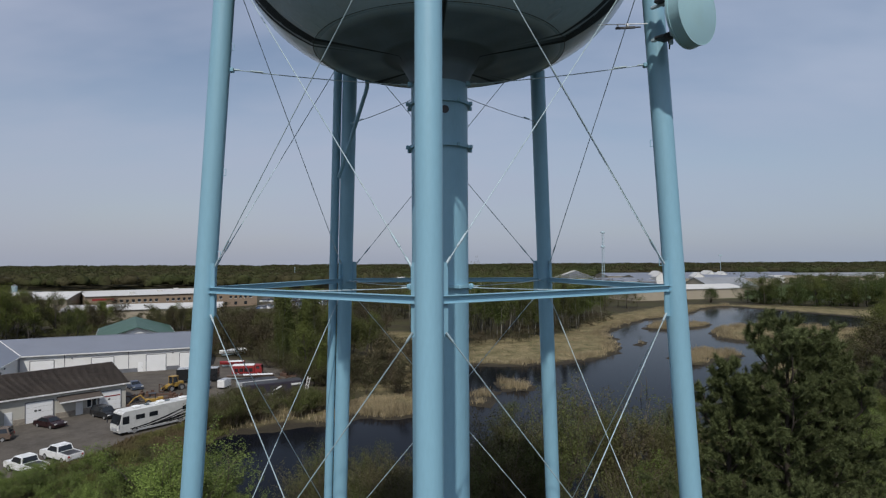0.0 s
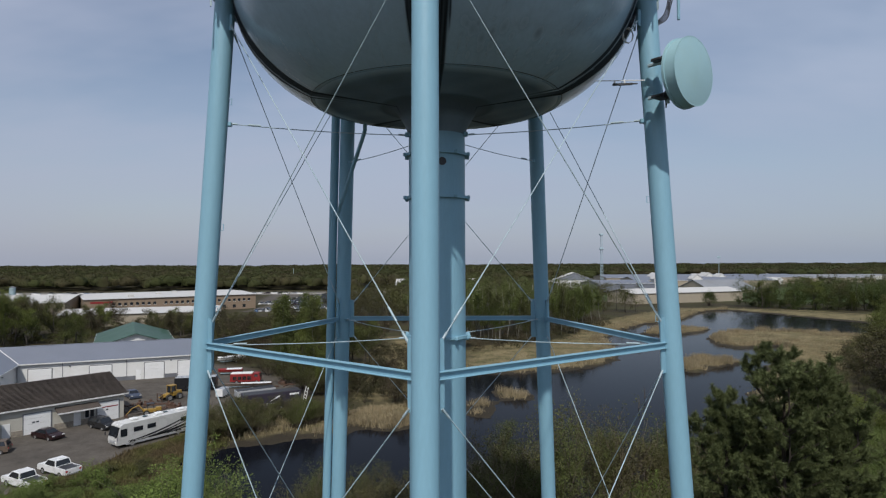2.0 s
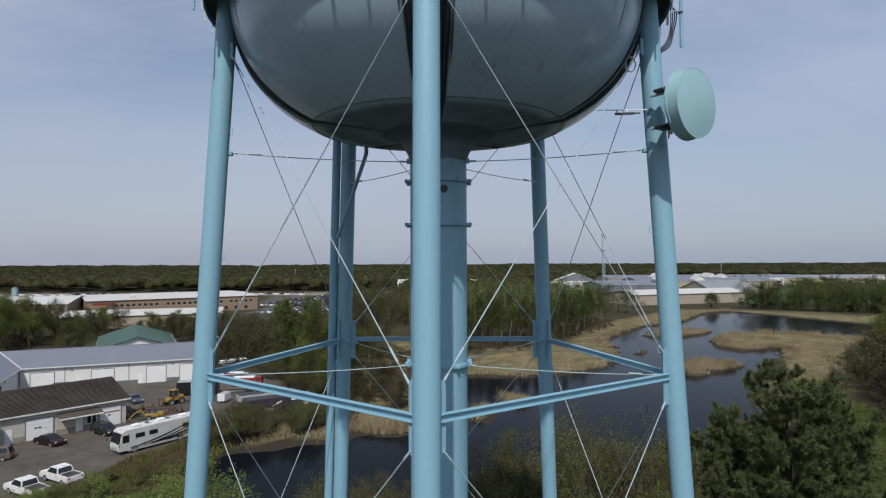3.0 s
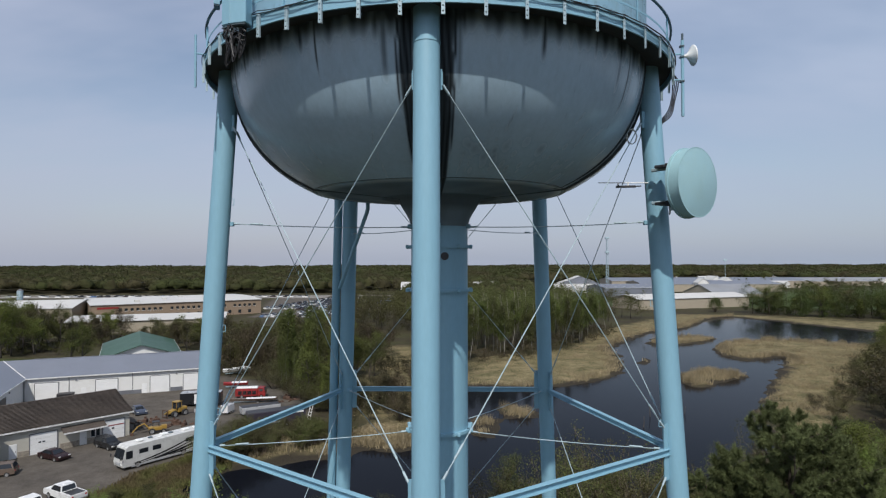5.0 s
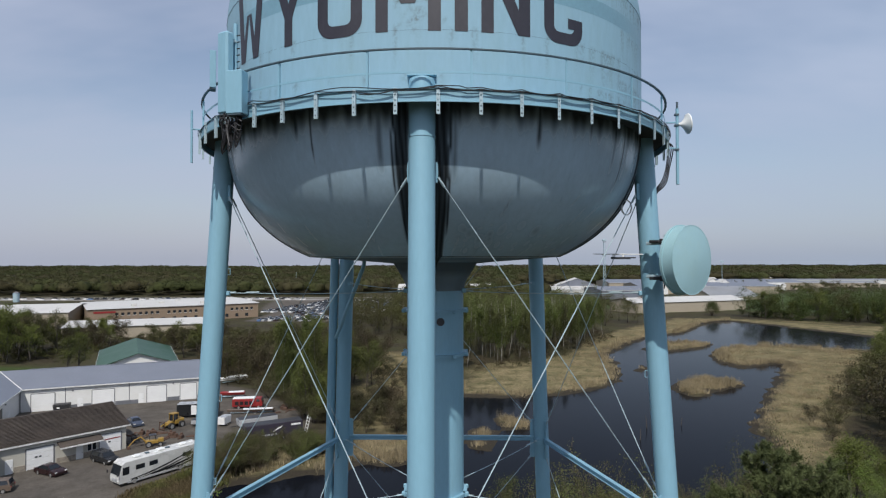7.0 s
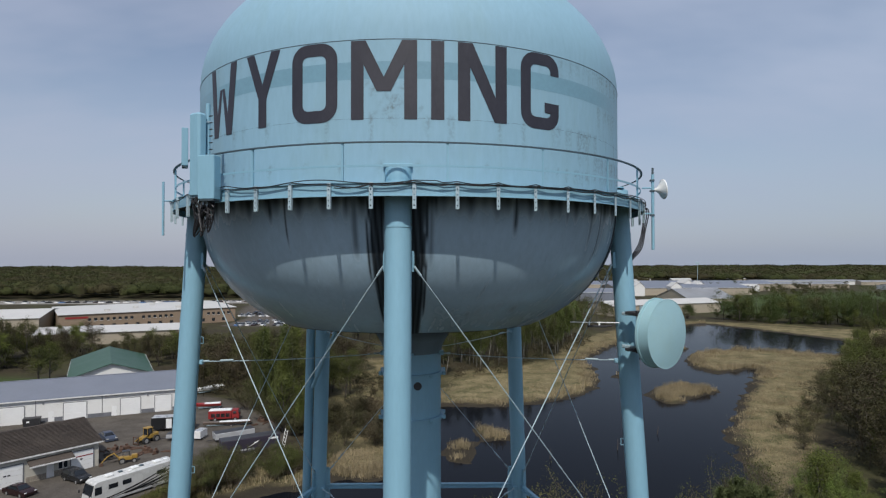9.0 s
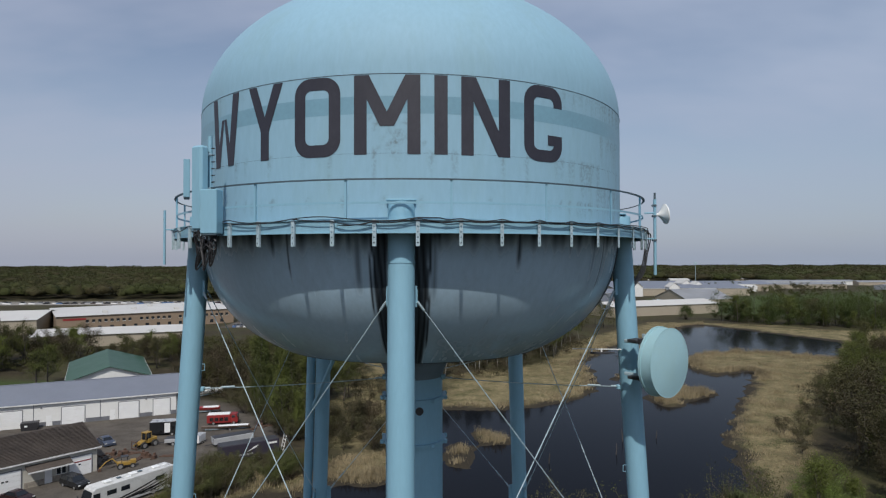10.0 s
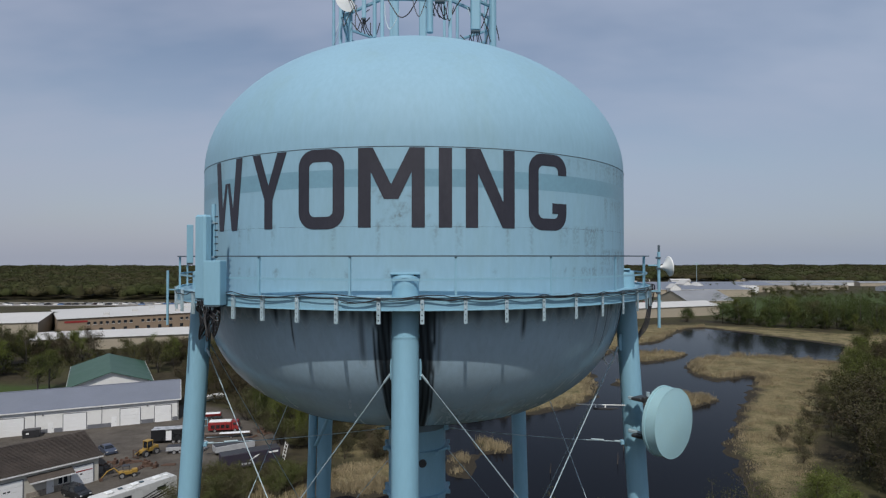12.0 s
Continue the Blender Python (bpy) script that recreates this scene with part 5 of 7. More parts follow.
# aspen grove beyond the pond
grove(["aspen"], [(2, 165), (20, 172), (44, 200), (64, 235), (58, 240), (38, 212), (14, 186), (-6, 184), (-8, 172)], 46, 14, 19, 1.0, gap=2.2)
wood("aspen_wood", [(-6, 182), (14, 186), (38, 212), (60, 240), (66, 264), (40, 264), (0, 246), (-14, 205)], 190, 15, 21, leaf_aspen, bark_white, "pale-trunked aspen wood with thin green crowns", 400, 0.28, 0.17, 0.25, 2.3)
wood("edge_brush", [(0, 160), (20, 166), (44, 194), (66, 232), (60, 240), (36, 206), (14, 178), (0, 172)], 90, 2.5, 5.5, leaf_brush, twig_brown, "brown brush at the foot of the aspens", 150, 0.2, 0.5, 0.0, 1.8)
wood("mixed_wood", [(-42, 222), (60, 268), (95, 282), (90, 318), (-56, 318)], 140, 12, 17, leaf_olive, bark_grey, "olive spring wood behind the aspens", 420, 0.36, 0.32, 0.1, 4.0)
wood("marsh_brush", [(-20, 104), (-3, 104), (-3, 132), (3, 140), (2, 162), (-18, 164), (-16, 128)], 80, 1.6, 4.4, leaf_brush, twig_brown, "brown twiggy brush on the marsh behind the reeds", 260, 0.16, 0.5, 0.0, 1.7)
# trees between the yard and the pond
grove(["poplar", "poplar", "aspen"], [(-38, 134), (-26, 131), (-22, 142), (-35, 146)], 12, 17, 22, 1.0, gap=2.3)
grove(["leafy", "poplar"], [(-28, 112), (-21, 110), (-19, 120), (-27, 124)], 6, 9, 13, 1.0, gap=2.3)
grove(["leafy"], [(-24, 138), (-16, 138), (-15, 147), (-23, 148)], 5, 8, 11.5, gap=2.5)
grove(["far_bare", "olive", "far_bare"], [(-40, 142), (-28, 146), (-14, 160), (-14, 172), (-26, 205), (-62, 205), (-64, 160)], 52, 6, 11, 1.1, gap=3.0)
grove(["far_bare"], [(-12, 104), (-4, 102), (-2, 122), (-10, 128), (-22, 112)], 16, 3.5, 7, 1.2)
grove(["willow", "thicket"], [(-33, 82), (-28, 85), (-20, 88), (-14, 96), (-22, 98), (-33, 95)], 46, 2.0, 3.5, 1.25)
grove(["willow", "thicket"], [(-35, 86), (-29, 84), (-26, 88), (-30, 95), (-34, 94)], 14, 2.6, 4.2, 1.2, gap=1.3)
grove(["far_bare", "thicket"], [(-47, 141), (-36, 129), (-28, 131), (-30, 143)], 18, 3.0, 5.5, 1.3, gap=1.8)
grove(["willow"], [(-30, 114), (-20, 110), (-15, 122), (-22, 132), (-34, 128)], 18, 2.4, 4.6, 1.3, gap=2.0)
grove(["thicket"], [(-17, 50), (1, 48), (1, 57), (-12, 58)], 16, 4.0, 6.0, 1.1, dry_only=False)
grove(["aspen"], [(-38, 130), (-31, 128), (-30, 134), (-38, 136)], 5, 10, 13, 0.6)
wood("brush", [(-62, 140), (-46, 146), (-30, 148), (-16, 160), (-14, 168), (-22, 205), (-40, 222), (-104, 224), (-104, 206), (-60, 196)], 130, 3.5, 7, leaf_brush, twig_brown, "low brown brushwood between yard and wood", 170, 0.26, 0.5, 0.0, 2.5)
wood("hedge_wood", [(-150, 172), (-108, 180), (-104, 224), (-170, 238), (-175, 190)], 110, 2, 4.2, leaf_olive, twig_brown, "low olive brushwood behind the sheds", 170, 0.24, 0.5, 0.0, 2.8)
for x, y, h in ((37, 110, 2.6), (33.5, 103, 2.2), (44, 112, 1.8), (21, 99, 2.0)):
    t = thing("dead_snag", pose(x, y, -0.6, 0, 0, x * 31), "thin dead grey snag standing in the pond", "snag")
    part("stem", Shape().tube([(0, 0, 0), (0.1, 0.05, h * 0.5), (0.05, 0.2, h)], 0.09, 5, 0.03), bark_grey, t)
    part("branch", Shape().tube([(0.08, 0.05, h * 0.45), (0.5, 0.0, h * 0.75)], 0.035, 4, 0.012), bark_grey, t)
# the near shore below the tower
grove(["shrub"], [(-33, 48), (-30, 58), (-24, 59), (-15, 50), (-19, 44)], 15, 2.8, 5.0, 1.2, gap=2.2)
grove(["shrub"], [(-45, 58), (-33, 55), (-33, 61), (-44, 63)], 14, 1.9, 2.9, 1.3, gap=1.8)
for x, y, h in ((-22.4, 50.8, 7.0), (-20.6, 47.2, 7.6), (-24.9, 53.2, 5.6), (-24.0, 56.6, 4.6), (-27.4, 56.0, 4.2), (-29.6, 58.4, 3.2), (-26.6, 60.2, 3.4), (-38.3, 66.2, 2.6), (-39.6, 65.2, 2.0), (-42.3, 65.0, 2.0), (-36.9, 65.6, 2.0)):
    plant("shrub", x, y, h, 1.25)
grove(["thicket", "willow"], [(-42, 65), (-36, 64), (-33, 72), (-39, 77)], 16, 0.7, 1.3, 1.7)
grove(["thicket", "bare", "bare", "thicket"], [(2, 46), (26, 46), (42, 64), (30, 66), (22, 61), (8, 58), (0, 56)], 44, 7, 10.5, 0.9, gap=1.8, dry_only=False)
grove(["shrub"], [(16, 50), (30, 52), (36, 62), (26, 60)], 8, 5.5, 7.5, 1.0, dry_only=False)
grove(["grey_bare"], [(3, 58), (9, 58), (8, 68), (3, 66)], 3, 8, 10, dry_only=False)
# the shore beyond the pine
grove(["shrub", "shrub", "leafy"], [(34, 46), (56, 50), (60, 66), (52, 78), (44, 68)], 28, 5, 8.5, 1.1, gap=2.4)
grove(["far_bare", "leafy", "far_bare", "olive"], [(61, 74), (72, 80), (86, 106), (76, 108)], 14, 5, 10, 1.1, gap=2.8)
grove(["olive", "far_bare", "leafy", "olive", "poplar", "leafy"], [(62, 72), (76, 110), (95, 138), (113, 160), (142, 192), (172, 200), (150, 150), (122, 100), (92, 70)], 78, 9, 15, 1.1, gap=3.6)
grove(["thicket"], [(72, 104), (92, 126), (112, 150), (104, 152), (80, 130), (66, 108)], 11, 2.2, 4.0)
grove(["thicket", "far_bare"], [(64, 100), (74, 112), (92, 132), (112, 156), (98, 146), (78, 124), (62, 106)], 16, 2.0, 3.6, 1.5)
wood("shore_wood", [(130, 150), (170, 170), (260, 215), (260, 240), (200, 222), (168, 206), (148, 184)], 75, 12, 18, leaf_fresh, bark_grey, "young green wood by the far shore", 620, 0.3, 0.34, 0.03, 3.6)
wood("shore_brush", [(58, 80), (66, 104), (88, 136), (108, 160), (140, 196), (150, 190), (120, 150), (96, 108), (74, 74)], 80, 3, 6, leaf_brush, twig_brown, "brown brush along the wood's edge", 170, 0.2, 0.5, 0.0, 2.2)
# woods beyond the far water
wood("green_wood", [(152, 314), (190, 286), (235, 264), (330, 258), (345, 300), (240, 332), (180, 332)], 150, 9, 20, leaf_mid, bark_grey, "dense green trees beyond the far water", 900, 0.32, 0.36, 0.0, 4.6)
grove(["leafy", "leafy", "olive", "poplar"], [(160, 310), (186, 286), (232, 262), (300, 256), (300, 262), (236, 270), (190, 292), (156, 318)], 26, 8, 17, 1.25, gap=4.5)
wood("green_edge", [(150, 313), (186, 285), (232, 263), (300, 257), (300, 264), (236, 274), (190, 296), (156, 322)], 90, 3.5, 8, leaf_mid, twig_brown, "leafy undergrowth at the foot of the green trees", 420, 0.3, 0.5, 0.0, 2.6)


def round_bush(x, y, h, r):
    t = thing("bush", pose(x, y, -0.1), "round dense dark green bush before a tan hall", "bush")
    s = Shape()
    clumps = []
    for i in range(26):
        a, e = rng.uniform(0, TAU), rng.uniform(0.1, 1.4)
        p = Vector((math.cos(a) * math.cos(e) * r * 0.72, math.sin(a) * math.cos(e) * r * 0.72, h * (0.3 + 0.52 * math.sin(e))))
        s.tube([(0, 0, 0), p * 0.5, p], 0.07, 4, 0.02)
        clumps.append(tuple(p))
    c = np.array(clumps)[rng.integers(0, 26, 5200)] + rng.normal(size=(5200, 3)) * np.array([r * 0.2, r * 0.2, h * 0.1])
    part("stem", s, twig_brown, t, crease=180)
    part("crown", leaf_mesh("crown", leaves(c[c[:, 2] > 0.1], 0.16), leaf_mid), leaf_mid, t)


round_bush(142.0, 320.0, 8.0, 4.4)
wood("yard_trees", [(225, 480), (300, 470), (430, 480), (440, 640), (340, 650), (235, 560)], 55, 6, 11, leaf_olive, bark_grey, "scattered trees among the far halls", 260, 0.5, 0.42, 0.0, 9.0)
# behind the long shed
grove(["olive", "leafy", "aspen", "olive", "leafy"], [(-156, 166), (-124, 172), (-122, 200), (-156, 212)], 32, 10.5, 17, 1.1, gap=3.2)
grove(["olive", "leafy", "olive", "far_bare"], [(-99, 186), (-80, 186), (-74, 204), (-95, 208)], 11, 8, 11.5, 1.15, gap=3.6)
grove(["olive", "far_bare", "leafy", "far_bare"], [(-140, 202), (-114, 190), (-112, 212), (-132, 226)], 18, 6.5, 11, 1.15, gap=3.2)
grove(["far_bare", "olive", "far_bare"], [(-93, 198), (-76, 198), (-76, 228), (-92, 230)], 14, 5, 9, 1.2, gap=3.2)
grove(["leafy"], [(-102, 159), (-97, 158), (-96, 164), (-101, 165)], 2, 9.5, 11, 1.2)
wood("olive_wood", [(-62, 156), (-44, 150), (-38, 200), (-60, 218), (-104, 220), (-104, 206), (-72, 196)], 60, 5, 9, leaf_olive, bark_grey, "olive spring trees behind the yard", 420, 0.26, 0.34, 0.08, 3.2)


# woods to the horizon: too many to count
def ball():
    bm = bmesh.new()
    bmesh.ops.create_icosphere(bm, subdivisions=2, radius=1.0)
    v = np.array([tuple(p.co) for p in bm.verts])
    f = np.array([[q.index for q in p.verts] for p in bm.faces])
    bm.free()
    return v, f


def far_woods():
    bv, bf = ball()
    keepf = np.all(bv[bf][:, :, 2] > -0.55, axis=1)
    bf = bf[keepf]
    sites = []
    d = 345.0
    while d < 1750:
        step = max(9.0, 0.022 * d)
        n = int(1.75 * d / step)
        x = (np.arange(n) + rng.uniform(0, 1, n)) / n * 1.75 * d - 0.875 * d
        y = d + rng.uniform(-0.5, 0.5, n) * step
        keep = wobble(x, y, 90, 3.0)
        out = (d < 720) & (x > 75) | (d < 540) & (d > 470) & (x > -75) & (x < 110) | (d < 498) & (x < -28) | (x < -40) & (x > -112) & (d < 500) | (d < 480) & (x < -250)
        out |= (d < 1150) & (keep > np.where(x > 60, 0.15, 0.62))
        for i in np.flatnonzero(~out):
            sites.append((x[i], y[i], step))
        d += step
    V, F, Q = [], [], []
    n0 = 0
    for x, y, step in sites:
        h = rng.uniform(9.0, 14.0)
        r = max(5.6, step * 0.66) * rng.uniform(0.75, 1.3)
        c = np.array([x, y, h * 0.52])
        v = bv * np.array([r, r, h * 0.46]) * rng.uniform(0.5, 1.0, (len(bv), 1)) + c
        V.append(v); F.append(bf + n0); n0 += len(v)
        m = 150
        u = rng.normal(size=(m, 3))
        u /= np.linalg.norm(u, axis=1)[:, None]
        u[:, 2] = np.abs(u[:, 2])
        Q.append(leaves(u * np.array([r, r, h * 0.46]) * rng.uniform(0.8, 1.16, (m, 1)) + c, r * 0.075))
    me = bpy.data.meshes.new("distant_woods")
    q = np.concatenate(Q).reshape(-1, 3)
    v, f = np.concatenate(V), np.concatenate(F)
    me.vertices.add(len(v) + len(q)); me.vertices.foreach_set("co", np.concatenate([v, q]).astype(np.float32).reshape(-1))
    loops = np.concatenate([f.reshape(-1), np.arange(len(q)) + len(v)]).astype(np.int32)
    starts = (np.arange(len(loops) // 3) * 3).astype(np.int32)
    me.loops.add(len(loops)); me.loops.foreach_set("vertex_index", loops)
    me.polygons.add(len(starts)); me.polygons.foreach_set("loop_start", starts)
    me.update(calc_edges=True)
    me.shade_smooth()
    me.materials.append(far_leaf)
    return me


tagged(new("distant_woods", far_woods()), "dark olive woods reaching to the horizon", "woods", kind="stuff")


# reeds: upright dry blades in tufts
def reeds():
    base = []
    for q, n in zip(REEDS, (1300, 12000, 12000, 600, 600, 150, 170, 90, 120, 1500)):
        xs, ys = [p[0] for p in q], [p[1] for p in q]
        x, y = rng.uniform(min(xs) - 2, max(xs) + 2, n * 4), rng.uniform(min(ys) - 2, max(ys) + 2, n * 4)
        d, w = poly_distance(q, x, y), wet(x, y)
        ok = (d < 1.5) & (w > 1.9 + 0.8 * wobble(x, y, 5.0, 1.0)) & (wobble(x, y, 7.0, 5.0) > -0.75 + 0.4 * np.clip((w - 8) / 12, 0, 1))
        k = np.flatnonzero(ok)[:n]
        base.append(np.stack([x[k], y[k], np.full(len(k), -0.25), np.where((w[k] < 4.5) & ((x[k] < 48) | (y[k] > 160) | (d[k] < -90) | (n < 1000)), 1.0, 0.45) * np.where((wobble(x[k], y[k], 5.0, 8.0) > 0.25) & (w[k] < 14), 1.5, 1.0)], 1))
    return blades(np.repeat(np.concatenate(base), 11, 0))


def blades(b):
    """Thin upright blades about the given feet; the last column scales their length."""
    n = len(b)
    h = rng.uniform(0.55, 1.5, n) * b[:, 3]
    p = b[:, :3] + np.stack([rng.normal(size=n) * 0.45, rng.normal(size=n) * 0.45, np.zeros(n)], 1)
    lean = np.stack([rng.normal(size=n) * 0.25 * h, rng.normal(size=n) * 0.25 * h, h], 1)
    a = rng.uniform(0, TAU, n)
    w = np.stack([np.cos(a), np.sin(a), np.zeros(n)], 1) * rng.uniform(0.05, 0.11, (n, 1))
    return np.stack([p - w, p + w, p + lean], 1)


tagged(new("reed_bed", leaf_mesh("reed_bed", reeds(), reed_mat)), "dry straw-coloured reeds and marsh grass", "reeds", kind="stuff")



def bank_grass():
    """Olive grass and dead stems on the bank between the lot and the pond."""
    q = [(-46.5, 63.5), (-42, 73), (-40.2, 80), (-35.8, 87.5), (-33, 90), (-30, 84), (-31, 74), (-28, 64), (-34, 58), (-44, 60)]
    x, y = rng.uniform(-48, -27, 26000), rng.uniform(57, 91, 26000)
    ok = (poly_distance(q, x, y) < 0.5 * wobble(x, y, 3.0, 2.0)) & (wet(x, y) > 0.6) & (wobble(x, y, 4.0, 6.0) > -0.7)
    k = np.flatnonzero(ok)
    return blades(np.repeat(np.stack([x[k], y[k], height(x[k], y[k]) - 0.03, 0.45 + 0.2 * wobble(x[k], y[k], 3.0, 9.0)], 1), 5, 0))


tagged(new("bank_grass", leaf_mesh("bank_grass", bank_grass(), foliage("grass_blade", (0.11, 0.115, 0.04), (0.115, 0.09, 0.05), 0.16, 0.1, 0.0, 0.25))), "olive spring grass with dead stems on the bank", "grass", kind="stuff")

# ---- buildings ----
white_siding = material("white_siding", (0.663, 0.663, 0.646), 0.6, spot=0.06, spot_size=0.4, grain=0.05, dirt=(0.4, 0.38, 0.34), dirt_amount=0.4, dirt_size=0.4)
door_white = material("door_white", (0.7052, 0.7095, 0.7052), 0.55, spot=0.05, spot_size=0.6, grain=0.03)
cream_siding = material("cream_siding", (0.425, 0.408, 0.357), 0.7, spot=0.08, spot_size=0.4)
grey_roof = material("grey_roof", (0.155, 0.17, 0.205), 0.5, 0.0, spot=0.1, spot_size=0.25, grain=0.06, grain_size=3, dirt=(0.15, 0.16, 0.18), dirt_amount=0.4, dirt_size=0.2)
brown_shingle = material("brown_shingle", (0.0638, 0.051, 0.042), 0.9, spot=0.3, spot_size=0.35, grain=0.35, grain_size=6, bump=0.4, dirt=(0.13, 0.11, 0.09), dirt_amount=0.5, dirt_size=0.3)
green_roof = material("green_roof", (0.03, 0.08, 0.05), 0.5, spot=0.1, spot_size=0.3)
tan_wall = material("tan_wall", (0.328, 0.287, 0.2214), 0.8, spot=0.06, spot_size=0.2)
brown_wall = material("brown_wall", (0.2378, 0.1763, 0.123), 0.8, spot=0.08, spot_size=0.2)
white_roof = material("white_roof", (0.5, 0.492, 0.47), 0.6, spot=0.06, spot_size=0.1, dirt=(0.4, 0.39, 0.37), dirt_amount=0.3, dirt_size=0.06)
dark_base = material("dark_base", (0.13, 0.135, 0.15), 0.7)
trim_white = material("trim_white", (0.6375, 0.6375, 0.6205), 0.5)
stone = material("stone_veneer", (0.25, 0.22, 0.18), 0.9, spot=0.35, spot_size=3, grain=0.3, grain_size=9, bump=0.4)
window_glass = glass("window_glass")
red_paint = material("red_paint", (0.24, 0.022, 0.022), 0.4, spot=0.1, spot_size=1)


def gable(name, origin, along, length, depth, wall_h, ridge_h, wall_mat, roof_mat, label, over=0.5, category="building", rakes=()):
    """A building with a gable roof: its front wall starts at origin and runs along (a unit vector); the rest lies behind it."""
    ax, ay = along
    m = Matrix(((ax, -ay, 0, origin[0]), (ay, ax, 0, origin[1]), (0, 0, 1, 0), (0, 0, 0, 1)))
    b = thing(name, m, label, category)
    t = 0.25
    s = Shape()
    s.box((length / 2, t / 2, wall_h / 2), (length, t, wall_h))
    part("wall", s, wall_mat, b)
    part("wall", Shape().box((length / 2, depth - t / 2, wall_h / 2), (length, t, wall_h)), wall_mat, b)
    for x in (t / 2, length - t / 2):
        g = Shape().slab([(t, 0), (depth - t, 0), (depth - t, wall_h), (depth / 2, ridge_h - 0.1), (t, wall_h)], -t / 2, t / 2, m=Matrix.Translation((x, 0, 0)) @ Matrix(((0, 0, 1, 0), (1, 0, 0, 0), (0, 1, 0, 0), (0, 0, 0, 1))))
        part("gable_wall", g, wall_mat, b)
    slope = (ridge_h - wall_h) / (depth / 2)
    for sgn in (0, 1):
        y0, y1 = (-over, depth / 2) if sgn == 0 else (depth + over, depth / 2)
        z0 = wall_h - over * slope
        r = Shape()
        v = [(-over, y0, z0), (length + over, y0, z0), (length + over, y1, ridge_h), (-over, y1, ridge_h)]
        r.add(v + [(a, c, d + 0.14) for a, c, d in v], [(0, 1, 2, 3), (4, 5, 6, 7), (0, 1, 5, 4), (1, 2, 6, 5), (2, 3, 7, 6), (3, 0, 4, 7)])
        part("roof", r, roof_mat, b)
        f = Shape().box((length / 2, y0 + (-0.04 if sgn == 0 else 0.04), z0 + 0.04), (length + 2 * over, 0.06, 0.22))
        part("eave_trim", f, trim_white, b)
        for x in [(-over - 0.03, length + over + 0.03)[k] for k in rakes]:
            rake = Shape()
            v = [(x - 0.05, y0, z0 - 0.06), (x + 0.05, y0, z0 - 0.06), (x + 0.05, y1, ridge_h - 0.06), (x - 0.05, y1, ridge_h - 0.06)]
            rake.add(v + [(a, c, d + 0.24) for a, c, d in v], [(0, 1, 2, 3), (4, 5, 6, 7), (0, 1, 5, 4), (1, 2, 6, 5), (2, 3, 7, 6), (3, 0, 4, 7)])
            part("rake_trim", rake, trim_white, b)
    return b


# long shed with overhead doors
shed = gable("storage_shed", (-84.4, 119.9), (0.927, 0.374), 34.0, 18.4, 4.7, 7.0, white_siding, grey_roof, "long white metal shed with a grey-blue metal roof", rakes=(1,))


def overhead_door(b, x, w, h, y=-0.03):
    d = Shape()
    n = max(3, round(h / 0.75))
    for i in range(n):
        d.box((x, y, (i + 0.5) * h / n), (w, 0.07, h / n - 0.025), 0.015)
    o = part("overhead_door", d, door_white, b, "white panelled overhead door")
    fr = Shape().box((x - w / 2 - 0.07, y, h / 2), (0.12, 0.1, h + 0.12)).box((x + w / 2 + 0.07, y, h / 2), (0.12, 0.1, h + 0.12)).box((x, y, h + 0.06), (w + 0.02, 0.1, 0.12))
    part("door_frame", fr, dark_base, o)


office = gable("office_garage", (-68.0, 78.7), (0.67, 0.742), 25.1, 15.0, 4.0, 6.3, cream_siding, brown_shingle, "cream office garage with a weathered brown shingle roof")
# the shed's corner and the wing that comes forward from it
gable("shed_corner", (-90.2, 117.56), (0.927, 0.374), 5.8, 18.4, 4.7, 7.0, white_siding, grey_roof, "white metal corner block between two sheds", over=0.02)
wing = gable("shed_wing", (-76.2, 99.5), (-0.374, 0.927), 31.2, 11.4, 4.7, 6.99, white_siding, grey_roof, "white metal shed wing with a grey-blue roof", rakes=(0,))
part("valley_flashing", Shape().tube([(21.6, -0.5, 4.72), (31.2, 5.7, 7.16)], 0.09, 6), trim_white, wing, "white valley flashing")
gable("green_roofed_house", (-69.6, 156.5), (-0.47, 0.883), 31.8, 17.4, 4.0, 6.8, white_siding, green_roof, "white house with a dark green metal roof", 0.8)
tan_hall = gable("tan_hall", (-144.4, 227), (0.951, 0.309), 57, 24.7, 4.8, 6.1, tan_wall, white_roof, "long low tan hall with a white roof")
brown_hall = gable("brown_hall", (-163.4, 275.5), (0.834, 0.552), 78, 57, 7.5, 8.1, brown_wall, white_roof, "brown two-storey factory with a pale flat roof")
gable("white_roofed_hall", (-247, 249), (0.95, 0.31), 80, 47.5, 6.5, 8.9, tan_wall, white_roof, "hall with a pale shallow roof")
cream_hall = gable("cream_hall", (105.6, 333), (0.9446, 0.3282), 78, 24, 6.0, 8.0, tan_wall, white_roof, "long tan hall with a white roof")

# doors, lamps and downpipes of the shed
def man_door(b, x, y=-0.03, w=0.95, h=2.1):
    d = part("door", Shape().box((x, y, h / 2), (w, 0.07, h), 0.01), door_white, b, "plain white door")
    part("handle", Shape().box((x + w * 0.36, y - 0.06, 1.0), (0.05, 0.06, 0.14), 0.01), black_steel, d)


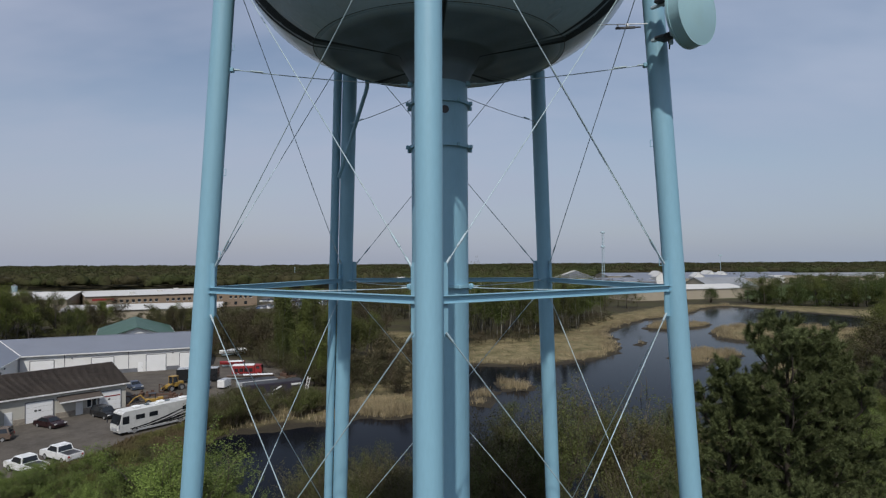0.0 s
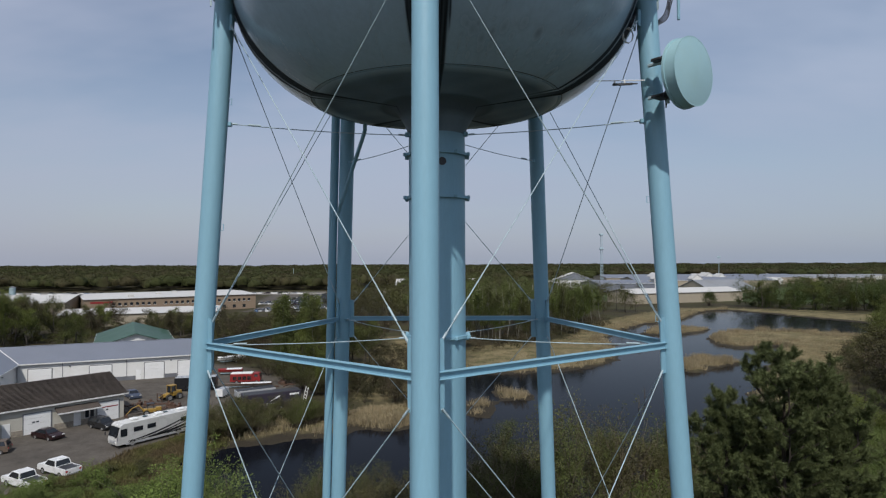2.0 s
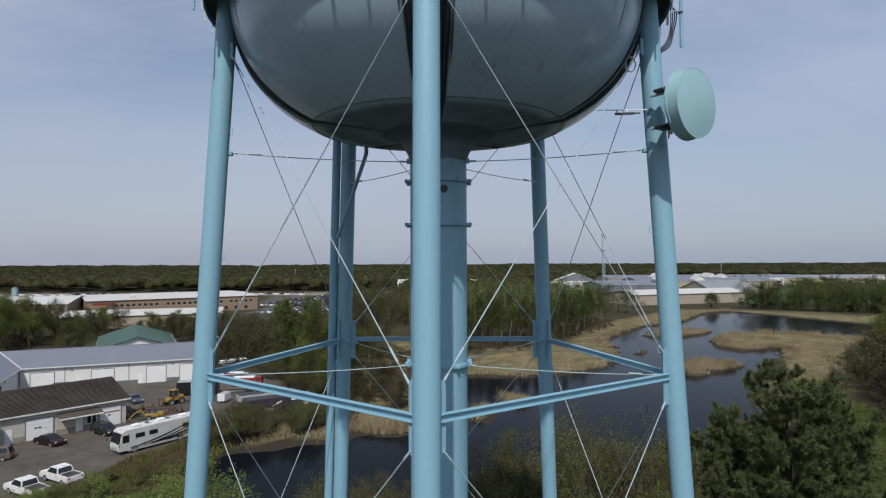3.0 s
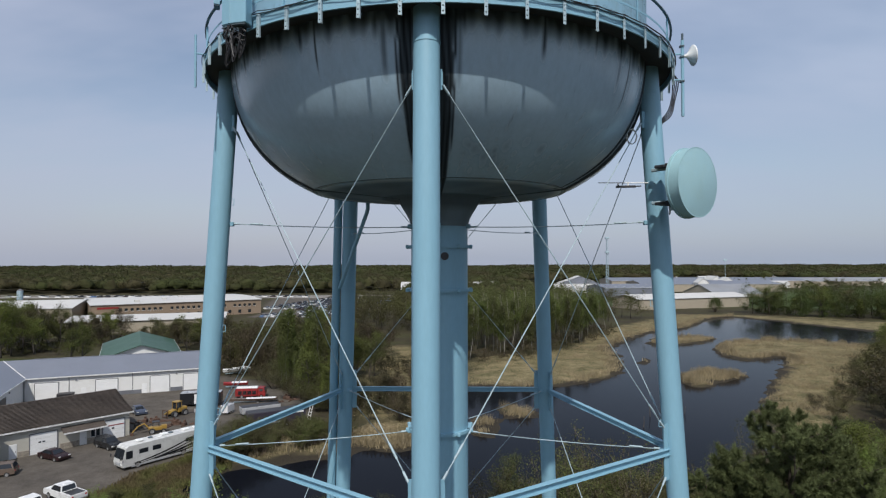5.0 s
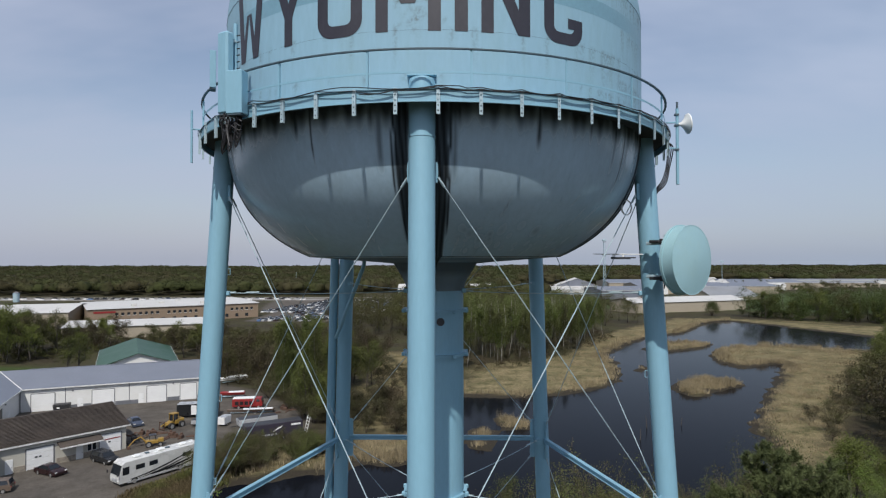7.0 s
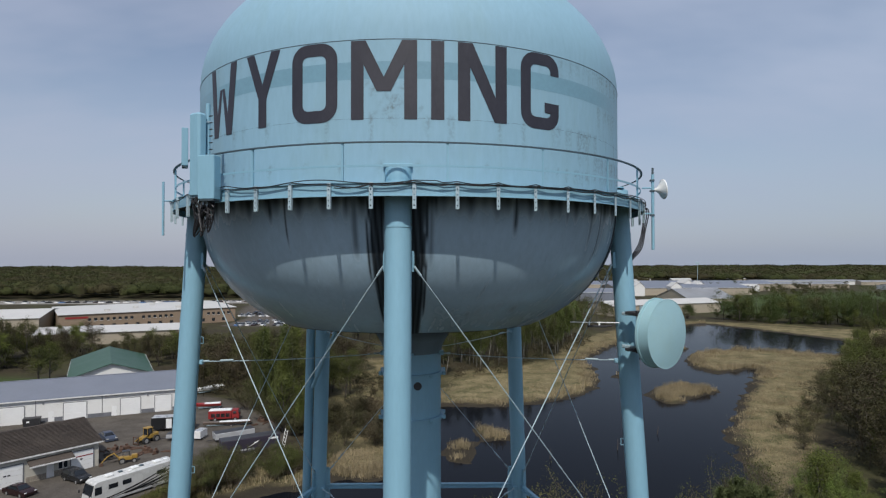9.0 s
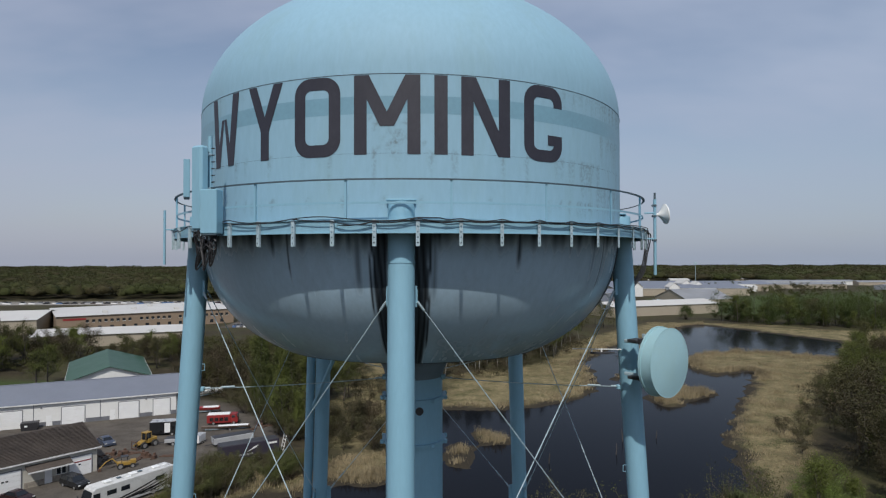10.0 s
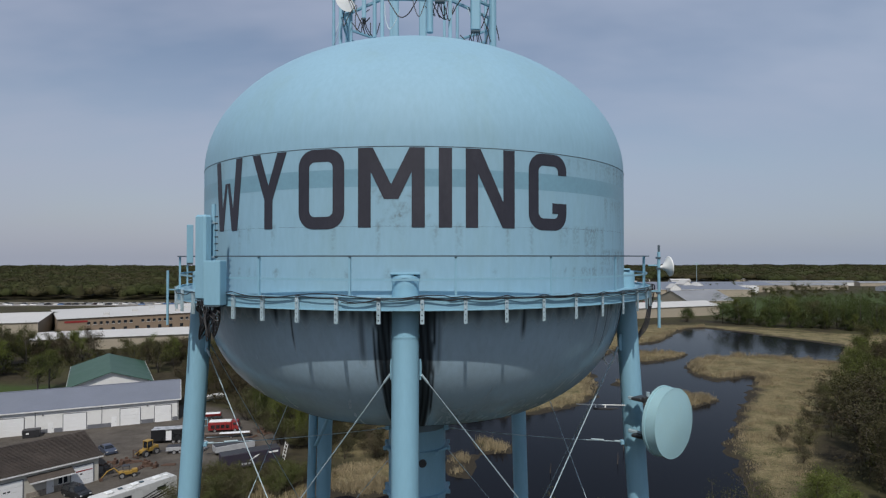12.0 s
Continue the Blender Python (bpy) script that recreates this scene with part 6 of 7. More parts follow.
for x0, x1 in ((2.0, 6.0), (12.7, 16.7), (22.9, 26.6), (29.4, 32.6)):
    overhead_door(shed, (x0 + x1) / 2, x1 - x0, 3.55)
for x in (10.5, 21.75):
    man_door(shed, x)
for x in (7.9, 19.5, 0.15, 33.85):
    part("downpipe", Shape().box((x, -0.06, 2.3), (0.1, 0.09, 4.6), 0.01), dark_base, shed, "dark downpipe")
for x0, x1 in ((6.2, 10.0), (11.1, 12.5), (16.9, 21.2), (26.8, 29.2), (32.8, 33.9)):
    part("wainscot", Shape().box(((x0 + x1) / 2, -0.015, 0.45), (x1 - x0, 0.05, 0.9)), dark_base, shed, "dark metal base panel")
for x in (9.2, 28.0):
    part("wall_lamp", Shape().box((x, -0.12, 3.8), (0.3, 0.22, 0.22), 0.03), dark_base, shed)
part("ridge_cap", Shape().box((17, 9.2, 7.16), (35, 0.4, 0.08), 0.02), grey_roof, shed)
batten = Shape().box((0, 0, 0), (0.025, 0.016, 3.7)).mesh("batten", white_siding)
for k in range(58):
    x = 0.4 + 0.58 * k
    if not any(a - 0.2 < x < b + 0.2 for a, b in ((2.0, 6.0), (12.7, 16.7), (22.9, 26.6), (29.4, 32.6), (10.0, 11.0), (21.2, 22.3))):
        part("batten", batten, white_siding, shed, m=Matrix.Translation((x, -0.015, 2.8)))
# black panel on the wall gives the opening's inner darkness
part("doorway", Shape().box((9.0, -0.02, 1.75), (3.6, 0.1, 3.5)), black_steel, wing, "black panel in place of an open doorway's dark inside")
overhead_door(wing, 3.6, 3.4, 3.4)
man_door(wing, 15.0)
part("wall_lamp", Shape().box((12.6, -0.12, 3.8), (0.3, 0.22, 0.22), 0.03), dark_base, wing)

# front of the office garage
overhead_door(office, 13.2, 3.4, 3.0)
overhead_door(office, 22.75, 3.1, 3.0)
man_door(office, 18.4)
man_door(office, 9.4)
for x in (19.75, 20.45):
    w_ = part("window", Shape().box((x, -0.02, 1.65), (0.55, 0.05, 1.2)), window_glass, office, "dark narrow window")
    part("window_frame", Shape().box((x, -0.03, 2.28), (0.66, 0.08, 0.07)).box((x, -0.03, 1.02), (0.66, 0.08, 0.07)).box((x - 0.3, -0.03, 1.65), (0.06, 0.08, 1.2)).box((x + 0.3, -0.03, 1.65), (0.06, 0.08, 1.2)), trim_white, w_)
for x0, x1 in ((15.3, 17.85), (18.95, 21.1), (10.0, 11.4)):
    part("stone_base", Shape().box(((x0 + x1) / 2, -0.05, 0.45), (x1 - x0, 0.12, 0.9), 0.02), stone, office, "low stone veneer")
can = Shape()
can.add([(15.4, -1.6, 2.55), (21.3, -1.6, 2.55), (21.3, 0, 3.15), (15.4, 0, 3.15), (15.4, -1.6, 2.7), (21.3, -1.6, 2.7), (21.3, 0, 3.3), (15.4, 0, 3.3)], [(0, 1, 2, 3), (4, 5, 6, 7), (0, 1, 5, 4), (1, 2, 6, 5), (3, 0, 4, 7)])
canopy = part("canopy", can, brown_shingle, office, "small shingled canopy over the entrance")
part("canopy_trim", Shape().box((18.35, -1.63, 2.6), (6.0, 0.06, 0.2)), trim_white, canopy)
for k in range(3):
    part("door_light", Shape().box((12.7 + 0.5 * k if k < 2 else 22.6, -0.075, 1.75), (0.34, 0.03, 0.2)), window_glass, office)
part("sign_bars", Shape().box((23.0, -0.08, 2.2), (2.4, 0.03, 0.14)), red_paint, office, "faded red lettering strip")
for k in range(22):
    row = Shape().box((12.55, -0.4 + 0.36 * k, 4.08 + 0.36 * k * 0.3067), (26.0, 0.352, 0.008))
    part("shingle_course", row, brown_shingle, office)
front = gable("garage_wing", (-64.6, 76.0), (0.67, 0.742), 6.2, 5.2, 3.6, 5.0, cream_siding, brown_shingle, "small cream garage wing with a brown roof")
man_door(front, 5.2)

# windows and sign strip of the brown factory
for k in range(26):
    if k not in (8, 15, 20):
        x = 12.0 + 2.5 * k
        w_ = part("window", Shape().box((x, -0.02, 4.9), (1.3, 0.06, 1.25)), window_glass, brown_hall)
        part("window_frame", Shape().box((x, -0.05, 4.2), (1.5, 0.1, 0.12)), trim_white, w_)
    if k % 2 == 0:
        part("window", Shape().box((12.0 + 2.5 * k, -0.02, 1.7), (1.5, 0.06, 1.6)), window_glass, brown_hall)
part("sign_strip", Shape().box((7.0, -0.06, 5.9), (9.0, 0.08, 0.9)), red_paint, brown_hall, "long red lettering strip")
for x, y in ((20, 8), (34, 20), (52, 9), (60, 26), (44, 34)):
    part("roof_unit", Shape().box((x, y, 8.3), (2.4, 2.0, 1.3), 0.1), white_roof, brown_hall, "rooftop air unit")

# far sheds and halls
pale_roof = material("pale_roof", (0.21, 0.22, 0.235), 0.6, spot=0.2, spot_size=0.08, dirt=(0.22, 0.21, 0.2), dirt_amount=0.5, dirt_size=0.1)


def far_hall(x, y, w, d, h, ridge, roof, wall, label, turn=0.0):
    c, s_ = math.cos(radians(turn)), math.sin(radians(turn))
    return gable("far_hall", (x, y), (c, s_), w, d, h, ridge, wall, roof, label, 0.4)


far_hall(118, 452, 44, 40, 6.5, 8.8, grey_roof, grey_roof, "wide grey metal warehouse with roof lights", 6)
for k in range(12):
    part("skylight", Shape().box((4 + 7 * (k % 6), 6 + 8 * (k // 6), 7.35 + 0.92 * (k // 6)), (1.4, 2.2, 0.12), 0.02), white_roof, bpy.data.objects["far_hall"])
far_hall(133, 520, 22, 36, 7, 13.5, white_roof, grey_roof, "white gable-roofed hall among grey warehouses", 84)
far_hall(168, 520, 120, 46, 6.5, 9.0, grey_roof, tan_wall, "long grey-roofed factory with low ridges")
far_hall(160, 585, 190, 50, 7.0, 9.5, grey_roof, tan_wall, "long grey-roofed factory far off")
far_hall(196, 440, 40, 40, 2.4, 9.0, pale_roof, tan_wall, "pale hipped storage dome behind the tan hall", 12)
for x, y, w in ((190, 512, 20), (222, 512, 16), (256, 540, 18), (212, 580, 26), (262, 578, 30)):
    far_hall(x, y, w * 0.6, 9, 8.4, 11.8, white_roof, trim_white, "small white dormer gable on a long factory", 90)
for x, y, w, d, h, rf, wl in ((300, 575, 26, 16, 6.5, white_roof, trim_white), (335, 560, 120, 30, 6.0, white_roof, tan_wall), (395, 640, 130, 30, 5.5, white_roof, white_siding), (470, 590, 90, 30, 5.0, grey_roof, white_siding), (240, 760, 50, 18, 6, white_roof, tan_wall), (330, 790, 26, 16, 5, white_roof, white_siding), (430, 820, 60, 18, 5, white_roof, tan_wall), (560, 800, 40, 18, 5, white_roof, white_siding), (520, 700, 50, 20, 5, pale_roof, tan_wall)):
    far_hall(x, y + (70 if w > 100 else 0), w, d * 0.7, h * 0.8, h * 0.8 + 1.6, pale_roof if w > 100 else rf, wl, "low pale-roofed hall among far trees")
for k in range(16):
    u = rng.uniform(0, 1)
    solo("scrap_pile", Shape().box((0, 0, 0.9), (rng.uniform(2, 5), rng.uniform(1.5, 3), 1.8), 0.2), (rust, red_paint, galvanised, dark_base)[k % 4], "rusty stack of goods in a far factory yard", "goods", "goods in the far yard", m=pose(146 + 42 * u, 440 + rng.uniform(-14, 16), 0, 0, 0, rng.uniform(0, 90)))
for x, w in ((-46, 30), (20, 27), (62, 40), (108, 46)):
    far_hall(x * 0.84, 505, w * 0.84, 25, 4.6, 8.9 if w < 35 else 7, white_roof, white_siding, "white-roofed hall among far trees")
for x, y in ((-395, 640), (-360, 690), (-330, 650), (-290, 720), (-420, 600), (-60, 820), (-150, 800)):
    far_hall(x, y, 15, 11, 5, 8.5, grey_roof, trim_white, "far white house with a grey roof", rng.uniform(-25, 25))
silo = thing("grey_silo", pose(-306, 430, 0), "grey round silo among far buildings", "silo")
part("body", Shape().cyl((0, 0, 0), (0, 0, 6.5), 2.0, n=24), galvanised, silo)
part("cap", Shape().cyl((0, 0, 6.5), (0, 0, 7.6), 2.1, 0.5, n=24), dark_base, silo)

# lattice mast far off
lm = thing("lattice_mast", pose(135, 508, 0), "thin grey steel lattice radio mast", "radio mast")
for k in range(3):
    a = TAU * k / 3
    part("leg", Shape().cyl((1.5 * math.cos(a), 1.5 * math.sin(a), 0), (0.8 * math.cos(a), 0.8 * math.sin(a), 47), 0.13, n=6), galvanised, lm)
for i in range(18):
    for k in range(3):
        a, c = TAU * k / 3, TAU * (k + 1) / 3
        r0, r1 = 1.5 - 0.7 * i / 18, 1.5 - 0.7 * (i + 1) / 18
        part("brace", Shape().cyl((r0 * math.cos(a), r0 * math.sin(a), 47 * i / 18), (r1 * math.cos(c), r1 * math.sin(c), 47 * (i + 1) / 18), 0.09, n=5), galvanised, lm)
for z in (34, 46):
    part("antenna_ring", Shape().box((0, 0, z), (3.0, 3.0, 1.6), 0.2), galvanised, lm)
for x, y, h in ((318, 690, 27), (-118, 640, 16), (-160, 650, 16)):
    lp = thing("light_pole", pose(x, y, 0), "tall grey far-off light pole", "light pole")
    part("pole", Shape().cyl((0, 0, 0), (0, 0, h), 0.3, 0.2, n=8), galvanised, lp)
    part("head", Shape().box((0, 0, h), (4.0, 0.8, 2.0) if h > 20 else (1.2, 0.5, 0.4), 0.1), galvanised, lp)

# road and a row of cars behind the halls
road = Shape().box((-215, 474, -0.02), (400, 8, 0.4)).box((-215, 454, -0.03), (250, 20, 0.36))
solo("road", road, material("concrete_road", (0.22, 0.205, 0.185), 0.9, spot=0.15, spot_size=0.1, grain=0.1), "pale concrete road and lot behind the halls", "road", kind="structure")

# ---- vehicles and yard things ----
tyre = material("tyre", (0.02, 0.02, 0.02), 0.85, spot=0.2, spot_size=4)
rim_metal = material("rim_metal", (0.5, 0.5, 0.5), 0.35, 0.7)
car_glass = glass("car_glass", (0.015, 0.018, 0.022), 0.05)
lamp_red = material("lamp_red", (0.4, 0.02, 0.02), 0.3)
lamp_clear = material("lamp_clear", (0.6, 0.6, 0.58), 0.2)


def paint(name, colour, rough=0.28):
    return material(name, colour, rough, spot=0.05, spot_size=1.0, grain=0.03, bump=0, dirt=tuple(0.6 * c + 0.03 for c in colour), dirt_amount=0.4, dirt_size=0.8)


white_car, black_car, maroon_car, blue_car, brown_car, silver_car, yellow_paint, faded_car = paint("white_car", (0.7, 0.7, 0.69)), paint("black_car", (0.015, 0.016, 0.018)), paint("maroon_car", (0.022, 0.009, 0.01)), paint("blue_car", (0.09, 0.16, 0.3)), paint("brown_car", (0.12, 0.09, 0.07)), paint("silver_car", (0.35, 0.36, 0.37)), paint("yellow_paint", (0.3, 0.185, 0.035), 0.5), paint("faded_car", (0.05, 0.065, 0.1), 0.5)
SIDE = Matrix(((1, 0, 0, 0), (0, 0, -1, 0), (0, 1, 0, 0), (0, 0, 0, 1)))


def tapered(x0, x1, w0, z0, u0, u1, w1, z1):
    """A body with a straight base (x0..x1, width w0) and a smaller top (u0..u1, width w1)."""
    return [(x0, -w0 / 2, z0), (x1, -w0 / 2, z0), (x1, w0 / 2, z0), (x0, w0 / 2, z0), (u0, -w1 / 2, z1), (u1, -w1 / 2, z1), (u1, w1 / 2, z1), (u0, w1 / 2, z1)]


BOX_F = [(0, 3, 2, 1), (4, 5, 6, 7), (0, 1, 5, 4), (1, 2, 6, 5), (2, 3, 7, 6), (3, 0, 4, 7)]


def pane(v, quad, inset=0.1, lift=0.012):
    """A pane laid on one face of a tapered body."""
    p = [Vector(v[i]) for i in quad]
    mid = sum(p, Vector()) / 4
    n = (p[1] - p[0]).cross(p[3] - p[0]).normalized()
    if n.dot(mid - Vector((mid.x * 0.2, 0, 0.6))) < 0 and abs(n.y) > 0.3 and n.y * mid.y < 0:
        n = -n
    s = Shape()
    q = [mid + (c - mid) * (1 - inset) for c in p]
    s.add([c + n * lift for c in q] + [c - n * lift for c in q], BOX_F)
    return s


def wheel(parent, x, y, r=0.33, w=0.22):
    t = part("wheel", Shape().cyl((x, y - w / 2, r), (x, y + w / 2, r), r, n=18), tyre, parent, "black tyre")
    sgn = 1 if y > 0 else -1
    part("rim", Shape().cyl((x, y + sgn * w * 0.42, r), (x, y + sgn * w * 0.56, r), r * 0.6, n=14), rim_metal, t)


def car(name, m, body_mat, kind, label, category="car"):
    """Cars look along -x."""
    c = thing(name, m, label, category)
    if kind == "suv":
        prof = [(-2.3, 0.35), (-2.35, 0.75), (-2.1, 1.0), (-1.15, 1.1), (2.2, 1.12), (2.3, 0.8), (2.25, 0.35)]
        v = tapered(-1.2, 2.18, 1.8, 1.1, -0.55, 1.95, 1.45, 1.72)
    elif kind == "sedan":
        prof = [(-2.3, 0.3), (-2.32, 0.65), (-2.1, 0.82), (-1.1, 0.95), (1.5, 0.98), (2.25, 0.92), (2.35, 0.6), (2.3, 0.3)]
        v = tapered(-1.15, 1.75, 1.72, 0.96, -0.4, 0.95, 1.3, 1.43)
    else:
        prof = [(-2.85, 0.45), (-2.9, 0.95), (-2.7, 1.12), (-1.55, 1.2), (0.75, 1.22), (0.8, 1.22), (2.85, 1.2), (2.9, 0.75), (2.8, 0.5)]
        v = tapered(-1.5, 0.8, 1.86, 1.2, -0.9, 0.62, 1.6, 1.85)
    wd = 1.95 if kind == "pickup" else 1.82
    body = Shape().slab(prof, -wd / 2, wd / 2, m=SIDE)
    b = part("body", body, body_mat, c)
    part("cabin", Shape().add(v, BOX_F), body_mat, c)
    names = (("windscreen", (3, 0, 4, 7)), ("rear_window", (1, 2, 6, 5)), ("side_window", (0, 1, 5, 4)), ("side_window", (2, 3, 7, 6)))
    for nm, q in names:
        part(nm, pane(v, q, 0.12), car_glass, c, "dark glass")
    wb_ = 1.75 if kind == "pickup" else 1.4
    for x in (-wb_, wb_):
        for y in (-wd / 2 + 0.1, wd / 2 - 0.1):
            wheel(c, x, y, 0.4 if kind == "pickup" else 0.33)
    for y in (-0.7, 0.7):
        part("headlight", Shape().box((prof[1][0] + 0.02, y, 0.75 if kind != "pickup" else 0.95), (0.08, 0.35, 0.16), 0.02), lamp_clear, c)
        part("tail_light", Shape().box((prof[-2][0] - 0.03, y * 1.1, 0.8 if kind != "pickup" else 0.98), (0.08, 0.22, 0.2), 0.02), lamp_red, c)
    if kind == "pickup":
        part("cargo_bed", Shape().box((1.85, 0, 1.215), (1.75, 1.6, 0.03)), black_steel, c, "black cargo bed cover")
        part("bumper", Shape().box((2.95, 0, 0.62), (0.16, 1.8, 0.2), 0.03), rim_metal, c)
        part("bumper", Shape().box((-2.95, 0, 0.62), (0.16, 1.85, 0.22), 0.03), rim_metal, c)
    return c


car("pickup_truck", pose(-46.6, 67.6, 0, 0, 0, -29), white_car, "pickup", "white crew-cab pickup parked beside the bushes", "pickup truck")
car("pickup_truck", pose(-45.2, 71.6, 0, 0, 0, -29), white_car, "pickup", "white pickup with a black bed parked on the lot", "pickup truck")
car("car", pose(-51.0, 90.9, 0, 0, 0, 150), black_car, "suv", "black sport utility car in front of the garage")
car("car", pose(-55.9, 85.9, 0, 0, 0, 156), maroon_car, "sedan", "dark maroon car in front of the garage")
car("car", pose(-59.0, 79.0, 0, 0, 0, 20), brown_car, "suv", "brown car at the garage wing")
car("car", pose(-56.9, 111.2, 0, 0, 0, 133), faded_car, "sedan", "faded blue sedan in the yard")


# motorhome, looking along -x
cream_car = paint("cream_car", (0.52, 0.52, 0.5))
def motorhome(m):
    c = thing("motorhome", m, "long white motorhome with black swoosh stripes", "motorhome")
    L, W = 12.0, 2.5
    prof = [(-L / 2, 0.55), (-L / 2 - 0.08, 1.1), (-L / 2 + 0.05, 1.6), (-L / 2 + 0.42, 3.0), (-L / 2 + 0.8, 3.25), (L / 2 - 0.2, 3.3), (L / 2, 3.1), (L / 2, 0.5)]
    part("body", Shape().slab(prof, -W / 2, W / 2, m=SIDE), cream_car, c)
    v = [(-L / 2 - 0.0, -W / 2 + 0.1, 1.65), (-L / 2 - 0.0, W / 2 - 0.1, 1.65), (-L / 2 + 0.36, W / 2 - 0.18, 2.85), (-L / 2 + 0.36, -W / 2 + 0.18, 2.85)]
    part("windscreen", Shape().add([(x - 0.06, y, z) for x, y, z in v] + [(x + 0.02, y, z) for x, y, z in v], BOX_F), car_glass, c, "dark windscreen")
    part("grille", Shape().box((-L / 2 - 0.06, 0, 0.95), (0.08, 1.5, 0.35), 0.02), silver_car, c)
    for y in (-W / 2 - 0.008, W / 2 + 0.008):
        for x, w, h, z in ((-5.15, 0.9, 1.0, 2.1), (-3.2, 1.25, 0.62, 2.25), (-1.35, 1.2, 0.62, 2.25), (3.6, 1.3, 0.55, 2.2)):
            part("side_window", Shape().box((x, y, z), (w, 0.03, h), 0.01), car_glass, c)
        for k, (x0, x1, z0, z1, t) in enumerate(((-4.6, 4.8, 0.85, 2.75, 0.1), (-3.6, 5.6, 0.7, 2.45, 0.07), (-1.8, 5.9, 0.75, 1.9, 0.14), (0.5, 5.9, 0.72, 1.45, 0.08))):
            up, dn = [], []
            for i in range(15):
                f = i / 14
                x = x0 + (x1 - x0) * f
                z = z0 + (z1 - z0) * (f ** 1.7)
                th = t * math.sin(math.pi * (0.06 + 0.94 * f)) + 0.015
                up.append((x, z + th)); dn.append((x, z - th))
            part("stripe", Shape().slab(up + dn[::-1], -0.006, 0.006, m=Matrix.Translation((0, y, 0)) @ SIDE), black_car, c, "black swoosh stripe")
        part("skirt", Shape().box((0.3, y * 0.995, 0.5), (L - 1.6, 0.03, 0.22)), silver_car, c)
    for x, y in ((-3.2, 0), (0.4, 0.2), (3.6, 0)):
        part("roof_air_unit", Shape().box((x, y, 3.42), (1.0, 0.8, 0.28), 0.08), white_plastic, c)
    for x, y in ((-1.5, 0.3), (-0.5, -0.4), (1.5, 0.3), (5.0, 0.1)):
        part("roof_vent", Shape().box((x, y, 3.36), (0.55, 0.5, 0.14), 0.04), seam_dark if y > 0.2 else white_plastic, c)
    for x in (-4.0, 2.6):
        for y in (-W / 2 + 0.14, W / 2 - 0.14):
            wheel(c, x, y, 0.48, 0.3)
    for y in (-1, 1):
        part("mirror", Shape().box((-L / 2 - 0.35, y * (W / 2 + 0.15), 1.9), (0.1, 0.2, 0.45), 0.02), black_steel, c)
        part("headlight", Shape().box((-L / 2 - 0.07, y * 0.9, 0.9), (0.08, 0.4, 0.2), 0.03), lamp_clear, c)


mh_turn = math.degrees(math.atan2(0.807, 0.59))
motorhome(pose(-43.2 + 0.59 * 6.1 - 0.807 * 1.25, 80.4 + 0.807 * 6.1 + 0.59 * 1.25, 0, 0, 0, mh_turn))


# yellow wheel loader
def loader(m):
    c = thing("wheel_loader", m, "yellow wheel loader with a black fork frame", "wheel loader")
    part("body", Shape().box((1.0, 0, 1.35), (2.2, 1.5, 1.0), 0.12), yellow_paint, c)
    part("front_frame", Shape().box((-0.9, 0, 1.1), (1.6, 1.1, 0.8), 0.1), yellow_paint, c)
    v = tapered(-0.6, 0.7, 1.4, 1.7, -0.45, 0.6, 1.25, 3.0)
    cab = part("cab", Shape().add(v, BOX_F), car_glass, c, "glazed cab")
    part("cab_roof", Shape().box((0.05, 0, 3.08), (1.5, 1.5, 0.16), 0.04), yellow_paint, cab)
    for x in (-0.55, 0.66):
        for y in (-0.66, 0.66):
            part("cab_post", Shape().box((x, y, 2.35), (0.1, 0.1, 1.4), 0.01), yellow_paint, cab)
    for x in (-1.15, 1.3):
        for y in (-0.95, 0.95):
            wheel(c, x, y, 0.7, 0.5)
    for y in (-0.5, 0.5):
        part("lift_arm", Shape().cyl((-0.6, y, 1.6), (-2.6, y, 0.8), 0.13, n=8), yellow_paint, c)
    part("fork_frame", Shape().box((-2.75, -0.8, 0.95), (0.14, 0.14, 1.7), 0.02).box((-2.75, 0.8, 0.95), (0.14, 0.14, 1.7), 0.02).box((-2.75, 0, 1.75), (0.14, 1.7, 0.14), 0.02).box((-2.75, 0, 0.35), (0.14, 1.7, 0.2), 0.02), rust, c, "rusty fork frame")


loader(pose(-49.0, 109.5, 0, 0, 0, 60) @ Matrix.Scale(0.85, 4))


def backhoe(m):
    c = thing("backhoe", m, "yellow backhoe digger with its boom lowered", "backhoe")
    part("body", Shape().box((0, 0, 1.1), (2.6, 1.3, 0.8), 0.12), yellow_paint, c)
    part("hood", Shape().box((1.7, 0, 1.25), (1.2, 1.0, 0.9), 0.12), yellow_paint, c)
    part("canopy", Shape().box((0.1, 0, 2.55), (1.5, 1.5, 0.12), 0.03), black_steel, c)
    for x in (-0.5, 0.7):
        for y in (-0.6, 0.6):
            part("post", Shape().box((x, y, 2.0), (0.08, 0.08, 1.1)), black_steel, c)
    part("boom", Shape().tube([(-1.2, 0, 1.2), (-2.2, 0, 2.4), (-3.4, 0, 1.9)], 0.17, 8, 0.12), yellow_paint, c)
    part("dipper", Shape().tube([(-3.4, 0, 1.9), (-4.6, 0, 0.6)], 0.14, 8, 0.1), yellow_paint, c)
    part("bucket", Shape().slab([(-4.9, 0.1), (-4.3, 0.1), (-4.2, 0.5), (-4.5, 0.75), (-4.9, 0.6)], -0.35, 0.35, m=SIDE), rust, c)
    for x, r in ((-0.7, 0.65), (1.6, 0.5)):
        for y in (-0.75, 0.75):
            wheel(c, x, y, r, 0.35)


backhoe(pose(-47.6, 98.6, 0, 0, 0, 30) @ Matrix.Scale(0.75, 4))


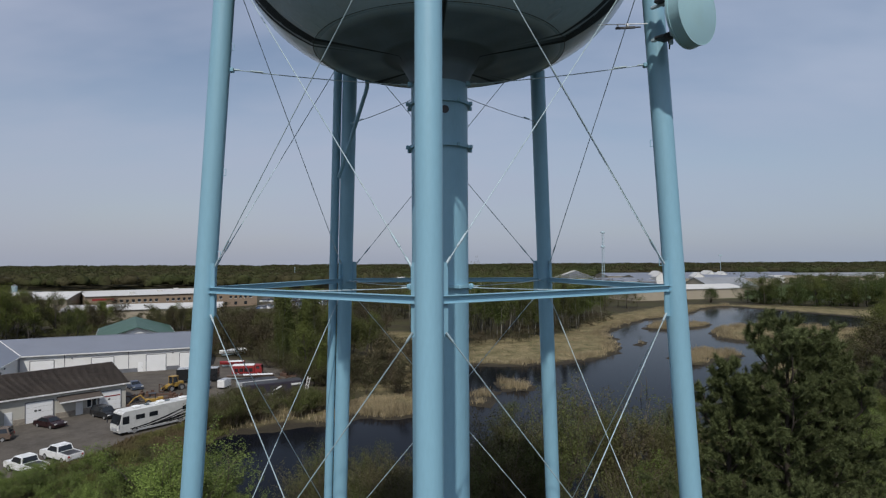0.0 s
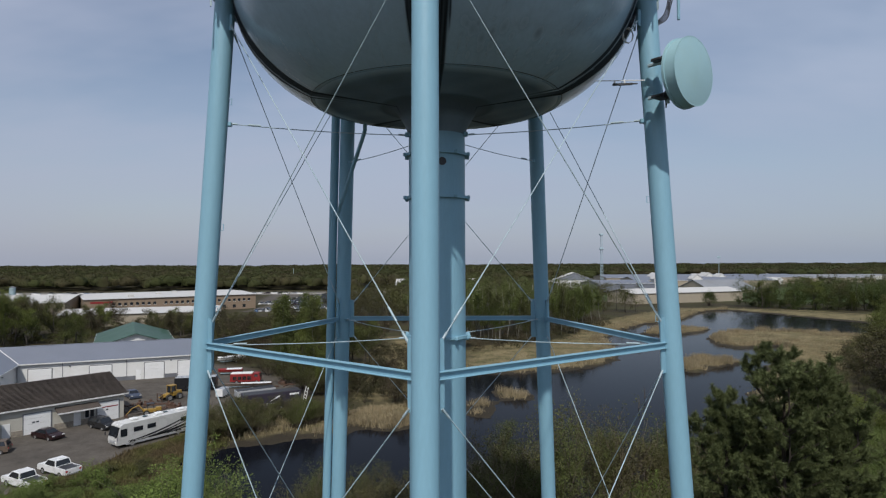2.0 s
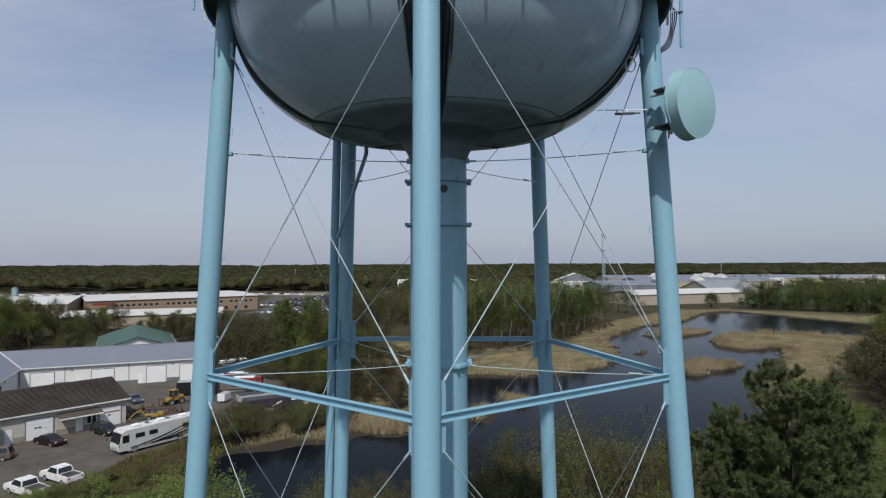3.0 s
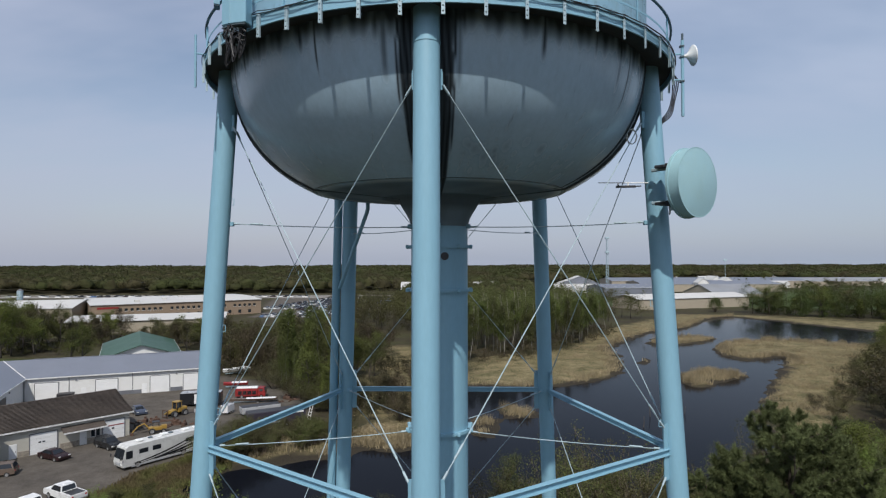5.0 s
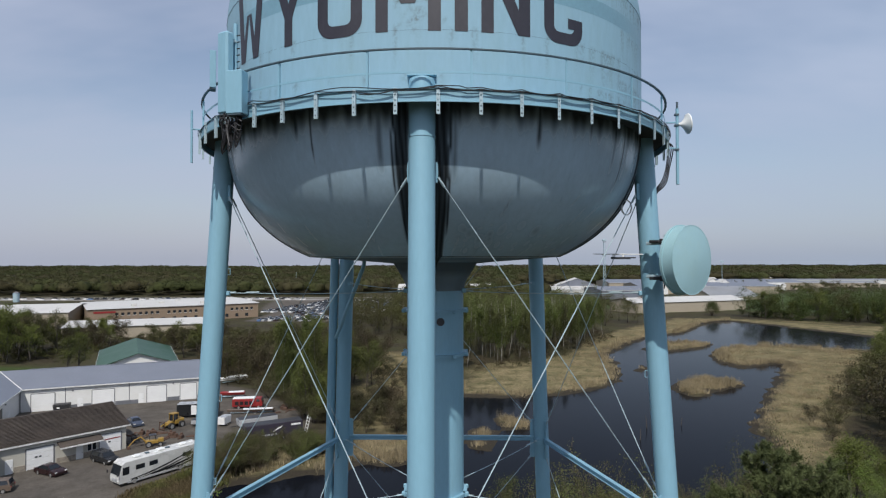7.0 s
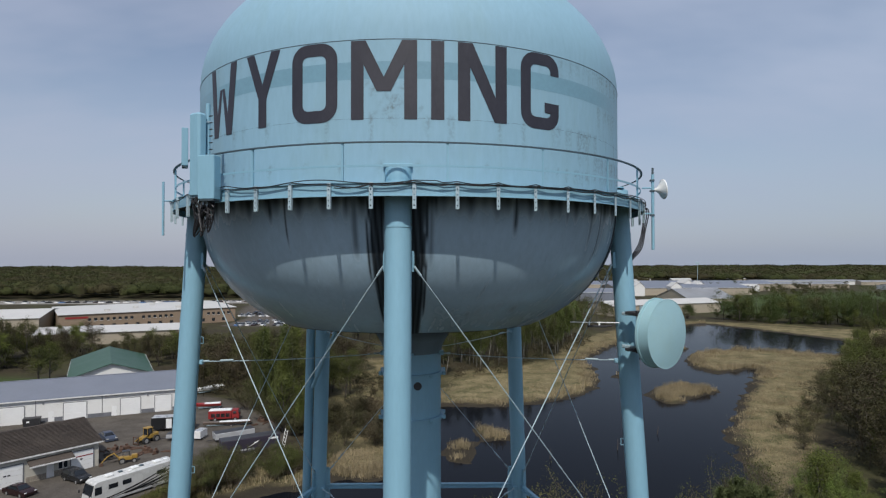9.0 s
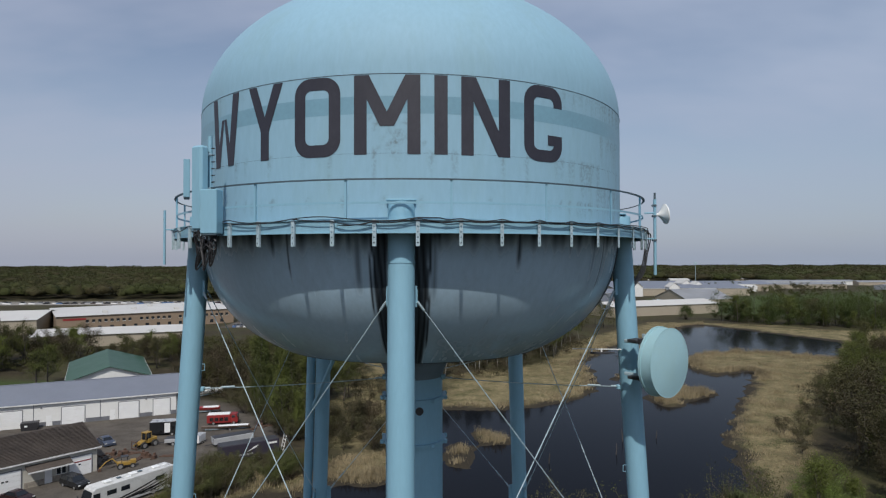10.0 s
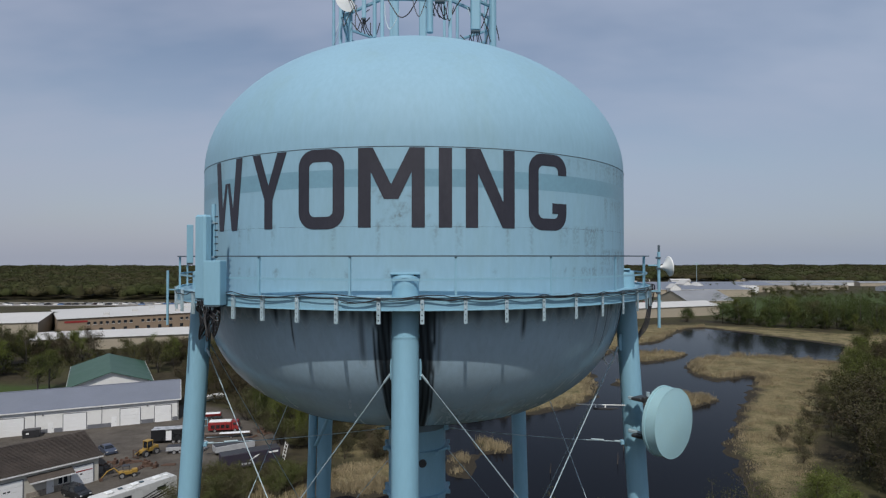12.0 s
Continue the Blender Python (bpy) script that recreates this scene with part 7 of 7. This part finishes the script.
def box_trailer(m, L, W, H, mat_, label, name="enclosed_trailer", door=None, logo=False):
    c = thing(name, m, label, "trailer")
    part("body", Shape().box((0, 0, 0.6 + H / 2), (L, W, H), 0.06), mat_, c)
    part("roof", Shape().box((0, 0, 0.62 + H), (L - 0.1, W - 0.1, 0.06), 0.02), black_steel if logo or H < 1.8 else silver_car, c)
    for x in (-0.5, 0.5):
        for y in (-W / 2 + 0.05, W / 2 - 0.05):
            wheel(c, x + L * 0.1, y, 0.38, 0.22)
    part("tongue", Shape().box((-L / 2 - 0.6, 0, 0.5), (1.3, 0.12, 0.12)), black_steel, c)
    if door:
        part("door", Shape().box((door, -W / 2 - 0.02, 0.65 + H * 0.45), (1.0, 0.05, H * 0.85), 0.01), door_white, c, "white side door")
    if logo:
        part("logo", Shape().slab([(-0.9, 1.2), (0.6, 1.75), (0.9, 2.1), (0.2, 1.9), (-0.2, 1.6)], -0.01, 0.01, m=Matrix.Translation((0.4, -W / 2 - 0.015, 0.3)) @ SIDE), white_plastic, c, "white emblem")
        for k in range(5):
            part("lettering_bar", Shape().box((-2.2 + 0.6 * k, -W / 2 - 0.012, 1.1), (0.4, 0.02, 0.28)), silver_car, c, "pale lettering bar")
        part("lettering_bar", Shape().box((3.6, -W / 2 - 0.012, 2.4), (1.6, 0.02, 0.3)), white_plastic, c)
    return c


plum = paint("plum_paint", (0.035, 0.03, 0.045), 0.4)
box_trailer(pose(-29.0, 102.7, 0, 0, 0, 29), 9.6, 2.5, 2.3, plum, "long dark plum enclosed trailer with a white emblem", logo=True)
tail = thing("trailer_gate", pose(-24.2, 105.6, 0, 0, 0, 29), "white steel ladder gate leaning behind a trailer", "gate")
for y in (-0.7, 0.7):
    part("side_bar", Shape().cyl((0, y, 0.0), (0.7, y, 3.0), 0.06, n=8), trim_white, tail)
for k in range(5):
    part("rung", Shape().cyl((0.12 + 0.13 * k, -0.7, 0.5 + 0.56 * k), (0.12 + 0.13 * k, 0.7, 0.5 + 0.56 * k), 0.05, n=8), trim_white, tail)
box_trailer(pose(-34.2, 110.8, 0, 0, 0, 33), 7.0, 2.2, 1.1, silver_car, "low grey-sided trailer with a dark cover")
box_trailer(pose(-47.6, 117.2, 0, 0, 0, 10), 7.5, 2.4, 2.1, black_car, "black equipment trailer with a white door", door=-0.6)
box_trailer(pose(-40.3, 111.0, 0, 0, 0, 80) @ Matrix.Scale(0.7, 4), 3.4, 2.0, 1.9, white_car, "small white box trailer")
box_trailer(pose(-44.4, 110.6, 0, 0, 0, 10), 3.2, 1.8, 0.7, silver_car, "low grey utility trailer")


def fire_truck(m):
    c = thing("red_truck", m, "old red truck with a white-topped body", "truck")
    part("cab", Shape().slab([(-4.2, 0.6), (-4.3, 1.5), (-3.9, 2.6), (-2.3, 2.7), (-2.3, 0.6)], -1.15, 1.15, m=SIDE), red_paint, c)
    part("body", Shape().box((0.9, 0, 1.55), (6.2, 2.3, 1.9), 0.06), red_paint, c)
    part("cargo", Shape().box((0.9, 0, 2.65), (6.0, 1.9, 0.3), 0.08), white_plastic, c, "white load on top")
    part("windscreen", Shape().box((-4.15, 0, 2.05), (0.2, 1.9, 0.7), 0.02), car_glass, c)
    for y in (-1.17, 1.17):
        part("side_window", Shape().box((-3.1, y, 2.1), (0.9, 0.03, 0.6)), car_glass, c)
        for k in range(4):
            part("locker", Shape().box((-1.2 + 1.3 * k, y, 1.5), (1.0, 0.03, 0.9), 0.01), black_car, c)
    for x in (-3.2, 2.2):
        for y in (-1.0, 1.0):
            wheel(c, x, y, 0.5, 0.3)


fire_truck(pose(-40.3, 124.0, 0, 0, 0, 188) @ Matrix.Diagonal((0.72, 0.85, 0.8, 1)))


def boat(m, hull_mat, label, L=6.5):
    c = thing("boat", m, label, "boat")
    s = Shape()
    n = 12
    v = []
    for i in range(n + 1):
        f = i / n
        x = -L / 2 + L * f
        w = 1.15 * math.sin(math.pi * min(0.5, 0.08 + 0.6 * f)) ** 0.8 if f < 0.75 else 1.15 * (1 - 0.25 * (f - 0.75))
        k = 0.9 - 0.35 * min(1, f * 2.2)
        v += [(x, -w, 1.5), (x, -w * 0.75, 0.95), (x, 0, 0.55 + k * 0.35), (x, w * 0.75, 0.95), (x, w, 1.5), (x, 0, 1.75)]
    f_ = [(6 * i + j, 6 * i + (j + 1) % 6, 6 * i + 6 + (j + 1) % 6, 6 * i + 6 + j) for i in range(n) for j in range(6)] + [tuple(range(6)), tuple(range(6 * n, 6 * n + 6))]
    part("hull", Shape().add(v, f_), hull_mat, c)
    part("cover", Shape().add([(x * 0.94, y * 0.85, z + 0.06) for x, y, z in v[24:]], [q for q in [(6 * i + j, 6 * i + (j + 1) % 6, 6 * i + 6 + (j + 1) % 6, 6 * i + 6 + j) for i in range(n - 4) for j in (4, 5)]]), white_plastic, c, "white cover")
    part("trailer_frame", Shape().box((0.2, 0, 0.5), (L * 0.9, 0.9, 0.1), 0.02), galvanised, c)
    for y in (-0.95, 0.95):
        wheel(c, 0.8, y, 0.32, 0.2)


boat(pose(-46.5, 133.0, 0, 0, 0, 12) @ Matrix.Scale(0.85, 4), red_paint, "red and white boat on a trailer", 6.0)
boat(pose(-52.0, 149.0, 0, 0, 0, 40), white_plastic, "boat wrapped in a white cover")
boat(pose(-38.2, 119.6, 0, 0, 0, 10) @ Matrix.Diagonal((1, 0.7, 0.6, 1)), brown_car, "long low cream boat hull", 9.0)

d = thing("dumpster", pose(-76.6, 121.0, 0, 0, 0, 22), "black steel dumpster in front of the shed", "dumpster")
part("body", Shape().add(tapered(-1.3, 1.3, 1.5, 0.1, -1.45, 1.45, 1.8, 1.5), BOX_F), black_steel, d)
part("lid", Shape().box((0, 0.1, 1.56), (2.9, 1.7, 0.1), 0.02), black_steel, d)
part("sticker", Shape().box((-0.5, -0.93, 1.0), (0.5, 0.03, 0.3)), white_plastic, d)

# scrap, planks and pallets about the yard
for x, y, n_, mt, lab in ((-51.5, 105.5, 9, rust, "rusty scrap metal piece"), (-46.2, 102.5, 10, rust, "rusty scrap metal piece"), (-50.6, 101.0, 7, bark_grey, "weathered timber piece"), (-28.0, 124.0, 12, bark_grey, "weathered timber piece"), (-31.0, 121.5, 6, rust, "rusty scrap metal piece")):
    for i in range(n_):
        s = Shape()
        if i % 3 == 0:
            s.cyl((-0.9, 0, 0.15), (0.9, 0.1, 0.2), 0.13, n=8)
        elif i % 3 == 1:
            s.box((0, 0, 0.35), (rng.uniform(0.5, 1.4), rng.uniform(0.4, 1.0), 0.7), 0.08).box((0.2, 0.1, 0.8), (0.4, 0.3, 0.4), 0.04)
        else:
            s.box((0, 0, 0.12), (2.4, 0.3, 0.2), 0.02).box((0.2, 0.3, 0.2), (2.0, 0.16, 0.16), 0.02)
        solo("scrap", s, mt, lab + " lying in the yard", "scrap", "yard scrap", m=pose(x + rng.normal() * 1.6, y + rng.normal() * 1.3, 0.02, 0, 0, rng.uniform(0, 180)))

# cars on the far lot
lot_mats = [white_car, white_car, black_car, silver_car, blue_car, maroon_car, white_car, silver_car, white_car]
lot_mesh = []
for mt in lot_mats:
    b_ = Shape().slab([(-2.2, 0.1), (-2.25, 0.75), (-1.2, 0.95), (2.15, 0.95), (2.25, 0.1)], -0.9, 0.9, m=SIDE).mesh("body", mt)
    v = tapered(-1.2, 1.8, 1.7, 0.95, -0.5, 1.3, 1.35, 1.5)
    lot_mesh.append((b_, Shape().add(v, BOX_F).mesh("window_band", car_glass)))
for i in range(13):
    for j in range(20):
        if rng.random() < 0.1:
            continue
        k = int(rng.integers(len(lot_mats)))
        t = thing("car", pose(-104 + 3.3 * j + rng.normal() * 0.5 + 2.0 * i, 346 + 8.0 * i + rng.normal() * 0.4 - 0.6 * j, -0.06, 0, 0, 70 + rng.normal() * 6), "car parked in a far crowded lot", "car", "cars on the far lot")
        part("body", lot_mesh[k][0], None, t)
        part("window_band", lot_mesh[k][1], None, t)
for y in (299, 306, 314, 321, 329, 336):
    for j in range(10):
        if rng.random() < 0.12:
            continue
        k = int(rng.integers(len(lot_mats)))
        t = thing("car", pose(-92 + 3.2 * j + 0.5 * (y - 299) + rng.normal() * 0.4, y + rng.normal() * 0.5 - 0.4 * j, -0.12, 0, 0, 75 + rng.normal() * 6), "car parked in a far crowded lot", "car", "cars on the far lot")
        part("body", lot_mesh[k][0], None, t)
        part("window_band", lot_mesh[k][1], None, t)
for j in range(46):
    k = int(rng.integers(len(lot_mats)))
    t = thing("car", pose(-332 + 5.0 * j + rng.normal() * 0.8, 455 + rng.normal() * 2.5, 0.04, 0, 0, rng.normal() * 8), "car parked in a row beside a far road", "car", "cars on the far lot")
    part("body", lot_mesh[k][0], None, t)
    part("window_band", lot_mesh[k][1], None, t)
solo("blue_tarp", Shape().box((0, 0, 1.6), (12, 7, 3.2), 0.4), blue_car, "bright blue covered stack on the far lot", "tarp", m=pose(-42, 372, 0, 0, 0, 15))
